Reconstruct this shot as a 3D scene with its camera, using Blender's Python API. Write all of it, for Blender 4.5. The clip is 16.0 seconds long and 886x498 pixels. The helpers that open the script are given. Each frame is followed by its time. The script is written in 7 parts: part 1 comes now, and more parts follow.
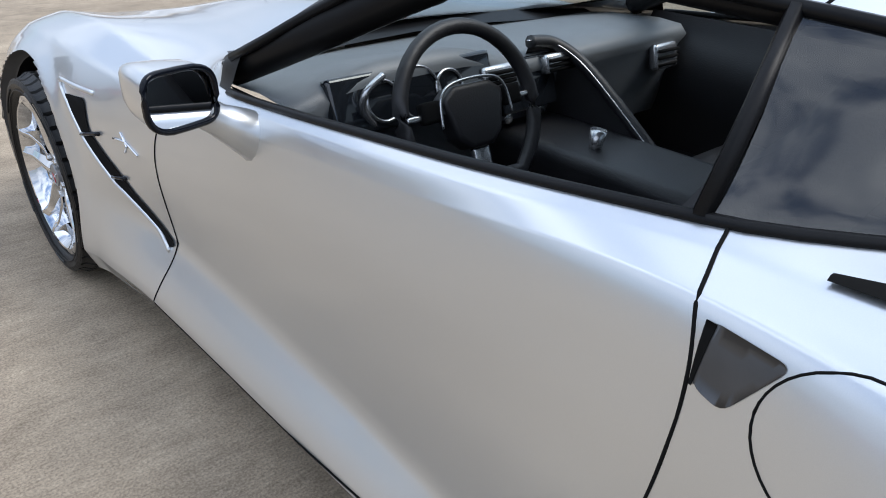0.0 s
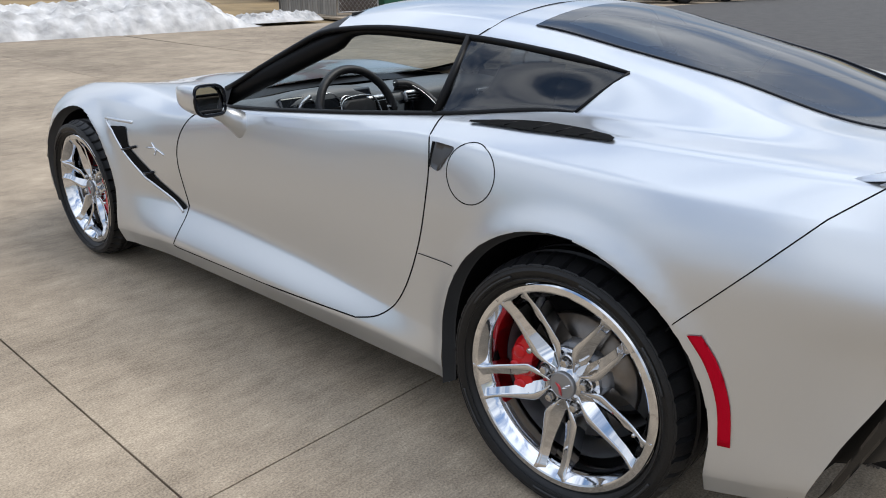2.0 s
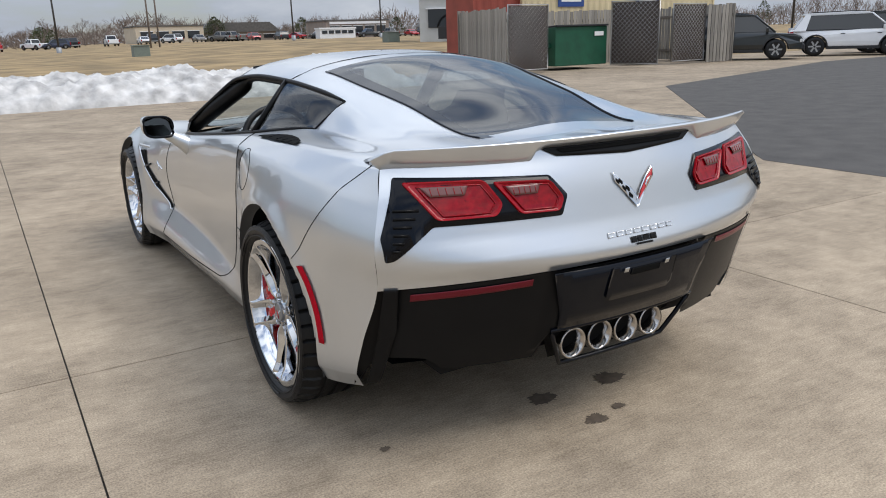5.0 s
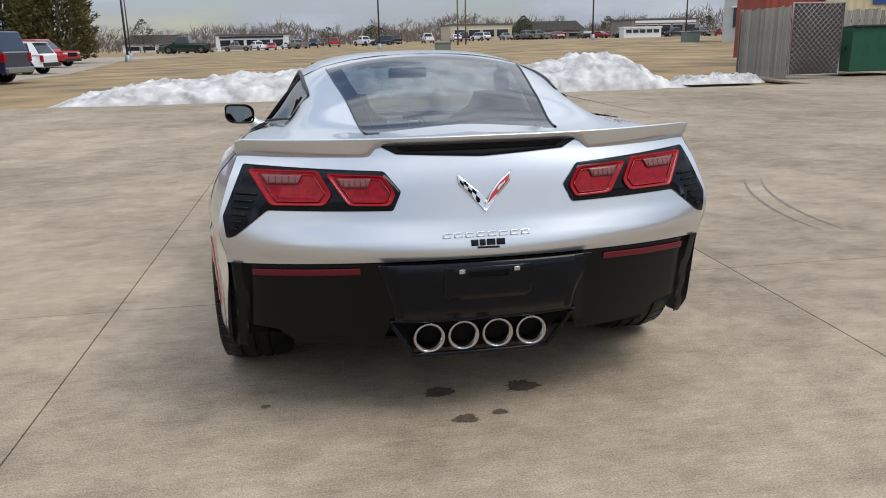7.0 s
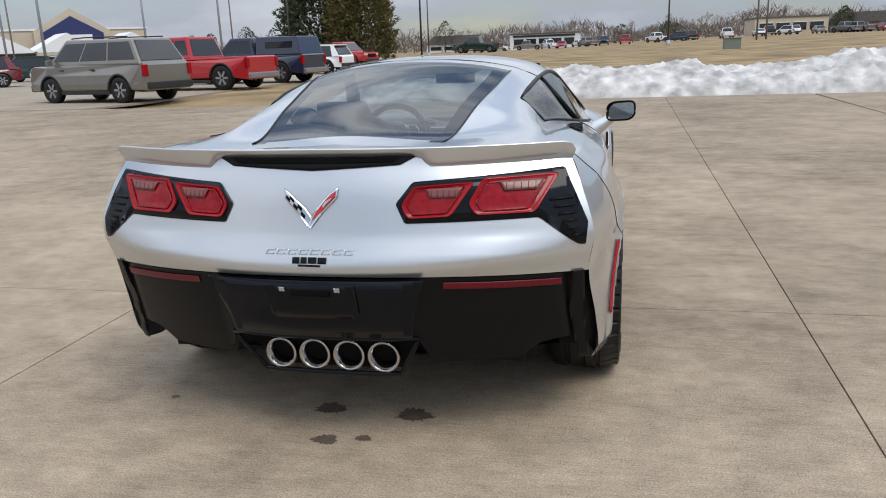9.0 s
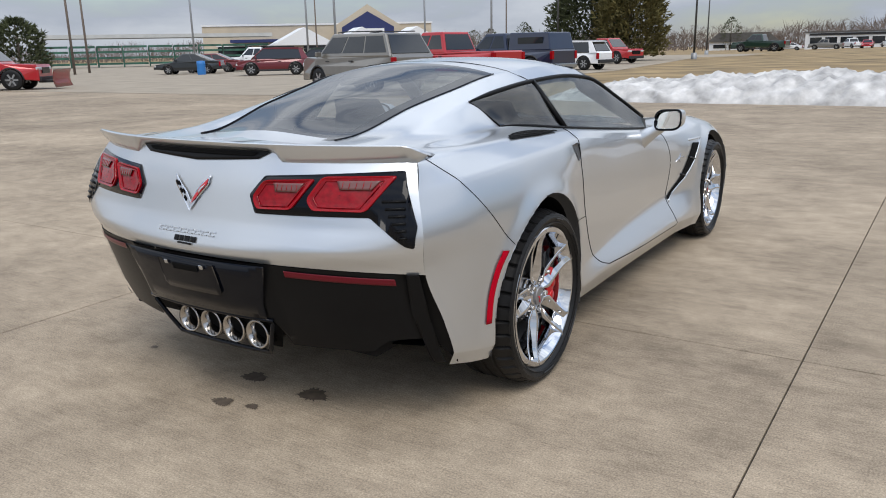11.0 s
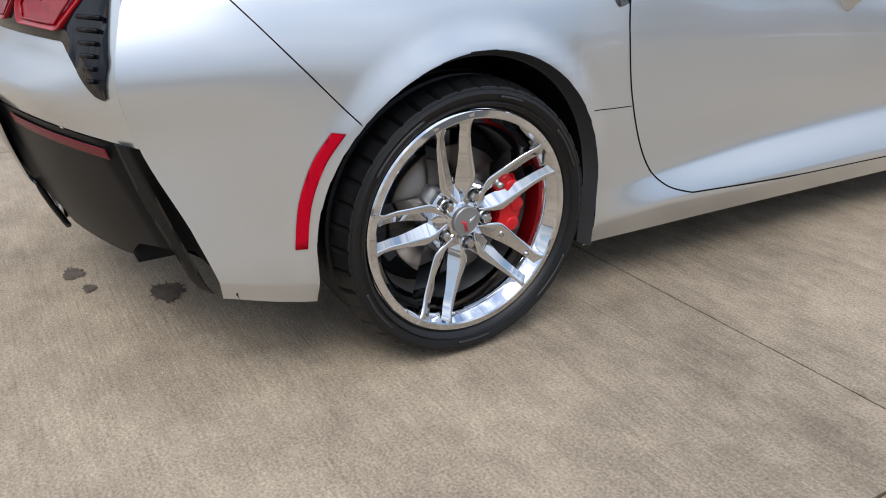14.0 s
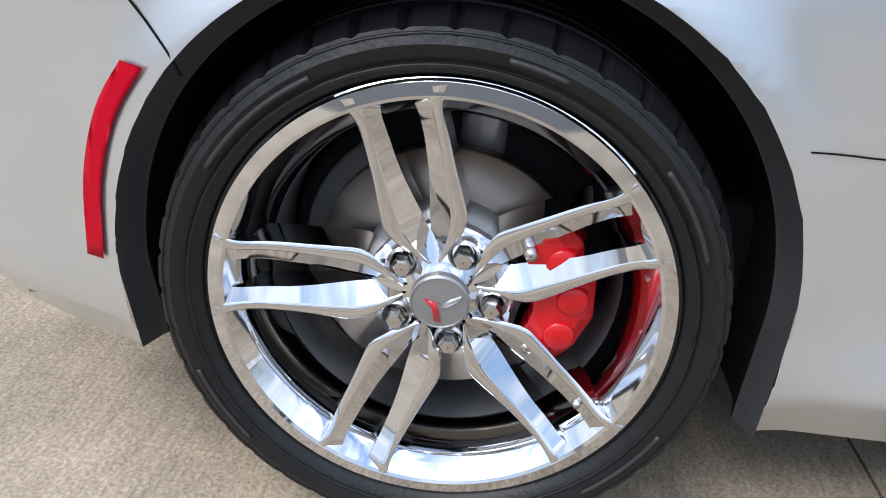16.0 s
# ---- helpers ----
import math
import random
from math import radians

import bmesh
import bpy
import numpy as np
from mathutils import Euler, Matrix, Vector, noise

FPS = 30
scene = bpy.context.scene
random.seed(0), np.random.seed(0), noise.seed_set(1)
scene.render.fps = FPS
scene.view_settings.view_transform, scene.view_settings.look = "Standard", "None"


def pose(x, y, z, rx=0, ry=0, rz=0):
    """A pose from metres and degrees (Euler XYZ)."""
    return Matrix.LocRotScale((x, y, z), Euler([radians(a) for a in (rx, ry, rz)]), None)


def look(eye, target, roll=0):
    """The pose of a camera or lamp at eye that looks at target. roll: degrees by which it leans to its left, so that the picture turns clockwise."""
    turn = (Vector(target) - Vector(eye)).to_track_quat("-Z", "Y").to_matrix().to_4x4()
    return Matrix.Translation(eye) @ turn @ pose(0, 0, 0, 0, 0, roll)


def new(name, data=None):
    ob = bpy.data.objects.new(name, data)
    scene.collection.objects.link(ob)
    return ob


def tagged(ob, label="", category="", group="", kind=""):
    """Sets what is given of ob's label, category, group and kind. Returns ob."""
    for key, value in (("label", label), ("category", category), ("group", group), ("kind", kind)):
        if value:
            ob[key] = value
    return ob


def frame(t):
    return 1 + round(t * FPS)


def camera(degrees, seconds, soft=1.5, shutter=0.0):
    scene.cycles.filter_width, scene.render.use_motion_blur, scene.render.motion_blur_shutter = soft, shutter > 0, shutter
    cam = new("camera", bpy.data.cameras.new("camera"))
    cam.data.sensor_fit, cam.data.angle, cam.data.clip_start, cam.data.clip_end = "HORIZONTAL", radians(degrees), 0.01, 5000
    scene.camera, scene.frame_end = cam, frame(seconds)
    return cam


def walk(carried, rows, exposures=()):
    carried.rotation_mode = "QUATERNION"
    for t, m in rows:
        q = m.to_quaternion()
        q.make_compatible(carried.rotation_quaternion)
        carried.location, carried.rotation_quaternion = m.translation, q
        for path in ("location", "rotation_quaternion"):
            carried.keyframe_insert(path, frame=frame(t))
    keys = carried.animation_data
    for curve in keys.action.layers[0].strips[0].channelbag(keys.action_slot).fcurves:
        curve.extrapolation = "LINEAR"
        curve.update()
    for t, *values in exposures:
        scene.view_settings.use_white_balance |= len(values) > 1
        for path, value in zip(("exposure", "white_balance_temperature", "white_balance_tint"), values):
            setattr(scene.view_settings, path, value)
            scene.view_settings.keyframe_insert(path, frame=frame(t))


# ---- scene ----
cam = camera(60.4, 16.0, soft=1.0)
PATH = [
    (0, (-1.431, 0.203, 1.27), (-0.253, 1.525, 0.341), 1.3),
    (0.5, (-1.715, -0.005, 1.315), (-0.45, 1.278, 0.446), 0.5),
    (1, (-1.925, -0.312, 1.27), (-0.603, 0.978, 0.503), 1.3),
    (1.5, (-2.125, -0.607, 1.279), (-0.77, 0.672, 0.552), 0.6),
    (2, (-2.303, -0.906, 1.307), (-0.922, 0.366, 0.619), 0.2),
    (2.5, (-2.357, -1.256, 1.319), (-0.957, 0.017, 0.671), -0.3),
    (3, (-2.427, -1.533, 1.319), (-1.037, -0.23, 0.714), -0.7),
    (3.5, (-2.483, -1.824, 1.333), (-1.14, -0.458, 0.756), -1.2),
    (4, (-2.334, -2.165, 1.339), (-1.07, -0.717, 0.784), -1.4),
    (4.5, (-2.086, -2.373, 1.306), (-0.936, -0.83, 0.762), -1.5),
    (4.7, (-1.937, -2.437, 1.299), (-0.846, -0.851, 0.755), -1.6),
    (7, (-0.502, -3.147, 1.272), (-0.195, -1.243, 0.745), -1.2),
    (7.5, (-0.187, -3.15, 1.279), (-0.07, -1.225, 0.751), -1.2),
    (8, (0.181, -3.065, 1.284), (0.109, -1.134, 0.77), -1.5),
    (8.5, (0.488, -3.056, 1.257), (0.275, -1.131, 0.759), -1.6),
    (9, (0.862, -2.969, 1.268), (0.446, -1.081, 0.756), -2.2),
    (9.2, (1.001, -2.904, 1.227), (0.517, -1.025, 0.743), -1.9),
    (11.3, (2.234, -2.488, 1.262), (1.124, -0.906, 0.748), -1.3),
    (11.5, (2.346, -2.43, 1.251), (1.19, -0.883, 0.731), -1.3),
    (12, (2.559, -2.261, 1.265), (1.303, -0.803, 0.717), -1.2),
    (12.5, (2.592, -1.98, 1.202), (1.248, -0.617, 0.621), -1.2),
    (13, (2.563, -1.653, 1.149), (1.149, -0.39, 0.511), -1.0),
    (13.5, (2.515, -1.297, 1.071), (1.022, -0.167, 0.368), -0.6),
    (14, (2.272, -0.928, 0.999), (0.716, 0.038, 0.195), 0.8),
    (14.5, (2.049, -0.589, 0.9), (0.43, 0.173, 0.006), 2.8),
    (15, (1.895, -0.317, 0.802), (0.174, 0.186, -0.083), 3.1),
    (15.5, (1.709, -0.113, 0.752), (-0.059, 0.102, -0.158), 4.1),
    (16, (1.653, 0.052, 0.798), (-0.13, -0.068, -0.102), 3.8),
]
walk(cam, [(t, look(eye, target, roll)) for t, eye, target, roll in PATH], exposures=[(0, 0.80, 6250, 10), (1.0, 0.62, 6450, 10), (2.5, 0.58, 6600, 10), (7.5, 0.43, 6650, 10), (12.5, 0.44, 6550, 10), (14.0, 0.59, 6450, 10), (15.2, 0.86, 6300, 10), (16, 1.07, 6200, 10)])

# ---- light ----
world = bpy.data.worlds.new("world")
scene.world = world
world.use_nodes = True
wn, wl = world.node_tree.nodes, world.node_tree.links
wn.clear()
SUN_EL, SUN_AZ = radians(55), radians(132)
sky = wn.new("ShaderNodeTexSky")
sky.sky_type, sky.sun_disc, sky.sun_elevation, sky.sun_rotation = "NISHITA", False, SUN_EL, SUN_AZ
sky.air_density, sky.dust_density = 1.0, 0.6
coord = wn.new("ShaderNodeTexCoord")
squash = wn.new("ShaderNodeMapping")
squash.inputs["Scale"].default_value = (1.0, 1.0, 3.2)
clouds = wn.new("ShaderNodeTexNoise")
clouds.inputs["Scale"].default_value, clouds.inputs["Detail"].default_value, clouds.inputs["Roughness"].default_value = 2.4, 7.0, 0.55
cover = wn.new("ShaderNodeValToRGB")
cover.color_ramp.elements[0].position, cover.color_ramp.elements[1].position = 0.34, 0.50
shades = wn.new("ShaderNodeValToRGB")
shades.color_ramp.elements[0].position, shades.color_ramp.elements[1].position = 0.36, 0.66
shades.color_ramp.elements[0].color, shades.color_ramp.elements[1].color = (0.34, 0.41, 0.55, 1), (0.87, 0.935, 1.03, 1)
sky_dim = wn.new("ShaderNodeMix")
sky_dim.data_type, sky_dim.blend_type = "RGBA", "MULTIPLY"
sky_dim.inputs["Factor"].default_value = 1.0
sky_dim.inputs["B"].default_value = (0.13, 0.13, 0.13, 1)
sky_mix = wn.new("ShaderNodeMix")
sky_mix.data_type = "RGBA"
back = wn.new("ShaderNodeBackground")
back.inputs["Strength"].default_value = 0.95
wout = wn.new("ShaderNodeOutputWorld")
wl.new(coord.outputs["Generated"], squash.inputs["Vector"])
wl.new(squash.outputs["Vector"], clouds.inputs["Vector"])
wl.new(clouds.outputs["Fac"], cover.inputs["Fac"])
wl.new(clouds.outputs["Fac"], shades.inputs["Fac"])
wl.new(sky.outputs["Color"], sky_dim.inputs["A"])
wl.new(cover.outputs["Color"], sky_mix.inputs["Factor"])
wl.new(sky_dim.outputs["Result"], sky_mix.inputs["A"])
wl.new(shades.outputs["Color"], sky_mix.inputs["B"])
up = wn.new("ShaderNodeSeparateXYZ")
dome = wn.new("ShaderNodeMapRange")
dome.inputs["From Min"].default_value, dome.inputs["From Max"].default_value = 0.0, 0.8
dome.inputs["To Min"].default_value, dome.inputs["To Max"].default_value = 0.50, 1.52
overcast = wn.new("ShaderNodeMix")
overcast.data_type, overcast.blend_type = "RGBA", "MULTIPLY"
overcast.inputs["Factor"].default_value = 1.0
wl.new(coord.outputs["Generated"], up.inputs["Vector"])
wl.new(up.outputs["Z"], dome.inputs["Value"])
wl.new(sky_mix.outputs["Result"], overcast.inputs["A"])
wl.new(dome.outputs["Result"], overcast.inputs["B"])
wl.new(overcast.outputs["Result"], back.inputs["Color"])
wl.new(back.outputs["Background"], wout.inputs["Surface"])
sun = new("sun", bpy.data.lights.new("sun", "SUN"))
sun.data.energy, sun.data.angle, sun.data.color = 1.3, radians(32), (1.0, 0.95, 0.88)
sun.matrix_world = look((0, 0, 20), (0 - math.sin(SUN_AZ) * 10, 0 - math.cos(SUN_AZ) * 10, 20 - math.tan(SUN_EL) * 10))


# ---- materials ----
def mat(name, color, rough=0.5, metal=0.0, coat=0.0, spec=0.5, vary=0.0, scale=8.0, bump=0.0, bump_scale=60.0, each=0.0, glow=0.0, alpha=1.0, trans=0.0, stretch=(1, 1, 1), detail=6.0):
    m = bpy.data.materials.new(name)
    m.use_nodes = True
    nodes, links = m.node_tree.nodes, m.node_tree.links
    bs = nodes["Principled BSDF"]
    bs.inputs["Base Color"].default_value = (*color, 1)
    bs.inputs["Roughness"].default_value, bs.inputs["Metallic"].default_value = rough, metal
    bs.inputs["Coat Weight"].default_value, bs.inputs["Coat Roughness"].default_value = coat, 0.03
    bs.inputs["Specular IOR Level"].default_value = spec
    bs.inputs["Transmission Weight"].default_value, bs.inputs["Alpha"].default_value = trans, alpha
    if glow:
        bs.inputs["Emission Color"].default_value, bs.inputs["Emission Strength"].default_value = (*color, 1), glow
    tc = nodes.new("ShaderNodeTexCoord")
    mp = nodes.new("ShaderNodeMapping")
    mp.inputs["Scale"].default_value = stretch
    links.new(tc.outputs["Object"], mp.inputs["Vector"])
    last = None
    if vary or each:
        n1 = nodes.new("ShaderNodeTexNoise")
        n1.inputs["Scale"].default_value, n1.inputs["Detail"].default_value = scale, detail
        links.new(mp.outputs["Vector"], n1.inputs["Vector"])
        ramp = nodes.new("ShaderNodeMapRange")
        ramp.inputs["From Min"].default_value, ramp.inputs["From Max"].default_value = 0.3, 0.7
        ramp.inputs["To Min"].default_value, ramp.inputs["To Max"].default_value = 1 - vary, 1 + vary
        links.new(n1.outputs["Fac"], ramp.inputs["Value"])
        last = ramp.outputs["Result"]
        if each:
            oi = nodes.new("ShaderNodeObjectInfo")
            r2 = nodes.new("ShaderNodeMapRange")
            r2.inputs["To Min"].default_value, r2.inputs["To Max"].default_value = 1 - each, 1 + each
            links.new(oi.outputs["Random"], r2.inputs["Value"])
            mu = nodes.new("ShaderNodeMath")
            mu.operation = "MULTIPLY"
            links.new(last, mu.inputs[0])
            links.new(r2.outputs["Result"], mu.inputs[1])
            last = mu.outputs["Value"]
        mx = nodes.new("ShaderNodeMix")
        mx.data_type, mx.blend_type = "RGBA", "MULTIPLY"
        mx.inputs["Factor"].default_value = 1.0
        mx.inputs["A"].default_value = (*color, 1)
        links.new(last, mx.inputs["B"])
        links.new(mx.outputs["Result"], bs.inputs["Base Color"])
    if bump:
        n2 = nodes.new("ShaderNodeTexNoise")
        n2.inputs["Scale"].default_value, n2.inputs["Detail"].default_value = bump_scale, 5.0
        links.new(mp.outputs["Vector"], n2.inputs["Vector"])
        bp = nodes.new("ShaderNodeBump")
        bp.inputs["Strength"].default_value, bp.inputs["Distance"].default_value = bump, 0.01
        links.new(n2.outputs["Fac"], bp.inputs["Height"])
        links.new(bp.outputs["Normal"], bs.inputs["Normal"])
    return m


def glass(name, tint, clear, rough=0.02):
    """A thin tinted pane: part see-through, part dark gloss."""
    m = bpy.data.materials.new(name)
    m.use_nodes = True
    nodes, links = m.node_tree.nodes, m.node_tree.links
    nodes.clear()
    tr = nodes.new("ShaderNodeBsdfTransparent")
    tr.inputs["Color"].default_value = (*tint, 1)
    gl = nodes.new("ShaderNodeBsdfGlossy")
    gl.inputs["Roughness"].default_value = rough
    lw = nodes.new("ShaderNodeLayerWeight")
    lw.inputs["Blend"].default_value = 0.5
    pw = nodes.new("ShaderNodeMath")
    pw.operation, pw.inputs[1].default_value = "POWER", 4.1
    fr = nodes.new("ShaderNodeMath")
    fr.operation, fr.inputs[1].default_value, fr.inputs[2].default_value = "MULTIPLY_ADD", 0.92, 0.07
    links.new(lw.outputs["Facing"], pw.inputs[0])
    links.new(pw.outputs["Value"], fr.inputs[0])
    mx = nodes.new("ShaderNodeMixShader")
    out = nodes.new("ShaderNodeOutputMaterial")
    links.new(fr.outputs["Value"], mx.inputs["Fac"])
    links.new(tr.outputs["BSDF"], mx.inputs[1])
    links.new(gl.outputs["BSDF"], mx.inputs[2])
    links.new(mx.outputs["Shader"], out.inputs["Surface"])
    return m


M_PAINT = mat("silver_paint", (0.60, 0.622, 0.64), 0.31, 0.82, 1.0, vary=0.02, scale=900)
M_BLACK = mat("gloss_black_plastic", (0.004, 0.005, 0.008), 0.06, 0.0, 0.0, spec=0.20)
M_TRIM = mat("satin_black_plastic", (0.007, 0.007, 0.0075), 0.36, spec=0.13, bump=0.05, bump_scale=400, vary=0.1)
M_LINER = mat("rough_black_liner", (0.008, 0.008, 0.009), 0.8, spec=0.2, bump=0.2, bump_scale=120, vary=0.2)
M_FLANGE = mat("dark_grey_flange", (0.040, 0.041, 0.043), 0.5, vary=0.1)
# silver paint as it looks shaded inside the door handle recess
M_POCKET_SHADE = mat("handle_pocket_grey", (0.07, 0.071, 0.074), 0.4, 0.5, vary=0.2, scale=12)
M_GAP = mat("dark_gap", (0.006, 0.006, 0.006), 0.9, spec=0.1)
M_CHROME = mat("chrome", (0.67, 0.68, 0.70), 0.05, 1.0, vary=0.02, scale=30)
M_STEEL = mat("brushed_steel", (0.56, 0.55, 0.54), 0.26, 1.0, vary=0.1, scale=25, bump=0.1, bump_scale=200)
M_DISC = mat("worn_disc_steel", (0.21, 0.185, 0.16), 0.42, 1.0, vary=0.15, scale=20)
M_TIP = mat("polished_exhaust_steel", (0.48, 0.46, 0.44), 0.16, 1.0, vary=0.1, scale=30)
M_BARREL = mat("grey_barrel_paint", (0.25, 0.25, 0.255), 0.40, 0.5, vary=0.1, scale=20)
M_SHIELD = mat("galvanised_shield", (0.09, 0.09, 0.09), 0.6, 0.2, vary=0.1, scale=20)
M_CAP = mat("satin_grey_cap", (0.30, 0.30, 0.305), 0.45, 0.7)
M_FRIT = mat("black_glass_border", (0.006, 0.007, 0.008), 0.05, spec=0.5)
M_TYREMARK = mat("raised_rubber_mark", (0.022, 0.022, 0.0225), 0.5)
M_TYRE = mat("tyre_rubber", (0.0065, 0.0065, 0.007), 0.45, spec=0.36, vary=0.2, scale=30, bump=0.12, bump_scale=150)
M_CALIPER = mat("red_caliper_paint", (0.52, 0.003, 0.008), 0.32, spec=0.35, coat=0.3)
M_LENS = mat("red_lens", (0.24, 0.002, 0.007), 0.08, spec=0.3, vary=0.25, scale=60)
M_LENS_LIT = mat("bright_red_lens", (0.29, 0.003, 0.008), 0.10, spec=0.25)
M_LENS_CLEAR = mat("clear_lens", (0.15, 0.06, 0.055), 0.2, spec=0.4, coat=0.2)
M_REFLECT = mat("red_reflector", (0.42, 0.001, 0.014), 0.35, spec=0.08, bump=0.1, bump_scale=300)
M_BAR_RED = mat("dull_red_reflector", (0.13, 0.004, 0.012), 0.3, spec=0.3, bump=0.1, bump_scale=300)
M_TINT = glass("dark_tinted_glass", (0.13, 0.135, 0.14), 0.2)
M_WIND = glass("clear_green_glass", (0.80, 0.86, 0.84), 0.8)
M_HATCH = glass("hatch_glass", (0.34, 0.38, 0.38), 0.5)
M_DOORGLASS = glass("door_glass", (0.60, 0.65, 0.64), 0.6)
M_MIRROR = mat("mirror_glass", (0.75, 0.76, 0.78), 0.015, 1.0)
M_LEATHER = mat("black_leather", (0.012, 0.012, 0.0135), 0.48, bump=0.12, bump_scale=250, vary=0.15)
M_DASH = mat("charcoal_dash", (0.12, 0.13, 0.137), 0.42, bump=0.15, bump_scale=300, vary=0.1)
M_SILVERTRIM = mat("silver_trim", (0.55, 0.56, 0.57), 0.25, 0.9)
M_WHITE = mat("white_print", (0.75, 0.75, 0.74), 0.5)
M_RED = mat("red_print", (0.5, 0.012, 0.02), 0.35, coat=0.5)
M_SCREEN = mat("dark_screen", (0.01, 0.012, 0.015), 0.08, coat=0.5)


# ---- building helpers ----
def part(name, bm, material, parent=None, label="", smooth=True, m=None):
    """Links a bmesh as one mesh object under a thing or a part."""
    me = bpy.data.meshes.new(name)
    bm.to_mesh(me)
    bm.free()
    for p in me.polygons:
        p.use_smooth = smooth
    ob = new(name, me)
    for mm in material if isinstance(material, (list, tuple)) else (material,):
        me.materials.append(mm)
    if m is not None:
        ob.matrix_basis = m
    if parent:
        ob.parent = parent
    if label:
        tagged(ob, label)
    return ob


def thing(name, label, category, m=None, group="", kind=""):
    ob = new(name)
    if m is not None:
        ob.matrix_basis = m
    return tagged(ob, label, category, group, kind)


def grid_bm(rows, flip=False, close=False):
    bm = bmesh.new()
    vs = [[bm.verts.new(p) for p in r] for r in rows]
    n = len(rows[0])
    for a, b in zip(vs, vs[1:]):
        for j in range(n if close else n - 1):
            q = (a[j], a[(j + 1) % n], b[(j + 1) % n], b[j])
            if len(set(q)) == 4:
                bm.faces.new(q[::-1] if flip else q)
    return bm


def add_box(bm, c, s, rot=None, bevel=0.0):
    m = Matrix.Translation(c) @ (rot or Matrix.Identity(4)) @ Matrix.Diagonal((*s, 1))
    r = bmesh.ops.create_cube(bm, size=1, matrix=m)
    if bevel:
        es = list({e for v in r["verts"] for e in v.link_edges})
        bmesh.ops.bevel(bm, geom=es, offset=bevel, segments=2, affect="EDGES", profile=0.7)
    return bm


def box(c, s, rot=None, bevel=0.0):
    return add_box(bmesh.new(), c, s, rot, bevel)


def prism(bm, outline, axis, lo, hi, bevel=0.0):
    """A polygon of (a, b) pairs in the plane across axis, drawn out from lo to hi."""
    def at(a, b, c):
        return {"x": (c, a, b), "y": (a, c, b), "z": (a, b, c)}[axis]
    f0 = [bm.verts.new(at(a, b, lo)) for a, b in outline]
    f1 = [bm.verts.new(at(a, b, hi)) for a, b in outline]
    faces = [bm.faces.new(f0), bm.faces.new(f1[::-1])]
    n = len(outline)
    faces += [bm.faces.new((f0[i], f1[i], f1[(i + 1) % n], f0[(i + 1) % n])) for i in range(n)]
    bmesh.ops.recalc_face_normals(bm, faces=faces)
    if bevel:
        es = list({e for f in faces for e in f.edges})
        bmesh.ops.bevel(bm, geom=es, offset=bevel, segments=2, affect="EDGES", profile=0.7)
    return bm


def tube_bm(points, radius, sides=6, bm=None, flat=1.0, closed=False):
    bm = bm or bmesh.new()
    pts = [Vector(p) for p in points]
    rings, n = [], len(pts)
    for i, p in enumerate(pts):
        a, b = (pts[(i - 1) % n], pts[(i + 1) % n]) if closed else (pts[max(i - 1, 0)], pts[min(i + 1, n - 1)])
        d = (b - a).normalized()
        u = d.cross(Vector((0, 0, 1)))
        u = (u if u.length > 1e-3 else d.cross(Vector((1, 0, 0)))).normalized()
        w = u.cross(d)
        r = radius[i] if isinstance(radius, (list, tuple)) else radius
        rings.append([bm.verts.new(p + (u * math.cos(k) * flat + w * math.sin(k)) * r) for k in (2 * math.pi * j / sides for j in range(sides))])
    for a, b in zip(rings, rings[1:] + (rings[:1] if closed else [])):
        for j in range(sides):
            bm.faces.new((a[j], a[(j + 1) % sides], b[(j + 1) % sides], b[j]))
    if not closed:
        bm.faces.new(rings[0][::-1])
        bm.faces.new(rings[-1])
    bmesh.ops.recalc_face_normals(bm, faces=bm.faces[:])
    return bm


def lathe_bm(profile, segs=64, axis="x", bm=None, wrap=True, alter=None):
    """Turns (radius, along) pairs round an axis."""
    bm = bm or bmesh.new()
    rings = []
    for j in range(segs):
        a = 2 * math.pi * j / segs
        ring = []
        for i, (r, h) in enumerate(profile):
            rr = r + (alter(i, j) if alter else 0)
            c, s = rr * math.cos(a), rr * math.sin(a)
            ring.append(bm.verts.new({"x": (h, c, s), "y": (c, h, s), "z": (c, s, h)}[axis]))
        rings.append(ring)
    for a, b in zip(rings, rings[1:] + rings[:1]):
        for i in range(len(profile) - 1):
            bm.faces.new((a[i], a[i + 1], b[i + 1], b[i]))
    bmesh.ops.recalc_face_normals(bm, faces=bm.faces[:])
    return bm


def creased(bm, degrees):
    """Marks the edges sharper than an angle as hard."""
    for e in bm.edges:
        if len(e.link_faces) == 2 and e.calc_face_angle(0.0) > radians(degrees):
            e.smooth = False
    return bm


def pchip(xs, ys, x):
    """A smooth curve through keys that does not overshoot."""
    n = len(xs)
    if x <= xs[0]:
        return ys[0]
    if x >= xs[-1]:
        return ys[-1]
    i = max(k for k in range(n - 1) if xs[k] <= x)
    h = [xs[k + 1] - xs[k] for k in range(n - 1)]
    d = [(ys[k + 1] - ys[k]) / h[k] for k in range(n - 1)]

    def slope(k):
        if k == 0:
            return d[0]
        if k == n - 1:
            return d[-1]
        if d[k - 1] * d[k] <= 0:
            return 0.0
        w1, w2 = 2 * h[k] + h[k - 1], h[k] + 2 * h[k - 1]
        return (w1 + w2) / (w1 / d[k - 1] + w2 / d[k])
    t = (x - xs[i]) / h[i]
    a, b = slope(i) * h[i], slope(i + 1) * h[i]
    return ys[i] * (1 + 2 * t) * (1 - t) ** 2 + a * t * (1 - t) ** 2 + ys[i + 1] * t * t * (3 - 2 * t) + b * t * t * (t - 1)


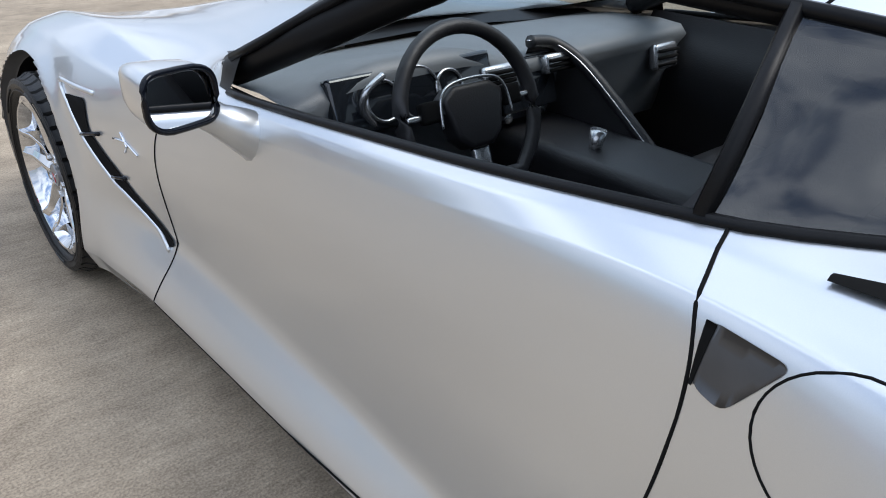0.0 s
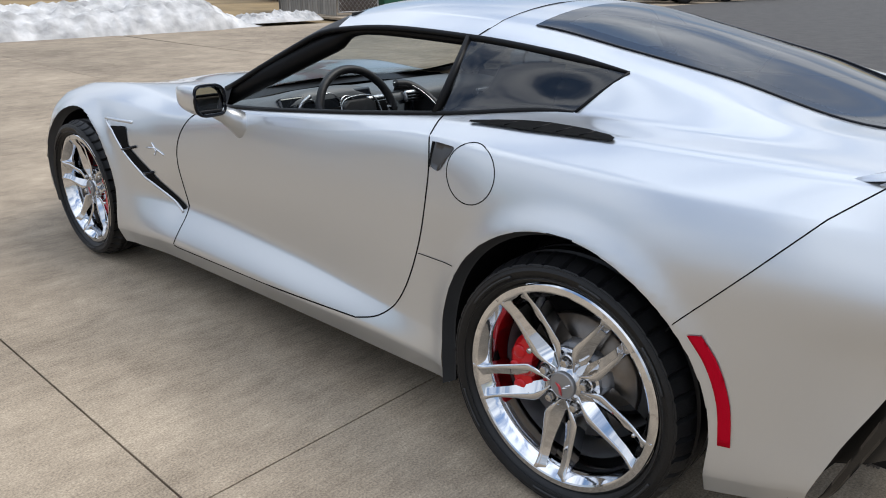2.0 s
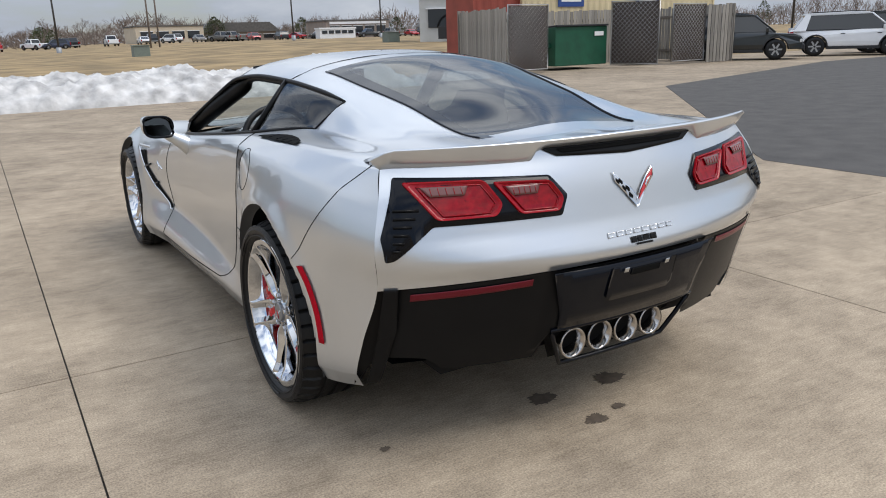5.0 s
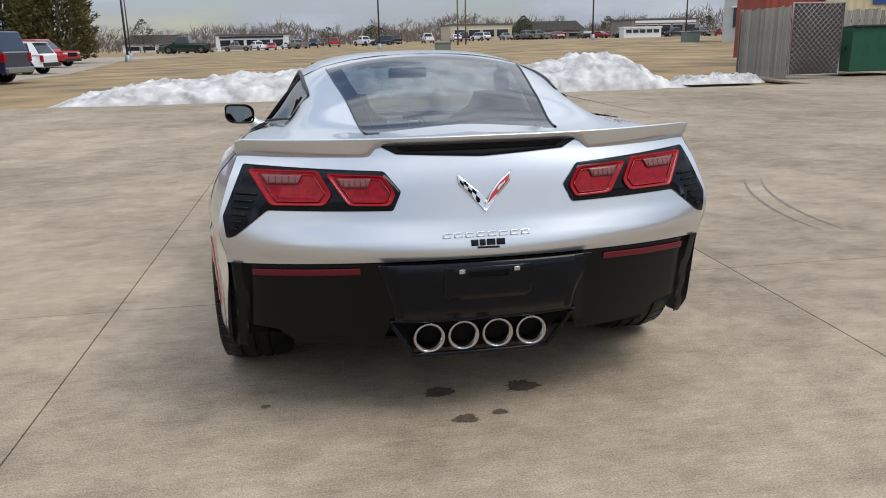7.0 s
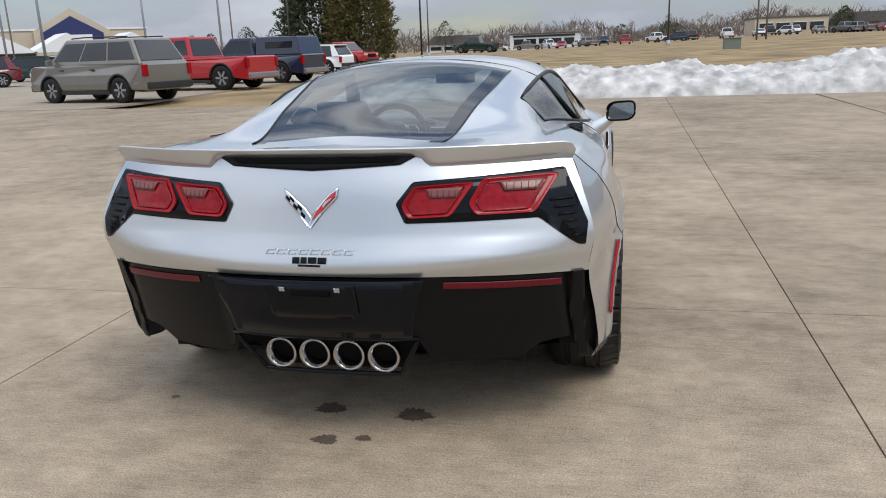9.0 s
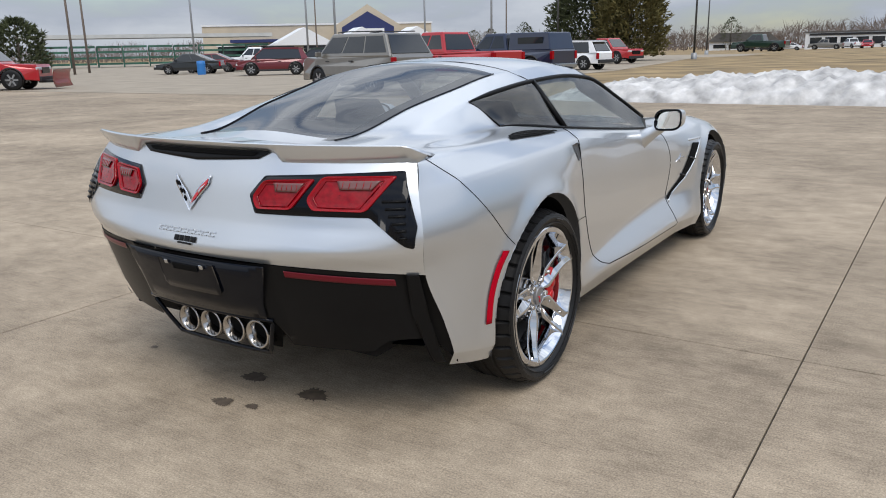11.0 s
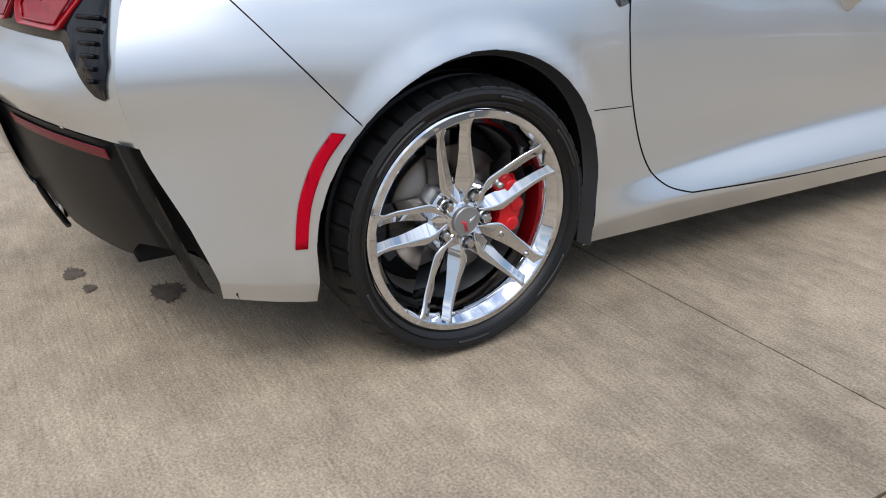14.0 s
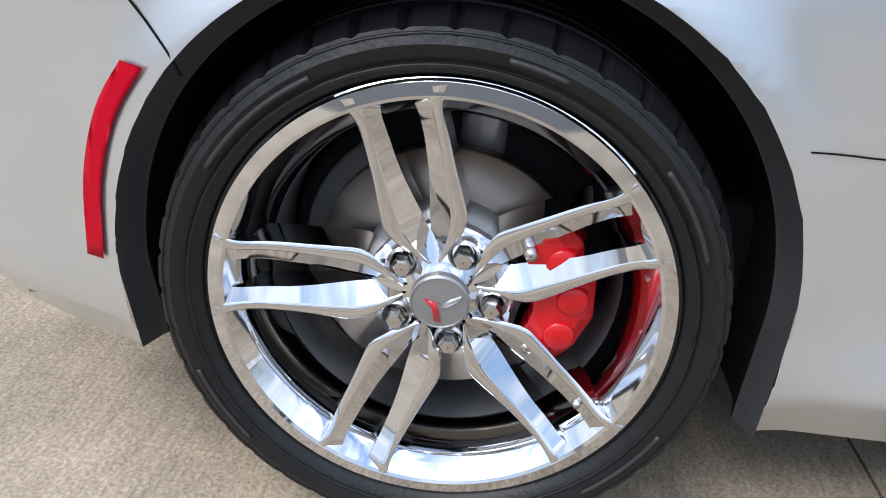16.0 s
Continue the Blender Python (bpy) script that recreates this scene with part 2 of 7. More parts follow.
def lerp(a, b, t):
    return a + (b - a) * t


# ---- the sports car: a loft of lines that run from tail to nose ----
# each line: y (ahead of the rear axle), half width, height
LINES = [
    [(-0.55, 0.80, 0.25), (-0.38, 0.83, 0.213), (0.0, 0.84, 0.20), (0.40, 0.845, 0.178), (1.0, 0.84, 0.168), (2.0, 0.845, 0.155), (2.35, 0.87, 0.15), (2.8, 0.86, 0.17), (3.05, 0.842, 0.180), (3.3, 0.72, 0.19), (3.62, 0.30, 0.22)],
    [(-0.56, 0.825, 0.30), (-0.38, 0.858, 0.27), (0.0, 0.88, 0.27), (0.40, 0.878, 0.245), (0.7, 0.884, 0.258), (1.0, 0.886, 0.252), (1.9, 0.888, 0.245), (2.35, 0.90, 0.22), (2.8, 0.895, 0.25), (3.05, 0.882, 0.260), (3.3, 0.75, 0.27), (3.62, 0.32, 0.29)],
    [(-0.60, 0.815, 0.42), (-0.38, 0.862, 0.40), (0.0, 0.905, 0.42), (0.40, 0.872, 0.335), (0.66, 0.848, 0.345), (1.2, 0.822, 0.375), (1.9, 0.815, 0.395), (2.1, 0.835, 0.395), (2.35, 0.885, 0.40), (2.8, 0.90, 0.42), (3.05, 0.888, 0.415), (3.3, 0.74, 0.40), (3.62, 0.32, 0.38)],
    [(-0.67, 0.795, 0.60), (-0.40, 0.868, 0.60), (-0.1, 0.912, 0.61), (0.25, 0.893, 0.60), (0.55, 0.848, 0.58), (1.0, 0.826, 0.58), (1.6, 0.818, 0.58), (2.0, 0.832, 0.58), (2.4, 0.878, 0.57), (2.8, 0.885, 0.58), (3.05, 0.868, 0.575), (3.3, 0.70, 0.54), (3.62, 0.30, 0.48)],
    [(-0.69, 0.808, 0.70), (-0.40, 0.868, 0.73), (-0.1, 0.898, 0.745), (0.25, 0.882, 0.745), (0.55, 0.838, 0.74), (1.0, 0.820, 0.70), (1.6, 0.812, 0.67), (2.0, 0.826, 0.665), (2.4, 0.865, 0.665), (2.8, 0.86, 0.67), (3.05, 0.832, 0.658), (3.3, 0.66, 0.60), (3.62, 0.28, 0.53)],
    [(-0.66, 0.775, 0.83), (-0.40, 0.828, 0.855), (-0.1, 0.852, 0.868), (0.25, 0.842, 0.872), (0.55, 0.812, 0.868), (1.0, 0.800, 0.815), (1.6, 0.798, 0.765), (2.0, 0.806, 0.745), (2.4, 0.818, 0.76), (2.8, 0.795, 0.745), (3.05, 0.762, 0.722), (3.3, 0.60, 0.645), (3.62, 0.26, 0.56)],
    [(-0.61, 0.738, 0.925), (-0.40, 0.762, 0.928), (-0.1, 0.765, 0.928), (0.25, 0.755, 0.915), (0.55, 0.765, 0.898), (1.0, 0.786, 0.852), (1.55, 0.785, 0.805), (2.0, 0.745, 0.79), (2.4, 0.715, 0.812), (2.8, 0.69, 0.785), (3.05, 0.652, 0.752), (3.3, 0.52, 0.67), (3.62, 0.23, 0.575)],
    [(-0.67, 0.60, 0.937), (-0.40, 0.625, 0.945), (-0.1, 0.625, 0.948), (0.183, 0.612, 0.947), (0.56, 0.728, 0.912), (1.0, 0.757, 0.868), (1.55, 0.762, 0.820), (2.0, 0.66, 0.795), (2.4, 0.60, 0.805), (2.8, 0.57, 0.772), (3.3, 0.42, 0.665), (3.62, 0.19, 0.575)],
    [(-0.72, 0.45, 0.945), (-0.40, 0.505, 0.962), (-0.1, 0.525, 1.012), (0.083, 0.527, 1.047), (0.3, 0.543, 1.080), (0.576, 0.557, 1.106), (0.9, 0.570, 1.118), (1.19, 0.585, 1.098), (1.45, 0.655, 0.985), (1.68, 0.725, 0.865), (2.0, 0.57, 0.80), (2.4, 0.48, 0.795), (2.8, 0.44, 0.765), (3.3, 0.33, 0.66), (3.62, 0.15, 0.575)],
    [(-0.76, 0.30, 0.948), (-0.46, 0.335, 0.955), (-0.1, 0.382, 1.040), (0.15, 0.415, 1.090), (0.43, 0.444, 1.140), (0.9, 0.47, 1.168), (1.15, 0.51, 1.145), (1.45, 0.61, 1.015), (1.70, 0.685, 0.872), (2.0, 0.45, 0.798), (2.4, 0.34, 0.790), (2.8, 0.30, 0.762), (3.3, 0.22, 0.662), (3.62, 0.10, 0.575)],
    [(-0.79, 0.0, 0.950), (-0.52, 0.0, 0.972), (-0.1, 0.0, 1.082), (0.2, 0.0, 1.150), (0.45, 0.0, 1.192), (0.85, 0.0, 1.212), (1.15, 0.0, 1.192), (1.5, 0.0, 1.055), (1.80, 0.0, 0.905), (2.05, 0.0, 0.806), (2.4, 0.0, 0.800), (2.8, 0.0, 0.772), (3.3, 0.0, 0.675), (3.64, 0.0, 0.58)],
]
NLINE = len(LINES)
SUB = 7

ARCHES = ((0.016, 0.34, 0.386), (2.715, 0.33, 0.374))
ARCH_LEAN = -0.05
LINE_KEYS = [tuple(zip(*ln)) for ln in LINES]


def on_line(k, y):
    ys, xs, zs = LINE_KEYS[k]
    return pchip(ys, xs, y), pchip(ys, zs, y)


def arch_gap(y, z):
    """How far outside the wheel openings a place is; negative inside."""
    gap = 9.0
    for cy, cz, r in ARCHES:
        if z >= cz:
            gap = min(gap, math.hypot(y - cy, z - cz) - r)
        else:
            gap = min(gap, abs(y - cy) - r - (cz - z) * ARCH_LEAN)
    return gap


def section(y_ref):
    """One side of a section across the body, from sill to middle."""
    f = max(0.0, 1 - (y_ref + 0.61) / 0.5) ** 2
    g = max(0.0, (y_ref - 3.2) / 0.42) ** 2
    ctrl = []
    for k in range(NLINE):
        y = y_ref + (LINE_KEYS[k][0][0] + 0.61) * f + (LINE_KEYS[k][0][-1] - 3.62) * g
        x, z = on_line(k, y)
        ctrl.append(Vector((x, y, z)))
    out = []
    sharp = {1: 0.3, 2: 0.12, 5: 0.45, 6: 0.4, 7: 0.35, 8: 0.5, 9: 0.6}
    tang = []
    for k in range(NLINE):
        a, b = ctrl[max(k - 1, 0)], ctrl[min(k + 1, NLINE - 1)]
        d0, d1 = (ctrl[k] - a).length, (b - ctrl[k]).length
        if k == NLINE - 1:
            t = Vector((-1, 0, 0))
        elif k == 0:
            t = (b - ctrl[k]).normalized()
        else:
            t = ((ctrl[k] - a) * (d1 / max(d0, 1e-4)) + (b - ctrl[k]) * (d0 / max(d1, 1e-4))).normalized()
        tang.append(t)
    for k in range(NLINE - 1):
        p, q = ctrl[k], ctrl[k + 1]
        d = (q - p).length
        s0, s1 = sharp.get(k, 1.0), sharp.get(k + 1, 1.0)
        chord = (q - p).normalized()
        t0, t1 = chord.lerp(tang[k], s0) * d, chord.lerp(tang[k + 1], s1) * d
        for i in range(SUB + (k == NLINE - 2)):
            t = i / SUB
            h = p * ((1 + 2 * t) * (1 - t) ** 2) + t0 * (t * (1 - t) ** 2) + q * (t * t * (3 - 2 * t)) + t1 * (t * t * (t - 1))
            gap = arch_gap(h.y, h.z)
            if gap < 0.06 and k < 6:
                h.x += 0.014 * (1 - max(0, gap) / 0.06) ** 1.25 if gap > -0.06 else 0
            out.append(h)
    return out


STATIONS = [-0.61 + i * 0.0235 for i in range(181)]
SECTIONS = [section(y) for y in STATIONS]


def side_at(i, z):
    """Half width and y of one section at a height below the window line."""
    low = SECTIONS[i][: 7 * SUB + 1]
    for a, b in zip(low, low[1:]):
        if a.z <= z <= b.z:
            t = (z - a.z) / max(b.z - a.z, 1e-6)
            return lerp(a.x, b.x, t), lerp(a.y, b.y, t)
    p = low[0] if z < low[0].z else low[-1]
    return p.x, p.y


def side_x(y, z):
    """The half width of the body side at a place below the window line."""
    i = min(max(int((y + 0.61) / 0.0235), 0), len(SECTIONS) - 2)
    while i > 0 and side_at(i, z)[1] > y:
        i -= 1
    while i < len(SECTIONS) - 2 and side_at(i + 1, z)[1] < y:
        i += 1
    (x0, y0), (x1, y1) = side_at(i, z), side_at(i + 1, z)
    return lerp(x0, x1, min(max((y - y0) / max(y1 - y0, 1e-6), 0), 1))


def side_pts(pairs, side, lift=0.0, step=0.02):
    out = []
    for (y0, z0), (y1, z1) in zip(pairs, pairs[1:]):
        n = max(1, int(math.hypot(y1 - y0, z1 - z0) / step))
        for i in range(n):
            y, z = lerp(y0, y1, i / n), lerp(z0, z1, i / n)
            out.append((side * (side_x(y, z) + lift), y, z))
    y, z = pairs[-1]
    out.append((side * (side_x(y, z) + lift), y, z))
    return out


def smooth_pts(pairs, n=6):
    """Catmull-Rom through pairs."""
    out = []
    for i in range(len(pairs) - 1):
        p = [Vector(pairs[min(max(i + k, 0), len(pairs) - 1)]) for k in (-1, 0, 1, 2)]
        for j in range(n):
            t = j / n
            out.append(tuple(0.5 * (2 * p[1] + (p[2] - p[0]) * t + (2 * p[0] - 5 * p[1] + 4 * p[2] - p[3]) * t * t + (3 * p[1] - p[0] - 3 * p[2] + p[3]) * t ** 3)))
    return out + [tuple(pairs[-1])]


DOOR_REAR = [(0.545, 0.918), (0.520, 0.875), (0.500, 0.80), (0.503, 0.69), (0.528, 0.56), (0.572, 0.44), (0.625, 0.355), (0.69, 0.300), (0.78, 0.270)]
DOOR_FRONT = [(1.905, 0.238), (1.885, 0.30), (1.87, 0.375), (1.89, 0.48), (1.905, 0.60), (1.875, 0.69), (1.80, 0.765), (1.72, 0.795)]
def round_poly(pts, r, n=4):
    """The outline with each corner rounded off."""
    out = []
    for i, p in enumerate(pts):
        p = Vector((*p, 0))
        a, b = Vector((*pts[i - 1], 0)) - p, Vector((*pts[(i + 1) % len(pts)], 0)) - p
        a, b = p + a.normalized() * min(r, a.length * 0.45), p + b.normalized() * min(r, b.length * 0.45)
        for k in range(n + 1):
            t = k / n
            q = a * (1 - t) ** 2 + p * 2 * t * (1 - t) + b * t * t
            out.append((q.x, q.y))
    return out


DOOR_EDGE = smooth_pts(DOOR_REAR) + smooth_pts([(0.78, 0.270), (1.2, 0.250), (1.88, 0.232)], 4)[1:] + smooth_pts(DOOR_FRONT)
SEAM_BUMPER = [(-0.575, 0.925), (-0.50, 0.86), (-0.40, 0.745), (-0.275, 0.606), (-0.262, 0.585)]
SEAM_QUARTER = [(0.525, 0.540), (0.44, 0.545), (0.368, 0.552)]


def inside(y, z, poly):
    hit = False
    for (y0, z0), (y1, z1) in zip(poly, poly[1:] + poly[:1]):
        if (z0 > z) != (z1 > z) and y < (y1 - y0) * (z - z0) / (z1 - z0) + y0:
            hit = not hit
    return hit


DOOR_POLY = DOOR_EDGE + [(1.4, 0.845), (1.0, 0.88)]


def body_panels(car):
    """The shell of the car, both sides, split into its panels and panes."""
    vert_n = len(SECTIONS[0])
    TIP = round((0.133 + 0.61) / 0.0235)
    pos = {}
    for side in (-1, 1):
        for i, s in enumerate(SECTIONS):
            for j, h in enumerate(s):
                p = h.copy()
                if j <= 6 * SUB:
                    for cy, cz, r in ARCHES:
                        # slide a point just inside a wheel opening on to its rim
                        if p.z >= cz:
                            d = math.hypot(p.y - cy, p.z - cz)
                            if d < r:
                                p.y, p.z = cy + (p.y - cy) * r / max(d, 1e-5), cz + (p.z - cz) * r / max(d, 1e-5)
                        else:
                            w = r + (cz - p.z) * ARCH_LEAN
                            if abs(p.y - cy) < w:
                                p.y = cy + math.copysign(w, p.y - cy)
                if 7 * SUB <= j <= 8 * SUB and abs(i - TIP) < 9:
                    # slant the stations so that one of them is the quarter window's rear edge
                    want = lerp(0.183, 0.083, (j - 7 * SUB) / SUB)
                    y = p.y + (want - SECTIONS[TIP][j].y) * (1 - abs(i - TIP) / 9)
                    n = min(max(int((y + 0.61) / 0.0235), 0), len(SECTIONS) - 2)
                    p = SECTIONS[n][j].lerp(SECTIONS[n + 1][j], (y + 0.61) / 0.0235 - n)
                pos[side, i, j] = Vector((p.x * side, p.y, p.z))
    normal = {}
    for side in (-1, 1):
        for i in range(len(SECTIONS)):
            for j in range(vert_n):
                a, b = SECTIONS[max(i - 1, 0)][j], SECTIONS[min(i + 1, len(SECTIONS) - 1)][j]
                c, d = SECTIONS[i][max(j - 1, 0)], SECTIONS[i][min(j + 1, vert_n - 1)]
                n = (b - a).cross(d - c)
                n = n.normalized() if n.length > 1e-9 else Vector((0, 0, 1))
                h = SECTIONS[i][j]
                if n.dot(Vector((h.x, 0, h.z - 0.45))) < 0:
                    n = -n
                normal[side, i, j] = Vector((n.x * side, n.y, n.z))
    faces = {}
    for side in (-1, 1):
        tag = "_left" if side < 0 else "_right"
        for i in range(len(SECTIONS) - 1):
            for j in range(vert_n - 1):
                c = (SECTIONS[i][j] + SECTIONS[i + 1][j + 1] + SECTIONS[i + 1][j] + SECTIONS[i][j + 1]) / 4
                corners = [SECTIONS[a][b] for a in (i, i + 1) for b in (j, j + 1)]
                if j < 6 * SUB and max(arch_gap(h.y, h.z) for h in corners) < 0.002:
                    continue
                k = j // SUB
                if k < 7:
                    if c.y > 3.05:
                        nm = "front_bumper"
                    elif inside(c.y, c.z, DOOR_POLY):
                        nm = "door"
                    elif c.y > 1.7:
                        nm = "front_fender"
                    elif c.y < -0.262 and c.z < pchip([-0.575, -0.50, -0.40, -0.275, -0.262], [0.925, 0.86, 0.745, 0.606, 0.3], c.y):
                        nm = "rear_bumper_side"
                    else:
                        nm = "rear_fender"
                elif c.y > 2.0 or (c.y > 1.70 and k == 7):
                    nm = "hood"
                elif k == 7:
                    nm = "rear_fender" if i < TIP else "quarter_window" if c.y < 0.60 else "door_window" if c.y < 1.62 else "pillar"
                elif k == 8:
                    nm = "pillar" if c.y > 1.17 else "roof"
                else:
                    nm = "windshield" if c.y > 1.16 else "roof" if not -0.50 < c.y < 0.44 else "hatch_frit" if j == 9 * SUB or c.y < -0.455 or c.y > 0.385 else "hatch_glass"
                if nm == "door_window" and side < 0:
                    continue
                whole = nm in ("hood", "roof", "windshield", "hatch_glass", "hatch_frit")
                key = nm if whole else nm + tag
                q = [(side, i, j), (side, i + 1, j), (side, i + 1, j + 1), (side, i, j + 1)]
                faces.setdefault(key, []).append(q if side > 0 else q[::-1])
    look_of = {"windshield": M_WIND, "hatch_glass": M_HATCH, "hatch_frit": M_FRIT, "quarter_window": M_TINT, "door_window": M_DOORGLASS, "pillar": M_TRIM}
    made = {}
    for key, fs in faces.items():
        nm = key.replace("_left", "").replace("_right", "")
        ids, verts, polys = {}, [], []
        for q in fs:
            face = []
            for v in q:
                vk = v if v[2] < vert_n - 1 else (1, v[1], v[2])
                if vk not in ids:
                    ids[vk] = len(verts)
                    verts.append(tuple(pos[vk]))
                face.append(ids[vk])
            if len({verts[a] for a in face}) > 2:
                polys.append(face)
        me = bpy.data.meshes.new(nm)
        me.from_pydata(verts, [], polys)
        me.materials.append(look_of.get(nm, M_PAINT))
        for p in me.polygons:
            p.use_smooth = True
        me.normals_split_custom_set_from_vertices([tuple(normal[v]) for v in ids])
        ob = new(nm, me)
        ob.parent = car
        made[key] = ob
        if nm in ("windshield", "hatch_glass", "quarter_window", "door_window"):
            ob.visible_shadow = False
    return made


def tail_y(x, z):
    """The rear face of the car: how far back it stands at a place across it."""
    s = min(1.0, abs(x) / tail_edge_x(z))
    yc = pchip([0.25, 0.40, 0.58, 0.63, 0.66, 0.76, 0.85, 0.95], [-0.76, -0.825, -0.875, -0.888, -0.876, -0.850, -0.828, -0.79], z)
    ye = pchip([0.25, 0.30, 0.42, 0.60, 0.70, 0.83, 0.925], [-0.55, -0.56, -0.60, -0.67, -0.69, -0.66, -0.61], z)
    ledge = 0.022 * max(0.0, 1 - abs(z - 0.657) / (0.07 if z > 0.657 else 0.05)) * (1 - s ** 8) * min(1.0, 0.35 + s)
    return yc + (ye - yc) * s ** 2.3 - ledge


def tail_edge_x(z):
    return pchip([0.25, 0.30, 0.42, 0.60, 0.70, 0.83, 0.925], [0.80, 0.825, 0.815, 0.795, 0.808, 0.775, 0.738], z)


def tail_patch(outline, side=1, lift=0.0, n=10):
    """A plate of (x, z) outline laid on the rear face, lift behind it, with turned-in edges."""
    bm = bmesh.new()
    pts = []
    for (x0, z0), (x1, z1) in zip(outline, outline[1:] + outline[:1]):
        m = max(1, int(math.hypot(x1 - x0, z1 - z0) / 0.03))
        pts += [(lerp(x0, x1, i / m), lerp(z0, z1, i / m)) for i in range(m)]
    top = [bm.verts.new((side * x, tail_y(x, z) - lift, z)) for x, z in pts]
    low = [bm.verts.new((side * x, tail_y(x, z) + 0.02, z)) for x, z in pts]
    low_set = set(low)
    f = bm.faces.new(top)
    k = len(top)
    for i in range(k):
        bm.faces.new((top[i], low[i], low[(i + 1) % k], top[(i + 1) % k]))
    fine = bmesh.ops.triangulate(bm, faces=[f])["faces"]
    for _ in range(2):
        bmesh.ops.subdivide_edges(bm, edges=list({e for g in fine for e in g.edges}), cuts=1, use_grid_fill=True)
        fine = [g for g in bm.faces if not any(v in low_set for v in g.verts)]
    for v in bm.verts:
        if v not in low_set:
            v.co.y = tail_y(v.co.x, v.co.z) - lift
    bmesh.ops.recalc_face_normals(bm, faces=bm.faces[:])
    return bm


def lens_bowl(outline, side, rings):
    """Rings of a lens laid on the rear face, each a share of the outline and a height."""
    cx, cz = sum(p[0] for p in outline) / len(outline), sum(p[1] for p in outline) / len(outline)
    rows = []
    for k, lift in rings:
        row = []
        for x, z in outline:
            x, z = lerp(cx, x, k), lerp(cz, z, k)
            row.append((side * x, tail_y(x, z) - lift, z))
        rows.append(row)
    bm = grid_bm(rows, close=True)
    bmesh.ops.recalc_face_normals(bm, faces=bm.faces[:])
    return creased(bm, 28)


def side_patch(outline, side, lift=0.002):
    """A plate of (y, z) outline laid on the body side."""
    bm = bmesh.new()
    pts = []
    for (y0, z0), (y1, z1) in zip(outline, outline[1:] + outline[:1]):
        m = max(1, int(math.hypot(y1 - y0, z1 - z0) / 0.025))
        pts += [(lerp(y0, y1, i / m), lerp(z0, z1, i / m)) for i in range(m)]
    top = [bm.verts.new((side * (side_x(y, z) + lift), y, z)) for y, z in pts]
    low = [bm.verts.new((side * (side_x(y, z) - 0.01), y, z)) for y, z in pts]
    low_set = set(low)
    f = bm.faces.new(top)
    k = len(top)
    for i in range(k):
        bm.faces.new((top[i], low[i], low[(i + 1) % k], top[(i + 1) % k]))
    fine = bmesh.ops.triangulate(bm, faces=[f])["faces"]
    for _ in range(2):
        bmesh.ops.subdivide_edges(bm, edges=list({e for g in fine for e in g.edges}), cuts=1, use_grid_fill=True)
        fine = [g for g in bm.faces if not any(v in low_set for v in g.verts)]
    for v in bm.verts:
        if v not in low_set:
            v.co.x = side * (side_x(v.co.y, v.co.z) + lift)
    bmesh.ops.recalc_face_normals(bm, faces=bm.faces[:])
    return bm


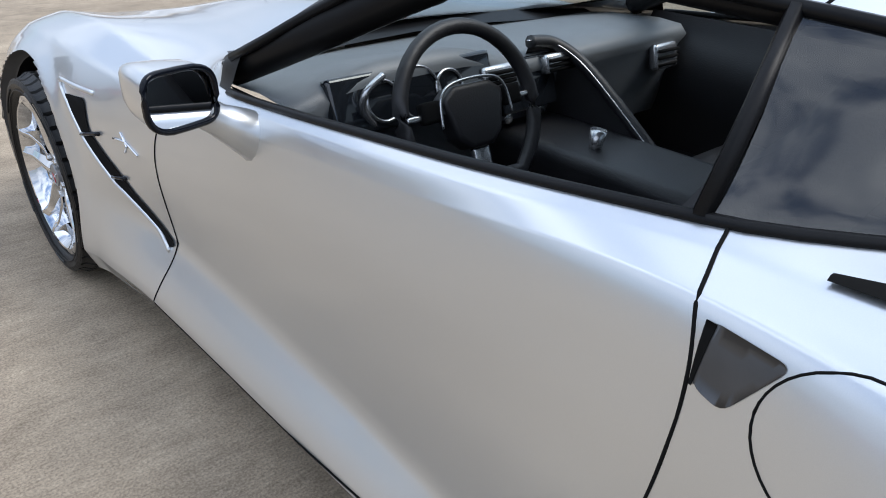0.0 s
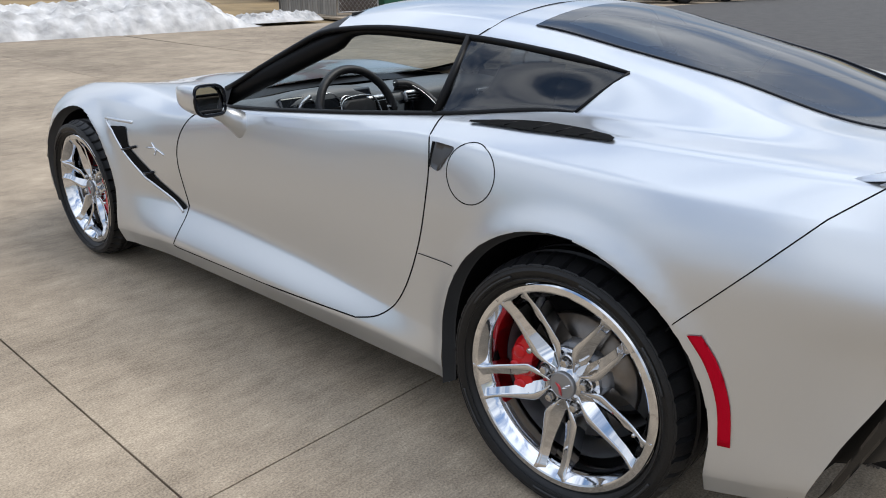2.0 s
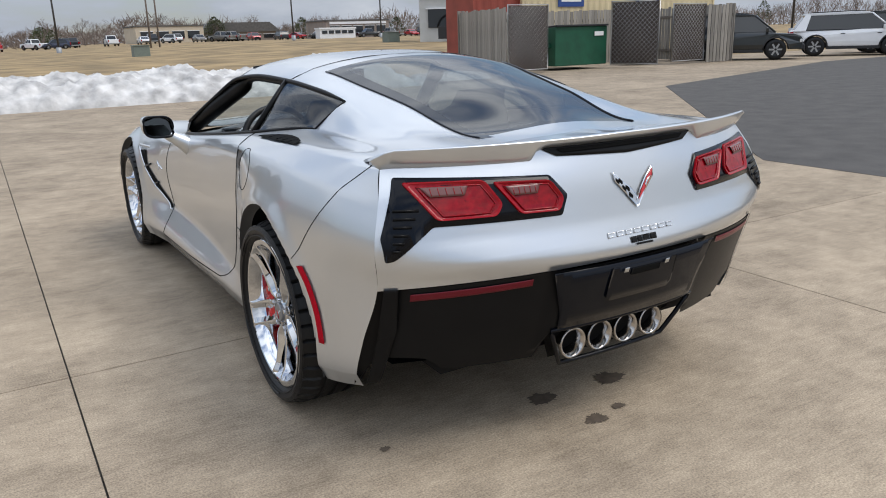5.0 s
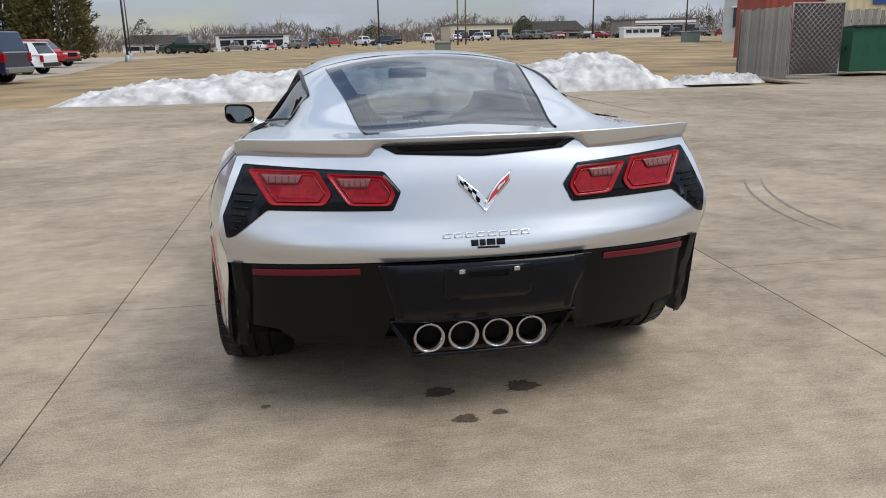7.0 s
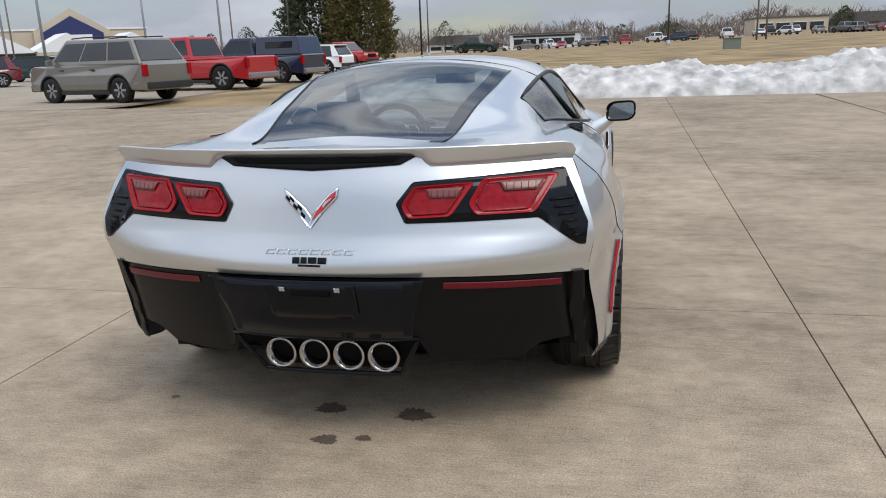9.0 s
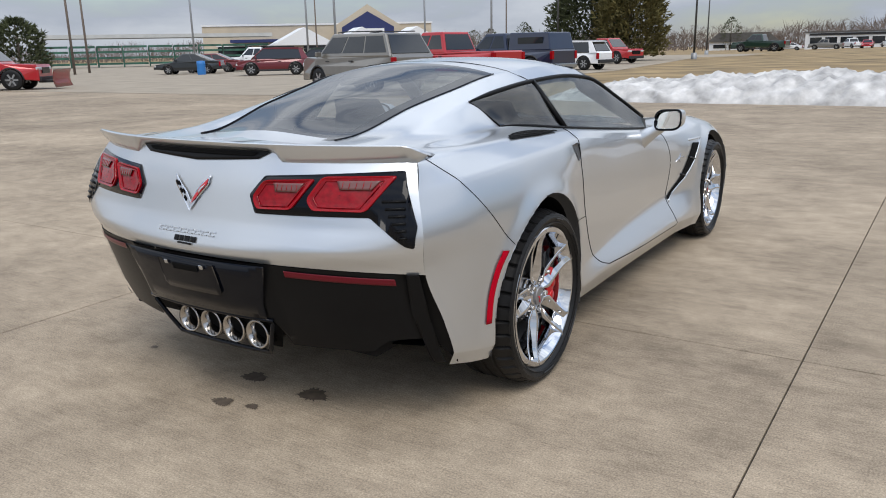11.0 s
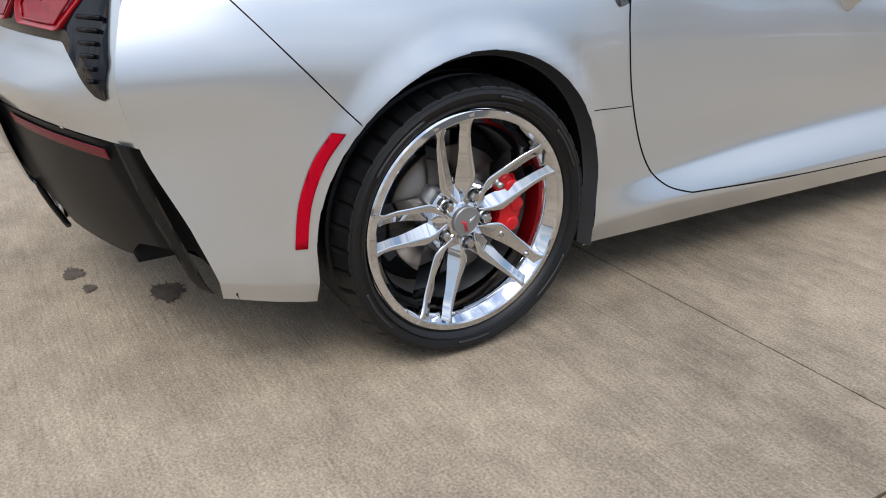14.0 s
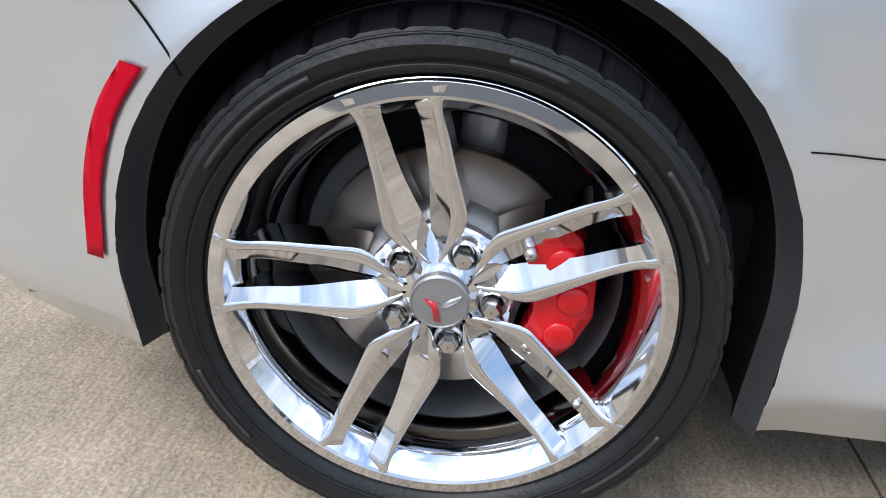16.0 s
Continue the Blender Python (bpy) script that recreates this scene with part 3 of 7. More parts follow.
def rear_end(car):
    # painted rear face
    rows = []
    for i in range(25):
        z_e = lerp(0.585, 0.925, i / 24)
        row = []
        for j in range(61):
            s = -1 + 2 * j / 60
            x = s * tail_edge_x(z_e)
            z = z_e + (0.025 if z_e < 0.6 else 0.028 * (z_e - 0.585) / 0.34 + 0.025 * (0.925 - z_e) / 0.34) * (1 - s * s)
            row.append((x, tail_y(x, z), z))
        rows.append(row)
    part("rear_fascia", grid_bm(rows), M_PAINT, car)
    # black lower bumper
    rows = []
    for i in range(22):
        t = i / 21
        row = []
        for j in range(61):
            s = -1 + 2 * j / 60
            z_top = 0.583 + 0.026 * (1 - s * s)
            z_low = pchip([0, 0.36, 0.385, 0.72, 0.80, 0.92, 1.0], [0.40, 0.40, 0.300, 0.30, 0.345, 0.355, 0.25], abs(s))
            z = lerp(z_low, z_top, t)
            x = s * (tail_edge_x(max(z, 0.3)) - 0.008)
            y = tail_y(x, z) - 0.002
            if abs(s) > 0.90:
                y += 0.03
            if abs(x) < 0.30 and z > 0.40:
                y -= 0.012
            row.append((x, y, z))
        rows.append(row)
    part("lower_bumper", grid_bm(rows), M_TRIM, car, "satin black lower rear bumper")
    part("bumper_underside", grid_bm([[(x, -0.72 + 0.28 * k + abs(x) ** 2 * 0.35, 0.295 - 0.02 * k) for x in (-0.70, -0.35, 0, 0.35, 0.70)] for k in range(4)]), M_LINER, car)
    # glossy middle panel
    part("centre_panel", tail_patch([(-0.335, 0.602), (0.335, 0.602), (0.29, 0.46), (0.285, 0.405), (-0.285, 0.405), (-0.29, 0.46)], 1, 0.022), M_BLACK, car, "gloss black centre panel")
    recess = part("plate_recess", tail_patch([(-0.135, 0.588), (0.135, 0.588), (0.138, 0.49), (0.12, 0.475), (-0.12, 0.475), (-0.138, 0.49)], 1, 0.028), M_BLACK, car, "empty number plate recess")
    part("plate_bracket", tail_patch([(-0.06, 0.575), (0.06, 0.575), (0.06, 0.552), (-0.06, 0.552)], 1, 0.031), M_GAP, recess)
    for x in (-0.085, 0.085):
        part("bracket_clip", tail_patch([(x - 0.009, 0.582), (x + 0.009, 0.582), (x + 0.009, 0.567), (x - 0.009, 0.567)], 1, 0.034), M_SILVERTRIM, recess)
    # bright edge over the middle panel, and the frame round the exhaust tips
    part("exhaust_surround", tail_patch([(-0.30, 0.402), (0.30, 0.402), (0.22, 0.252), (-0.22, 0.252)], 1, -0.045), M_GAP, car, "dark exhaust surround")
    edge = [(0.30, 0.400), (0.225, 0.256), (-0.225, 0.256), (-0.30, 0.400)]
    loop = []
    for (x0, z0), (x1, z1) in zip(edge, edge[1:] + edge[:1]):
        loop += [(lerp(x0, x1, i / 8), tail_y(lerp(x0, x1, i / 8), lerp(z0, z1, i / 8)) - 0.014, lerp(z0, z1, i / 8)) for i in range(8)]
    part("surround_frame", tube_bm(loop, 0.008, 6, closed=True), M_BLACK, car)
    for x in (-0.171, -0.057, 0.057, 0.171):
        tip = part("exhaust_tip", lathe_bm([(0.040, 0.10), (0.046, 0.10), (0.0535, 0.0), (0.052, -0.006), (0.044, -0.002), (0.036, 0.045), (0.034, 0.14)], 40, "y"), M_TIP, car, "polished round exhaust tip", m=Matrix.Translation((x, -0.768, 0.312)))
        part("pipe_inside", lathe_bm([(0.0345, 0.06), (0.033, 0.13), (0.001, 0.14)], 24, "y"), M_GAP, tip)
    for sd in (-1, 1):
        # outer black gill strip down the bumper's corner
        part("bumper_gill", tail_patch([(0.782, 0.590), (0.748, 0.590), (0.738, 0.45), (0.764, 0.264), (0.798, 0.262), (0.784, 0.42)], sd, 0.006), M_TRIM, car)
        part("side_reflector_bar", tail_patch([(0.716, 0.572), (0.386, 0.588), (0.386, 0.566), (0.716, 0.549)], sd, 0.006), M_BAR_RED, car, "dark red rear reflector strip")
        # lamp housing, lenses, gills
        lamp = part("tail_light", tail_patch(round_poly([(0.722, 0.897), (0.300, 0.877), (0.252, 0.817), (0.279, 0.761), (0.655, 0.764), (0.764, 0.679), (0.786, 0.674), (0.792, 0.742)], 0.008), sd, 0.004), M_BLACK, car, "black tail lamp housing with two red lenses")
        for out, inn in (([(0.702, 0.880), (0.498, 0.877), (0.461, 0.813), (0.483, 0.783), (0.640, 0.783)], 0.0), ([(0.469, 0.869), (0.305, 0.862), (0.272, 0.813), (0.290, 0.779), (0.408, 0.782)], 0.0)):
            cx, cz = sum(p[0] for p in out) / len(out), sum(p[1] for p in out) / len(out)
            out = [(lerp(cx, x, 1.045), lerp(cz, z, 1.06)) for x, z in out]
            part("lens", lens_bowl(round_poly(out, 0.014), sd, ((1.0, 0.0), (1.0, 0.0100), (0.985, 0.0122), (0.955, 0.0120), (0.90, 0.0090))), M_LENS_LIT, lamp, "deep red lens rim")
            part("inner_lens", lens_bowl(round_poly(out, 0.014), sd, ((0.90, 0.0090), (0.80, 0.0058), (0.75, 0.0066), (0.70, 0.0058), (0.35, 0.0050), (0.02, 0.0048))), M_LENS, lamp, "dark red inner lens")
            cx, cz = sum(p[0] for p in out) / len(out), sum(p[1] for p in out) / len(out)
            rim = []
            big = [(lerp(cx, x, 0.78), lerp(cz, z, 0.76)) for x, z in out]
            for (x0, z0), (x1, z1) in zip(big, big[1:] + big[:1]):
                rim += [(sd * lerp(x0, x1, i / 5), tail_y(lerp(x0, x1, i / 5), lerp(z0, z1, i / 5)) - 0.008, lerp(z0, z1, i / 5)) for i in range(5)]
            part("light_guide", tube_bm(rim, 0.0022, 5, closed=True), M_LENS, lamp)
            xs = [p[0] for p in out]
            hi = max(p[1] for p in out) - 0.014
            part("reverse_lens", tail_patch([(lerp(min(xs), max(xs), 0.34), hi), (lerp(min(xs), max(xs), 0.84), hi + 0.001), (lerp(min(xs), max(xs), 0.76), hi - 0.026), (lerp(min(xs), max(xs), 0.40), hi - 0.026)], sd, 0.0100), M_LENS_CLEAR, lamp, "clear reversing lens")
            for i in range(5):
                u = lerp(min(xs), max(xs), 0.42 + 0.08 * i)
                part("lens_flute", tube_bm([(sd * u, tail_y(u, hi - 0.004) - 0.0105, hi - 0.004), (sd * u, tail_y(u, hi - 0.023) - 0.0105, hi - 0.023)], 0.0012, 4), M_LENS_LIT, lamp)
        for i in range(6):
            z = 0.708 + 0.021 * i
            x0 = 0.768 - 0.004 * i
            x1 = lerp(0.748, 0.682, i / 5)
            part("gill_slat", tube_bm([(sd * x0, tail_y(x0, z) - 0.008, z), (sd * x1, tail_y(x1, z) - 0.006, z - 0.003)], 0.0045, 5), M_TRIM, lamp)
    # spoiler: two swept blades and a thin bridge over the slot
    rows = []
    for j in range(61):
        s = -1 + 2 * j / 60
        x = 0.742 * s
        a = abs(s)
        yb = tail_y(x, 0.94)
        tip = -0.005 + 0.012 * (1 - a * a)
        zt = 0.974 + 0.004 * (1 - a)
        zb = pchip([0, 0.42, 0.47, 1.0], [0.950, 0.950, 0.903, 0.916], a)
        if a > 0.97:
            zt -= 0.006
        rows.append([(x, yb + 0.20 - 0.08 * a, pchip([0, 0.6, 0.8, 1.0], [0.964, 0.944, 0.934, 0.918], a)), (x, yb + 0.08, pchip([0, 0.6, 0.8, 1.0], [0.962, 0.956, 0.948, 0.936], a)), (x, yb + tip - 0.030, zt), (x, yb + tip - 0.0335, zt - 0.003), (x, yb + tip - 0.0335, zt - 0.004), (x, yb + lerp(tip - 0.032, -0.004, 0.55), lerp(zt, zb, 0.6)), (x, yb - 0.004, zb), (x, yb + 0.06, zb + 0.004)])
    for end in (0, -1):
        mid = [sum(p[c] for p in rows[end]) / len(rows[end]) for c in range(3)]
        cap = [(mid[0] * 1.012, mid[1] + 0.02, mid[2] - 0.004)] * len(rows[0])
        rows.insert(0, cap) if end == 0 else rows.append(cap)
    part("spoiler", grid_bm(rows, flip=True), M_PAINT, car, "body-coloured lip spoiler")
    part("spoiler_slot", tail_patch([(-0.315, 0.952), (0.315, 0.952), (0.26, 0.925), (0.0, 0.912), (-0.26, 0.925)], 1, 0.004), M_TRIM, car, "black slot below the spoiler")
    part("brake_light", tail_patch([(-0.26, 0.946), (0.26, 0.946), (0.24, 0.934), (-0.24, 0.934)], 1, 0.008), M_GAP, car)
    # crossed-flag badge as two swept wings
    badge = part("badge", tail_patch([(0.0, 0.748), (0.006, 0.778), (-0.016, 0.808), (-0.046, 0.832), (-0.082, 0.864), (-0.079, 0.834), (-0.034, 0.786)], 1, 0.006), M_CHROME, car, "crossed flag badge")
    part("badge_wing", tail_patch([(0.0, 0.748), (-0.004, 0.774), (0.016, 0.802), (0.046, 0.838), (0.084, 0.868), (0.080, 0.836), (0.034, 0.790)], 1, 0.006), M_CHROME, badge)
    part("badge_red", tail_patch([(0.004, 0.770), (0.020, 0.799), (0.048, 0.833), (0.078, 0.858), (0.075, 0.839), (0.032, 0.796)], 1, 0.008), M_RED, badge)
    part("badge_mark", tail_patch([(0.036, 0.812), (0.046, 0.826), (0.066, 0.838), (0.064, 0.832), (0.048, 0.818), (0.042, 0.808)], 1, 0.0095), M_CHROME, badge)
    for i in range(5):
        for j in range(2):
            if (i + j) % 2 == 0:
                u0, u1 = 0.12 + i * 0.17, 0.12 + (i + 1) * 0.17
                w0, w1 = j * 0.5, (j + 1) * 0.5
                q = []
                for u, w in ((u0, w0), (u1, w0), (u1, w1), (u0, w1)):
                    lo = (lerp(-0.010, -0.077, u), lerp(0.768, 0.838, u))
                    hi = (lerp(-0.004, -0.078, u), lerp(0.788, 0.858, u))
                    q.append((lerp(lo[0], hi[0], w), lerp(lo[1], hi[1], w)))
                part("badge_check", tail_patch(q, 1, 0.008), M_GAP, badge)
    # raised model lettering drawn as a row of plain strokes, and the dealer's plain bar
    for i in range(8):
        x = -0.135 + i * 0.0345
        part("model_script", tail_patch([(x, 0.690), (x + 0.030, 0.690), (x + 0.026, 0.6865), (x, 0.6865)], 1, 0.0025), M_SILVERTRIM, car)
        part("model_script", tail_patch([(x - 0.002, 0.679), (x + 0.024, 0.679), (x + 0.024, 0.6755), (x - 0.002, 0.6755)], 1, 0.0025), M_SILVERTRIM, car)
        part("model_script", tail_patch([(x, 0.690), (x + 0.004, 0.690), (x + 0.002, 0.6755), (x - 0.002, 0.6755)], 1, 0.003), M_SILVERTRIM, car)
    for x0, x1 in ((-0.052, -0.030), (-0.026, -0.008), (-0.004, 0.022), (0.026, 0.052)):
        part("dealer_bar", tail_patch([(x0, 0.668), (x1, 0.668), (x1, 0.650), (x0, 0.650)], 1, 0.003), M_TRIM, car, "small dark dealer badge")
    part("dealer_bar", tail_patch([(-0.034, 0.648), (0.034, 0.647), (0.034, 0.641), (-0.034, 0.642)], 1, 0.003), M_TRIM, car)


def seams(car):
    for sd in (-1, 1):
        part("door_gap", tube_bm(side_pts(DOOR_EDGE, sd, -0.0005), 0.0027, 5), M_GAP, car)
        part("bumper_seam", tube_bm(side_pts(SEAM_BUMPER, sd, 0.0), 0.0016, 5), M_GAP, car)
        part("quarter_seam", tube_bm(side_pts(SEAM_QUARTER, sd, 0.0012), 0.0011, 5), M_GAP, car)
        # side marker
        part("side_marker", side_patch(smooth_pts([(-0.412, 0.352), (-0.400, 0.450), (-0.370, 0.535), (-0.331, 0.592)], 5) + smooth_pts([(-0.304, 0.588), (-0.346, 0.528), (-0.376, 0.446), (-0.388, 0.352)], 5), sd, 0.0045), M_REFLECT, car, "red rear side marker")
        # front fender vent: a flat proud plate, its near-black standing in for recess shade
        vent = part("side_vent", side_patch(round_poly([(2.385, 0.660), (2.255, 0.672), (2.245, 0.590), (2.06, 0.468), (1.875, 0.385), (1.915, 0.372), (2.16, 0.475), (2.30, 0.58)], 0.02), sd, 0.003), M_GAP, car, "black slanted fender vent")
        for y0, z0, y1, z1 in ((2.27, 0.60, 2.20, 0.585), (2.14, 0.515, 2.10, 0.49)):
            part("vent_blade", tube_bm(side_pts([(y0 + 0.02, z0 - 0.03), (y1 - 0.01, z1 + 0.01)], sd, 0.003), 0.006, 5), M_BLACK, vent)
        part("vent_lip", tube_bm(side_pts([(2.42, 0.675), (2.36, 0.64), (2.28, 0.56), (2.15, 0.465), (1.90, 0.368)], sd, 0.001), 0.007, 6), M_PAINT, vent)
        part("vent_crease", tube_bm(side_pts([(2.44, 0.684), (2.22, 0.690)], sd, -0.003), 0.008, 6), M_PAINT, vent)
        # fish-shaped fender badge as a small chrome stroke
        part("fender_badge", tube_bm(side_pts([(2.12, 0.60), (2.06, 0.605), (2.00, 0.585)], sd, 0.002), 0.003, 5), M_CHROME, car, "small chrome fender emblem")
        part("fender_badge", tube_bm(side_pts([(2.08, 0.625), (2.055, 0.595), (2.07, 0.575)], sd, 0.002), 0.0024, 5), M_CHROME, car)
        # haunch intake
        duct = []
        for u in range(13):
            t = u / 12
            y = lerp(0.435, -0.02, t)
            i = min(max(int((y + 0.61) / 0.0235), 0), len(SECTIONS) - 1)
            lo, hi = SECTIONS[i][6 * SUB], SECTIONS[i][7 * SUB]
            w = 0.50 * math.sin(math.pi * min(1, 0.1 + t * 0.9)) ** 0.7
            a, b = lo.lerp(SECTIONS[i][6 * SUB - 2], min(0.4, t * 0.9)), lo.lerp(hi, 0.04 + w * 0.8)
            a, b = (a, a.lerp(b, 0.80)) if a.z < b.z else (b.lerp(a, 0.80), b)
            duct.append([(sd * a.x, a.y, a.z + 0.006), (sd * (a.x + b.x) / 2, a.y, (a.z + b.z) / 2 + 0.008), (sd * b.x, b.y, b.z + 0.006)])
        part("haunch_intake", grid_bm(duct), M_GAP, car, "black slotted intake on the haunch")
        for u in range(4):
            d = duct[4 + 2 * u]
            part("intake_blade", tube_bm([Vector(d[0]).lerp(Vector(d[2]), 0.12) + Vector((0, 0.022, 0.001)), Vector(d[0]).lerp(Vector(d[2]), 0.88) + Vector((0, -0.005, 0.001))], 0.0025, 5), M_TRIM, car)
        # handle pocket: flat patches on the door; the recess's shade is in their colours
        part("door_handle_pocket", side_patch(round_poly([(0.497, 0.860), (0.405, 0.858), (0.455, 0.785), (0.493, 0.792)], 0.014), sd, 0.0015), M_POCKET_SHADE, car, "shaded door handle pocket")
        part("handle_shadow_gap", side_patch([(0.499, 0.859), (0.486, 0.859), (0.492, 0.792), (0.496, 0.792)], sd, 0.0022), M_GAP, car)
    # fuel door on the driver's side
    ring = [(0.334 + 0.090 * math.cos(a), 0.803 + 0.075 * math.sin(a)) for a in (2 * math.pi * i / 40 for i in range(40))]
    part("fuel_door", tube_bm(side_pts(ring + ring[:1], -1, -0.0005, 0.05), 0.0019, 5), M_GAP, car, "round fuel door outline")


def window_trim(car):
    """Black seals along the window line and round the glass."""
    def line(k, y0, y1, sd, dz=0.0, n=30):
        out = []
        for i in range(n + 1):
            y = lerp(y0, y1, i / n)
            x, z = on_line(k, y)
            out.append((sd * x, y, z + dz))
        return out
    for sd in (-1, 1):
        part("window_seal", tube_bm(line(7, 0.19, 1.62, sd), [0.004, 0.006, 0.008] + [0.009] * 28, 6), M_TRIM, car, "black window seal")
        part("window_seal", tube_bm(line(8, 0.085, 1.66, sd), [0.004, 0.006, 0.008] + [0.010] * 28, 6), M_TRIM, car)
        c, d = on_line(7, 0.185), on_line(8, 0.085)
        part("window_seal", tube_bm([(sd * lerp(c[0], d[0], t), lerp(0.185, 0.085, t), lerp(c[1], d[1], t) + 0.004 * math.sin(math.pi * t)) for t in (0, 0.25, 0.5, 0.75, 1)], 0.005, 6), M_TRIM, car)
        a, b = on_line(7, 0.57), on_line(8, 0.585)
        part("pillar", tube_bm([(sd * a[0], 0.575, a[1]), (sd * lerp(a[0], b[0], 0.5), 0.585, lerp(a[1], b[1], 0.5) + 0.004), (sd * b[0], 0.60, b[1])], 0.012, 6), M_TRIM, car, "black door pillar")
        # roof panel joint
        pts = []
        for k in (8, 9, 10):
            for t in range(6 if k < 10 else 1):
                y = 0.578 - 0.02 * (k - 8 + t / 6)
                p = SECTIONS[int((y + 0.61) / 0.0235)][k * SUB + t if k < 10 else -1]
                pts.append((sd * p.x, y, p.z + 0.0005))
        part("roof_joint", tube_bm(pts, 0.0025, 5), M_GAP, car)
        p = [SECTIONS[int((0.50 + 0.61) / 0.0235)][8 * SUB + t] for t in range(SUB)]
        part("roof_joint", tube_bm([(sd * q.x, 0.46, q.z - 0.006) for q in p], 0.0018, 5), M_GAP, car)
        # black border of the hatch glass
        edge = [(sd * x, y, z + 0.001) for y in (-0.50 + 0.94 * i / 24 for i in range(25)) for x, z in (on_line(9, y),)]
        part("hatch_border", tube_bm(edge, 0.0042, 5), M_BLACK, car)
    part("header_seal", tube_bm([(x, 1.165 + 0.0 * x, pchip([0, 0.51], [1.188, 1.142], abs(x))) for x in (-0.51, -0.35, -0.18, 0, 0.18, 0.35, 0.51)], 0.012, 6), M_TRIM, car)
    part("cowl", grid_bm([[(x, 2.0 + dy - 0.30 * abs(x) ** 2.2, 0.800 + dz - 0.03 * x * x) for x in (-0.7, -0.5, -0.25, 0, 0.25, 0.5, 0.7)] for dy, dz in ((-0.05, -0.012), (0.035, 0.004))]), M_TRIM, car)


def mirrors(car):
    for sd in (-1, 1):
        def ring_at(a, w, n):
            out = []
            for j in range(n):
                th = 2 * math.pi * j / n
                c, s = math.cos(th), math.sin(th)
                x = 0.935 + math.copysign(abs(c) ** 0.55, c) * 0.078 * w
                z = 0.878 + math.copysign(abs(s) ** 0.55, s) * 0.052 * w + 0.012 * c
                y = 1.425 - (x - 0.935) * 0.42 * (1 - a) + 0.165 * a
                out.append((sd * x, y, z))
            return out
        rows = [ring_at(i / 12, math.sqrt(max(0.0, 1 - (i / 12 * 0.985) ** 2.8)), 24) for i in range(13)]
        mir = part("mirror", grid_bm(rows, flip=sd > 0, close=True), M_PAINT, car, "silver door mirror")
        ring = ring_at(0, 0.96, 32)
        part("mirror_rim", tube_bm(ring, 0.006, 6, closed=True), M_BLACK, mir)
        bm = bmesh.new()
        bm.faces.new([bm.verts.new((x, y + 0.008 + (z - 0.878) * 0.12, z)) for x, y, z in ring])
        bmesh.ops.recalc_face_normals(bm, faces=bm.faces[:])
        part("mirror_glass", bm, M_MIRROR, mir, smooth=False)
        foot = smooth_pts([(sd * 0.775, 1.475, 0.762), (sd * 0.815, 1.475, 0.790), (sd * 0.855, 1.478, 0.815), (sd * 0.888, 1.485, 0.840)], 3)
        part("mirror_foot", tube_bm(foot, [lerp(0.050, 0.030, min(1.0, i / 6)) for i in range(10)], 16), M_PAINT, mir)


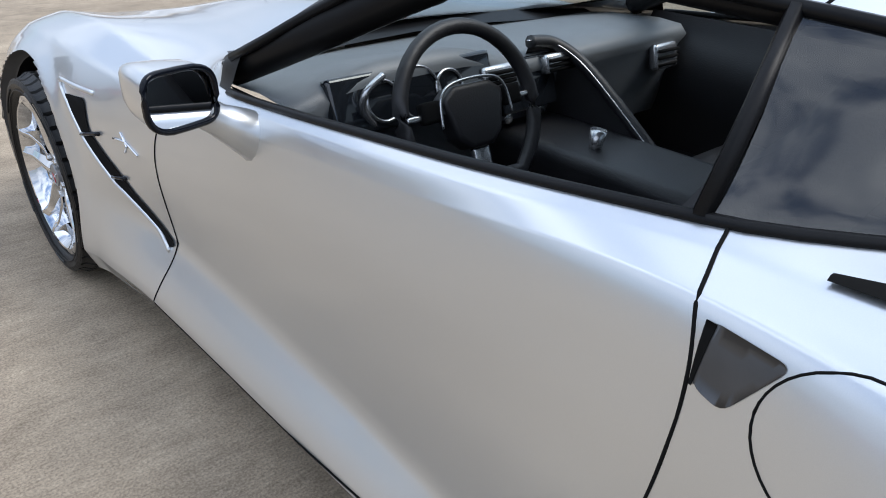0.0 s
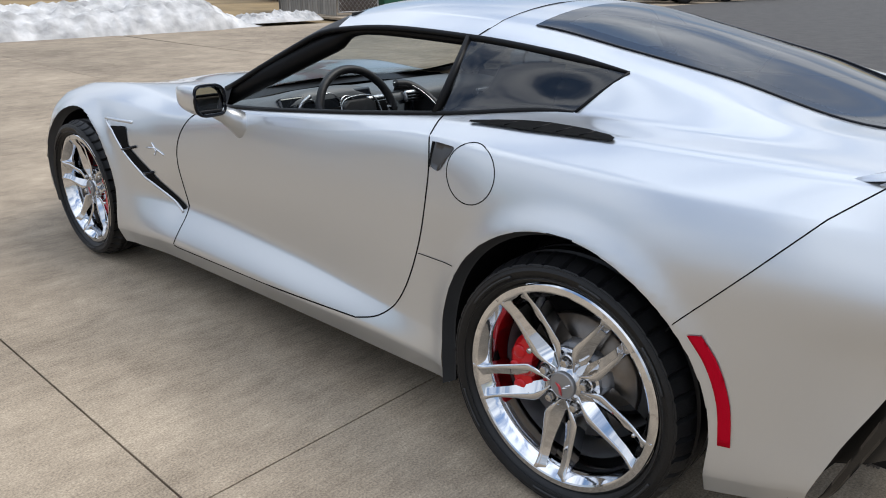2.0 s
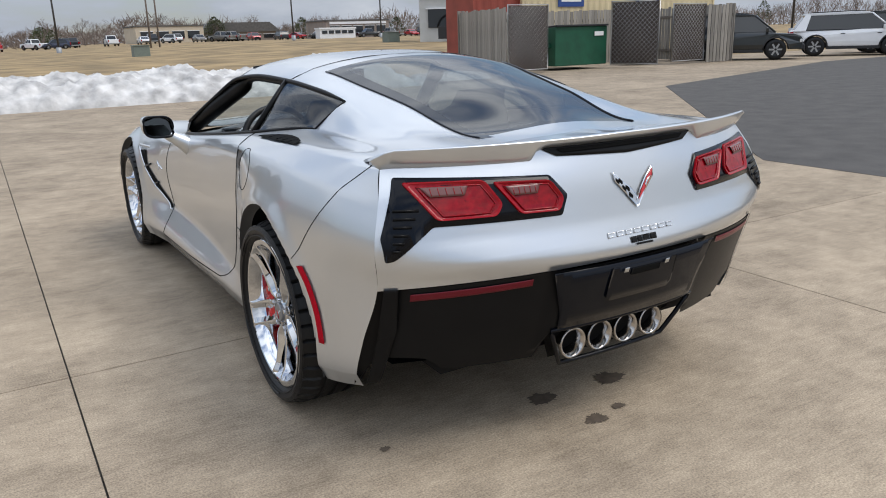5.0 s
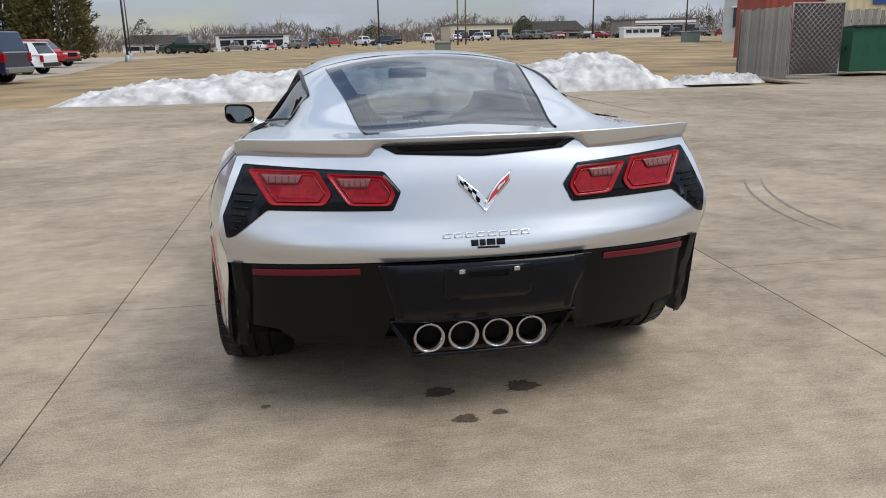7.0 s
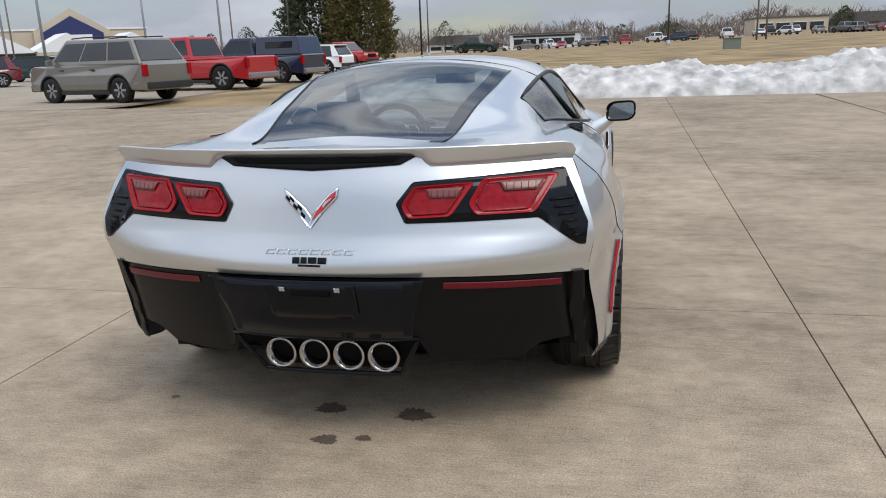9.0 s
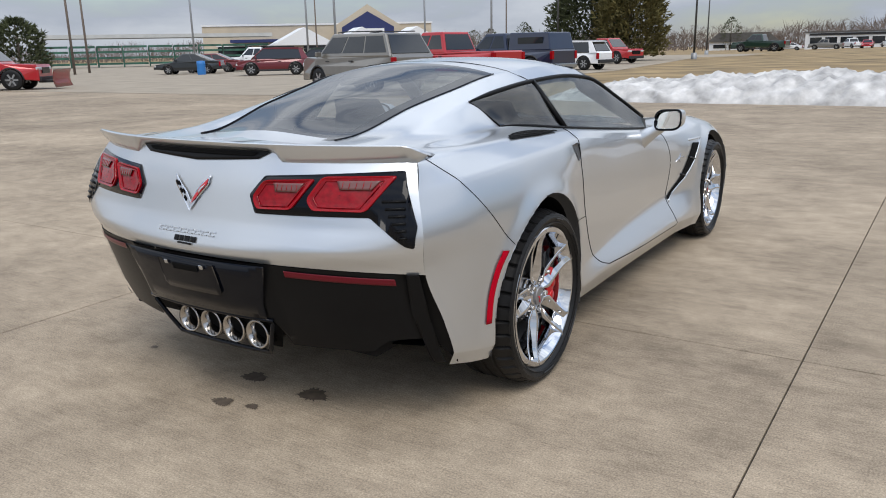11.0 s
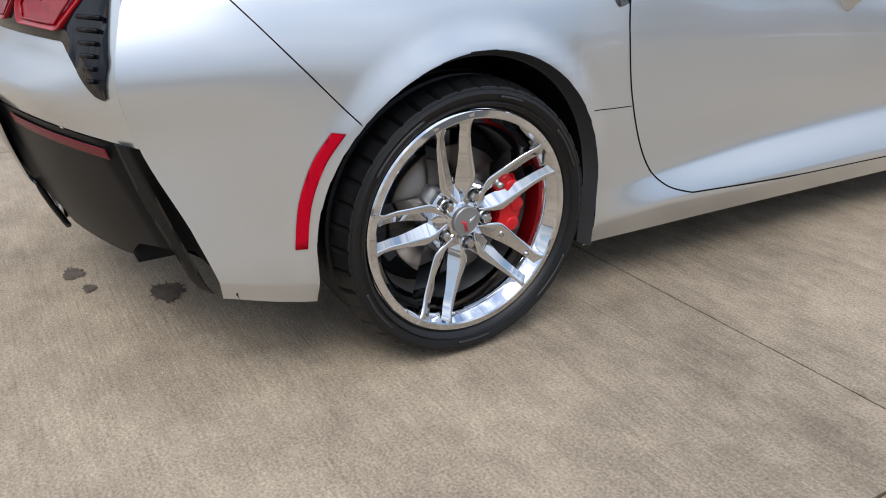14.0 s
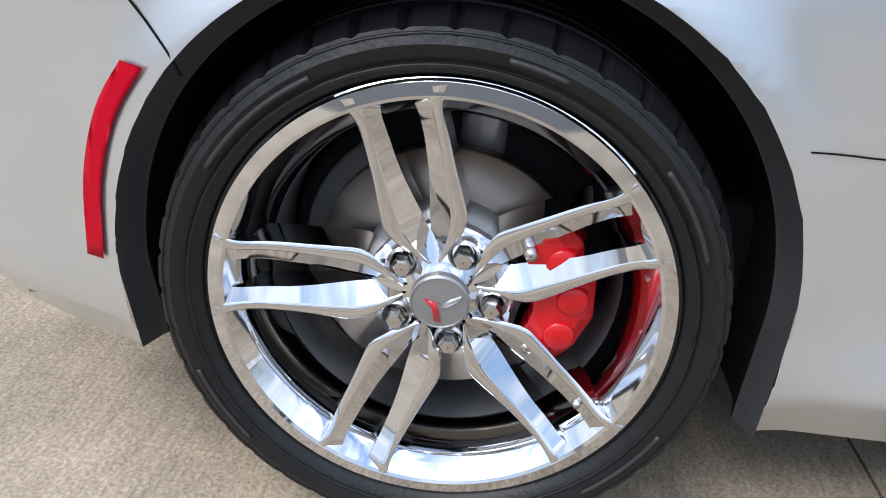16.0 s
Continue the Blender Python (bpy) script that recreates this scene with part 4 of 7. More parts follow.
def wheel(car, x, y, z, r, rim, phase, sd, width):
    """A forged five twin-spoke chrome wheel with tyre, disc and caliper. Built facing +x."""
    flip = Matrix.Translation((x, y, z)) @ (Matrix.Identity(4) if sd > 0 else Matrix.Rotation(math.pi, 4, "Z"))
    hub = new("wheel")
    hub.matrix_basis, hub.parent = flip, car
    h = width / 2
    prof = [(rim + 0.004, h - 0.030), (rim + 0.012, h - 0.012), (rim + 0.030, h - 0.002), (lerp(rim, r, 0.58), h + 0.001), (lerp(rim, r, 0.80), h - 0.006), (r - 0.014, h - 0.020), (r - 0.005, h - 0.038)]
    for g in (0.055, -0.0, -0.055):
        prof += [(r - 0.0005, g + 0.012 + 0.012), (r - 0.0005, g + 0.010), (r - 0.008, g + 0.006), (r - 0.008, g - 0.006), (r - 0.0005, g - 0.010)]
    prof += [(r - 0.005, -h + 0.038), (r - 0.014, -h + 0.020), (lerp(rim, r, 0.5), -h), (rim + 0.006, -h + 0.02)]

    def sipe(i, j):
        return (-0.003 if i == 4 else -0.010) if (j % 7 == 0 and i in (4, 5, 6, 7)) else 0.0
    part("tyre", creased(lathe_bm(prof, 280, "x", alter=sipe), 38), M_TYRE, hub, "low-profile black tyre")
    ribs = bmesh.new()
    for rr in (lerp(rim, r, 0.30), lerp(rim, r, 0.72)):
        tube_bm([(h - 0.002 if rr < r - 0.04 else h - 0.004, rr * math.cos(a), rr * math.sin(a)) for a in (2 * math.pi * i / 72 for i in range(72))], 0.0022, 4, ribs, closed=True)
    part("sidewall_rib", ribs, M_TYRE, hub)
    # raised maker's marks on the sidewall as short plain bars
    for start, count, rr in ((20, 9, 0.46), (68, 5, 0.5), (118, 12, 0.46), (200, 9, 0.5), (262, 7, 0.46), (310, 10, 0.5)):
        q = lerp(rim, r, rr)
        bm = tube_bm([(h + 0.0003, q * math.cos(a), q * math.sin(a)) for a in (radians(start + 1.3 * i) for i in range(2 * count))], 0.0036, 4)
        part("sidewall_mark", bm, M_TYREMARK, hub)
    lip = [(rim - 0.046, h - 0.105), (rim - 0.042, h - 0.066), (rim - 0.037, h - 0.047), (rim - 0.028, h - 0.032), (rim - 0.0190, h - 0.0190), (rim - 0.0160, h - 0.0145), (rim - 0.0120, h - 0.0122), (rim + 0.002, h - 0.0135), (rim + 0.0065, h - 0.0165), (rim + 0.006, h - 0.030)]
    part("rim_lip", creased(lathe_bm(lip, 120, "x"), 24), M_CHROME, hub, "chrome wheel rim with a broad dished lip")
    part("barrel", lathe_bm([(rim - 0.022, -h + 0.02), (rim - 0.050, -h + 0.05), (rim - 0.050, h - 0.120), (rim - 0.047, h - 0.104)], 72, "x"), M_BARREL, hub, "grey wheel barrel")
    for n in range(5):
        a0 = radians(phase + 72 * n)
        bm = bmesh.new()
        keys = ((0.046, 0.004, 0.008, -0.006), (0.060, 0.011, 0.022, -0.004), (0.078, 0.019, 0.037, -0.001), (0.100, 0.0262, 0.0450, 0.0), (0.125, 0.0285, 0.0400, 0.002), (0.16, 0.0308, 0.0320, 0.005), (0.20, 0.0322, 0.0275, 0.010), (rim - 0.040, 0.0325, 0.0260, 0.0170), (rim - 0.026, 0.0330, 0.029, 0.0218), (rim - 0.016, 0.034, 0.036, 0.0232), (rim - 0.006, 0.034, 0.046, 0.0232))
        cols = [[k[c] for k in keys] for c in range(4)]
        for q in (-1, 1):
            rows = []
            for step in range(25):
                rad = lerp(keys[0][0], keys[-1][0], step / 24)
                off, wide, dx = (pchip(cols[0], cols[c], rad) for c in (1, 2, 3))
                xo = h - 0.045 + dx * 1.4
                t0, t1 = off - wide / 2, off + wide / 2
                dig = lerp(0.024, 0.010, min(1.0, max(0.0, (rad - 0.08) / 0.10)))
                prof2 = [(t0, xo - 0.050), (t0, xo - dig), (lerp(t0, t1, 0.58), xo - 0.002), (lerp(t0, t1, 0.66), xo), (lerp(t0, t1, 0.94), xo), (t1, xo - 0.002), (t1, xo - 0.052)]
                rows.append([(px, rad * math.cos(a0) - q * pt * math.sin(a0), rad * math.sin(a0) + q * pt * math.cos(a0)) for pt, px in prof2])
            vs = [[bm.verts.new(p) for p in rw] for rw in rows]
            for u, w in zip(vs, vs[1:]):
                for j in range(6):
                    bm.faces.new((u[j], u[j + 1], w[j + 1], w[j]))
                for j in (1, 2, 5):
                    bm.edges.get((u[j], w[j])).smooth = False
        bmesh.ops.recalc_face_normals(bm, faces=bm.faces[:])
        part("spoke", bm, M_CHROME, hub, "chrome twin spoke")
        la = a0 + radians(36)
        nut = lathe_bm([(0.020, h - 0.080), (0.0195, h - 0.056), (0.0165, h - 0.053), (0.0140, h - 0.060)], 20, "x")
        lathe_bm([(0.0120, h - 0.06), (0.0120, h - 0.043), (0.0095, h - 0.038), (0.001, h - 0.037)], 6, "x", nut)
        part("lug_nut", creased(nut, 35), M_STEEL, hub, m=Matrix.Translation((0, 0.062 * math.cos(la), 0.062 * math.sin(la))))
    stem = tube_bm([(h - 0.052, 0.0, 0.0), (h - 0.026, 0.0, 0.006)], [0.0060, 0.0045], 10)
    va = radians(phase + 72 * 3 + 6)
    part("valve_stem", stem, M_STEEL, hub, m=Matrix.Translation((0, (rim - 0.052) * math.cos(va), (rim - 0.052) * math.sin(va))))
    shield = [[(px, rr * math.cos(a), rr * math.sin(a)) for rr, px in ((0.10, h - 0.148), (0.186, h - 0.148), (0.190, h - 0.156))] for a in (radians(118 + 9 * i) for i in range(12))]
    part("dust_shield", grid_bm(shield), M_SHIELD, hub, "grey stamped dust shield", m=Matrix.Identity(4) if sd > 0 else Matrix.Diagonal((1, -1, 1, 1)))
    part("damper", tube_bm([(h - 0.17, 0.03, 0.12), (h - 0.185, 0.035, 0.26)], 0.030, 14), M_BARREL, hub)
    part("hub_face", creased(lathe_bm([(0.092, h - 0.11), (0.088, h - 0.074), (0.078, h - 0.068), (0.048, h - 0.060), (0.036, h - 0.052)], 40, "x"), 25), M_CHROME, hub)
    cap = part("centre_cap", creased(lathe_bm([(0.036, h - 0.07), (0.036, h - 0.041), (0.0335, h - 0.0385), (0.0325, h - 0.0400), (0.001, h - 0.0385)], 40, "x"), 25), M_CAP, hub, "grey centre cap with a small flag emblem")
    bm = bmesh.new()
    prism(bm, [(0.002, -0.006), (0.008, 0.003), (0.026, 0.014), (0.024, 0.006), (0.010, -0.004)], "x", h - 0.040, h - 0.0372)
    part("cap_flag", bm, M_CHROME, cap)
    bm = bmesh.new()
    prism(bm, [(0.003, -0.026), (-0.005, -0.024), (-0.008, -0.008), (-0.018, 0.004), (-0.004, 0.001), (0.000, -0.010)], "x", h - 0.040, h - 0.0372)
    part("cap_flag", bm, M_RED, cap)
    disc = 0.165
    part("brake_disc", lathe_bm([(0.07, h - 0.115), (disc, h - 0.115), (disc, h - 0.14), (0.07, h - 0.14)], 64, "x"), M_DISC, hub, "steel brake disc")
    part("disc_hat", lathe_bm([(0.105, h - 0.116), (0.098, h - 0.085), (0.001, h - 0.083)], 40, "x"), M_BARREL, hub)
    bm = bmesh.new()
    side = 1
    arc = [math.radians(a) for a in (-30, -20, -6, 12, 27, 38)]
    rows = []
    for i, a in enumerate(arc):
        r0, r1 = 0.112, 0.190 - 0.008 * abs(i - 2.5)
        c, s = math.cos(a), math.sin(a)
        # calipers sit ahead of the rear axle and behind the front one
        rows.append([(px, c * rr * side, s * rr) for rr, px in ((r0, h - 0.095), (r0, h - 0.062), (lerp(r0, r1, 0.35), h - 0.055), (lerp(r0, r1, 0.75), h - 0.058), (r1, h - 0.075), (r1, h - 0.16))])
    vs = [[bm.verts.new(p) for p in rw] for rw in rows]
    for u, w in zip(vs, vs[1:]):
        for j in range(5):
            bm.faces.new((u[j], u[j + 1], w[j + 1], w[j]))
    bm.faces.new(vs[0])
    bm.faces.new(vs[-1][::-1])
    bmesh.ops.recalc_face_normals(bm, faces=bm.faces[:])
    ahead = (1 if sd > 0 else -1) * (1 if y < 1 else -1)
    grip = part("caliper", bm, M_CALIPER, hub, "red brake caliper", smooth=False, m=Matrix.Rotation(0 if ahead > 0 else math.pi, 4, "X"))
    for deg, rr in ((-15, 0.150), (4, 0.156), (23, 0.150)):
        a = radians(deg)
        part("piston_boss", lathe_bm([(0.021, -0.012), (0.019, 0.004), (0.016, 0.007), (0.001, 0.007)], 20, "x"), M_CALIPER, grip, m=Matrix.Translation((h - 0.058, rr * math.cos(a), rr * math.sin(a))))
    for deg in (-27, 35):
        a = radians(deg)
        part("caliper_bolt", lathe_bm([(0.008, -0.01), (0.008, 0.010), (0.001, 0.011)], 6, "x"), M_STEEL, grip, m=Matrix.Translation((h - 0.055, 0.122 * math.cos(a), 0.122 * math.sin(a))))
    part("hub_backing", lathe_bm([(0.001, -0.03), (0.20, -0.03), (0.21, -0.05)], 32, "x"), M_LINER, hub)


def arch_liner(car, sd):
    for cy, cz, r in ARCHES:
        path = [(cy + r + (cz - 0.19) * ARCH_LEAN, 0.19)] + [(cy + r * math.cos(t), cz + r * math.sin(t)) for t in (math.pi * i / 64 for i in range(65))] + [(cy - r - (cz - 0.22) * ARCH_LEAN, 0.22)]
        rows, edge = [], []
        for y, z in path:
            x = side_x(y, max(z, 0.24)) - 0.003 if z < 0.9 else 0.85
            k = 1 - 0.017 / r
            ry, rz = cy + (y - cy) * k, cz + (z - cz) * k if z > cz else z
            edge.append([(sd * (x + 0.0035), lerp(y, ry, -0.04), lerp(z, rz, -0.04)), (sd * (x - 0.006), lerp(y, ry, 0.2), lerp(z, rz, 0.2)), (sd * (x - 0.030), lerp(y, ry, 0.75), lerp(z, rz, 0.75)), (sd * (x - 0.034), ry, rz)])
            rows.append([(sd * (x - 0.034), ry, rz), (sd * (x - 0.08), lerp(y, ry, 0.2), lerp(z, rz, 0.2)), (sd * 0.50, y, z)])
        part("wheel_flange", grid_bm(edge, flip=sd < 0), M_FLANGE, car, "dark grey wheel arch lip")
        wall = [[(sd * 0.50, y, z), (sd * 0.49, lerp(y, cy, 0.5), lerp(z, 0.22, 0.5)), (sd * 0.49, cy, 0.21)] for y, z in path]
        part("liner_wall", grid_bm(wall), M_LINER, car)
        part("wheel_liner", grid_bm(rows, flip=sd < 0), M_LINER, car, "black wheel arch liner")


def build_car():
    car = thing("sports_car", "silver two-door sports coupe with chrome wheels, parked on concrete", "car")
    body_panels(car)
    rear_end(car)
    seams(car)
    window_trim(car)
    mirrors(car)
    for sd in (-1, 1):
        arch_liner(car, sd)
    wheel(car, 0.785, 0.0, 0.338, 0.338, 0.267, 103, 1, 0.275)
    wheel(car, -0.785, 0.0, 0.338, 0.338, 0.267, 125 - 0, -1, 0.275)
    wheel(car, 0.782, 2.71, 0.325, 0.325, 0.2545, 75, 1, 0.245)
    wheel(car, -0.782, 2.71, 0.325, 0.325, 0.2545, 95, -1, 0.245)
    # floor pan and dark bulkheads close the shell below
    bm = box((0, 1.42, 0.20), (1.40, 2.4, 0.05))
    add_box(bm, (0, -0.42, 0.33), (1.2, 0.5, 0.10))
    part("underbody", bm, M_LINER, car)
    interior(car)
    settle(car)
    return car


def settle(car):
    """Last proportions of the shell: a touch taller, the tail a touch longer and wider."""
    def at(v):
        tail = min(1.0, max(0.0, -v.y / 0.5))
        return Vector((v.x * (1 + 0.026 * tail), v.y * (1.035 if v.y < 0 else 1.0), v.z * 1.0145))
    for ob in car.children_recursive:
        if ob.name.startswith("wheel") and ob.type == "EMPTY" or (ob.parent and ob.parent.type == "EMPTY" and ob.parent != car):
            continue
        up = ob.parent
        if any(a.name.startswith("wheel") and a.type == "EMPTY" for a in (up, up.parent) if a):
            continue
        if ob.matrix_basis == Matrix.Identity(4):
            if up == car or up.matrix_basis == Matrix.Identity(4):
                for v in ob.data.vertices:
                    v.co = at(v.co)
        else:
            ob.matrix_basis.translation = at(ob.matrix_basis.translation)


def interior(car):
    part("cabin_tub", box((0, 1.05, 0.34), (1.40, 1.9, 0.16), None, 0.02), M_LINER, car)
    part("rear_deck", box((0, 0.10, 0.72), (1.15, 0.95, 0.05), None, 0.02), M_LEATHER, car)
    for sd in (-1, 1):
        part("door_card", grid_bm([[(sd * x, y, z) for y in (0.55, 0.8, 1.1, 1.4, 1.65)] for x, z in ((0.74, 0.30), (0.70, 0.55), (0.66, 0.66), (0.69, 0.75), (0.74, 0.82))], flip=sd > 0), M_LEATHER, car)
        # bucket seat
        seat = part("seat", box((sd * 0.37, 0.98, 0.47), (0.50, 0.50, 0.14), None, 0.05), M_LEATHER, car, "black leather bucket seat")
        rows = []
        for i in range(9):
            t = i / 8
            w = pchip([0, 0.5, 0.78, 0.84, 1.0], [0.25, 0.255, 0.20, 0.14, 0.11], t)
            y = lerp(0.78, 0.52, t)
            z = lerp(0.50, 1.02, t)
            rows.append([(sd * 0.37 + s * w, y + (0.05 * abs(s) ** 3 if t < 0.8 else 0) + d, z) for s, d in ((-1, 0.02), (-0.7, 0.05), (0, 0.03), (0.7, 0.05), (1, 0.02), (0.9, -0.07), (0, -0.09), (-0.9, -0.07))])
        part("backrest", grid_bm(rows, close=True, flip=True), M_LEATHER, seat)
    # dash
    rows = []
    for i in range(25):
        x = lerp(-0.70, 0.70, i / 24)
        brow = 0.055 * math.exp(-((x + 0.36) / 0.24) ** 4)
        hump = 0.02 * math.exp(-((x) / 0.12) ** 2)
        rows.append([(x, 1.97, 0.770), (x, 1.78, 0.796), (x, 1.60, 0.806 + 0.7 * brow), (x, 1.52, 0.800 + brow), (x, 1.495, 0.775 + brow * 0.9), (x, 1.51, 0.745), (x, 1.52, 0.68 + hump), (x, 1.58, 0.52)])
    dash = part("dashboard", grid_bm(rows), M_DASH, car, "charcoal padded dashboard")
    part("instrument_display", box((-0.37, 1.50, 0.775), (0.46, 0.03, 0.125), Matrix.Rotation(-0.35, 4, "X"), 0.01), M_SCREEN, dash)
    for x, r in ((-0.37, 0.055), (-0.47, 0.04), (-0.28, 0.035)):
        part("gauge_ring", lathe_bm([(r, 0.0), (r + 0.004, -0.006), (r + 0.008, 0.0)], 32, "y", None), M_SILVERTRIM, dash, m=Matrix.Translation((x, 1.482, 0.778)) @ Matrix.Rotation(-0.35, 4, "X"))
    part("cluster_trim", tube_bm(smooth_pts([(-0.50, 1.475, 0.73), (-0.53, 1.475, 0.77), (-0.525, 1.47, 0.81), (-0.48, 1.47, 0.838)]), 0.008, 6), M_SILVERTRIM, dash)
    part("centre_screen", box((0.0, 1.505, 0.735), (0.20, 0.02, 0.13), Matrix.Rotation(-0.3, 4, "X"), 0.006), M_SCREEN, dash)
    for x in (-0.12, 0.10, 0.585):
        v = part("air_vent", box((x, 1.492, 0.776 if x < 0.3 else 0.725), (0.11, 0.03, 0.050 if x < 0.3 else 0.075), Matrix.Rotation(-0.25, 4, "X"), 0.012), M_SILVERTRIM, dash, "silver framed air vent")
        for i in range(3):
            part("vent_slat", box((x, 1.474, (0.764 if x < 0.3 else 0.705) + i * (0.012 if x < 0.3 else 0.02)), (0.092, 0.012, 0.007)), M_GAP, v)
    # console with the passenger grab arc
    part("console", box((0.03, 1.10, 0.52), (0.24, 0.95, 0.22), None, 0.03), M_LEATHER, car, "black centre console")
    arc = smooth_pts([(0.02, 1.52, 0.832), (0.10, 1.51, 0.820), (0.150, 1.45, 0.775), (0.168, 1.34, 0.69), (0.165, 1.20, 0.59)])
    part("grab_rail", tube_bm(arc, 0.017, 8), M_LEATHER, car, "padded leather grab arc")
    part("console_wall", grid_bm([[p, (p[0] - 0.005, p[1] + 0.04, lerp(p[2], 0.60, 0.55)), (p[0] - 0.01, p[1] + 0.08, 0.56)] for p in arc]), M_LEATHER, car)
    part("arc_trim", tube_bm([(x - 0.016, y - 0.006, z + 0.006) for x, y, z in arc], 0.0025, 5), M_SILVERTRIM, car)
    for x, z, r in ((-0.06, 0.655, 0.016), (0.06, 0.655, 0.016)):
        part("climate_knob", lathe_bm([(r, 0.0), (r, -0.014), (r * 0.8, -0.018), (0.001, -0.018)], 20, "y"), M_SILVERTRIM, car, m=Matrix.Translation((x, 1.515, z)))
    part("gear_lever", tube_bm([(0.0, 1.27, 0.60), (0.0, 1.26, 0.675)], [0.012, 0.022], 10), M_SILVERTRIM, car)
    # steering wheel
    sw = part("steering_wheel", tube_bm([(0.185 * math.cos(a), 0, 0.18 * math.sin(a) if math.sin(a) > -0.8 else -0.15) for a in (2 * math.pi * i / 40 for i in range(40))], 0.017, 8, closed=True), M_LEATHER, car, "black leather steering wheel", m=Matrix.Translation((-0.350, 1.335, 0.768)) @ Matrix.Rotation(radians(-22), 4, "X"))
    bm = bmesh.new()
    prism(bm, [(-0.085, 0.035), (-0.05, 0.06), (0.05, 0.06), (0.085, 0.035), (0.06, -0.05), (0.03, -0.075), (-0.03, -0.075), (-0.06, -0.05)], "y", -0.02, 0.03, 0.012)
    part("airbag_cover", bm, M_LEATHER, sw)
    for sx in (-1, 1):
        part("spoke", box((sx * 0.125, 0.0, 0.012), (0.10, 0.016, 0.012), None, 0.004), M_SILVERTRIM, sw)
        part("button_pod", box((sx * 0.115, -0.006, 0.018), (0.05, 0.02, 0.045), None, 0.008), M_GAP, sw)
    part("spoke", box((0, 0.0, -0.115), (0.045, 0.016, 0.08), None, 0.006), M_SILVERTRIM, sw)
    part("spoke_trim", tube_bm(smooth_pts([(-0.10, -0.018, -0.02), (-0.09, -0.02, 0.04), (-0.05, -0.022, 0.066), (0.05, -0.022, 0.066), (0.09, -0.02, 0.04), (0.10, -0.018, -0.02)]), 0.0035, 5), M_SILVERTRIM, sw)
    for sd in (-1, 1):
        part("inner_pillar", tube_bm(smooth_pts([(sd * 0.700, 1.70, 0.835), (sd * 0.632, 1.47, 0.945), (sd * 0.555, 1.23, 1.055), (sd * 0.545, 1.05, 1.105), (sd * 0.535, 0.60, 1.095)]), [pchip([0, 6, 12, 16, 24], [0.034, 0.040, 0.038, 0.018, 0.016], i) for i in range(25)], 10), M_TRIM, car, "dark inner windscreen pillar")
    part("rear_view_mirror", box((0.03, 1.30, 1.085), (0.22, 0.03, 0.055), None, 0.015), M_TRIM, car)


build_car()


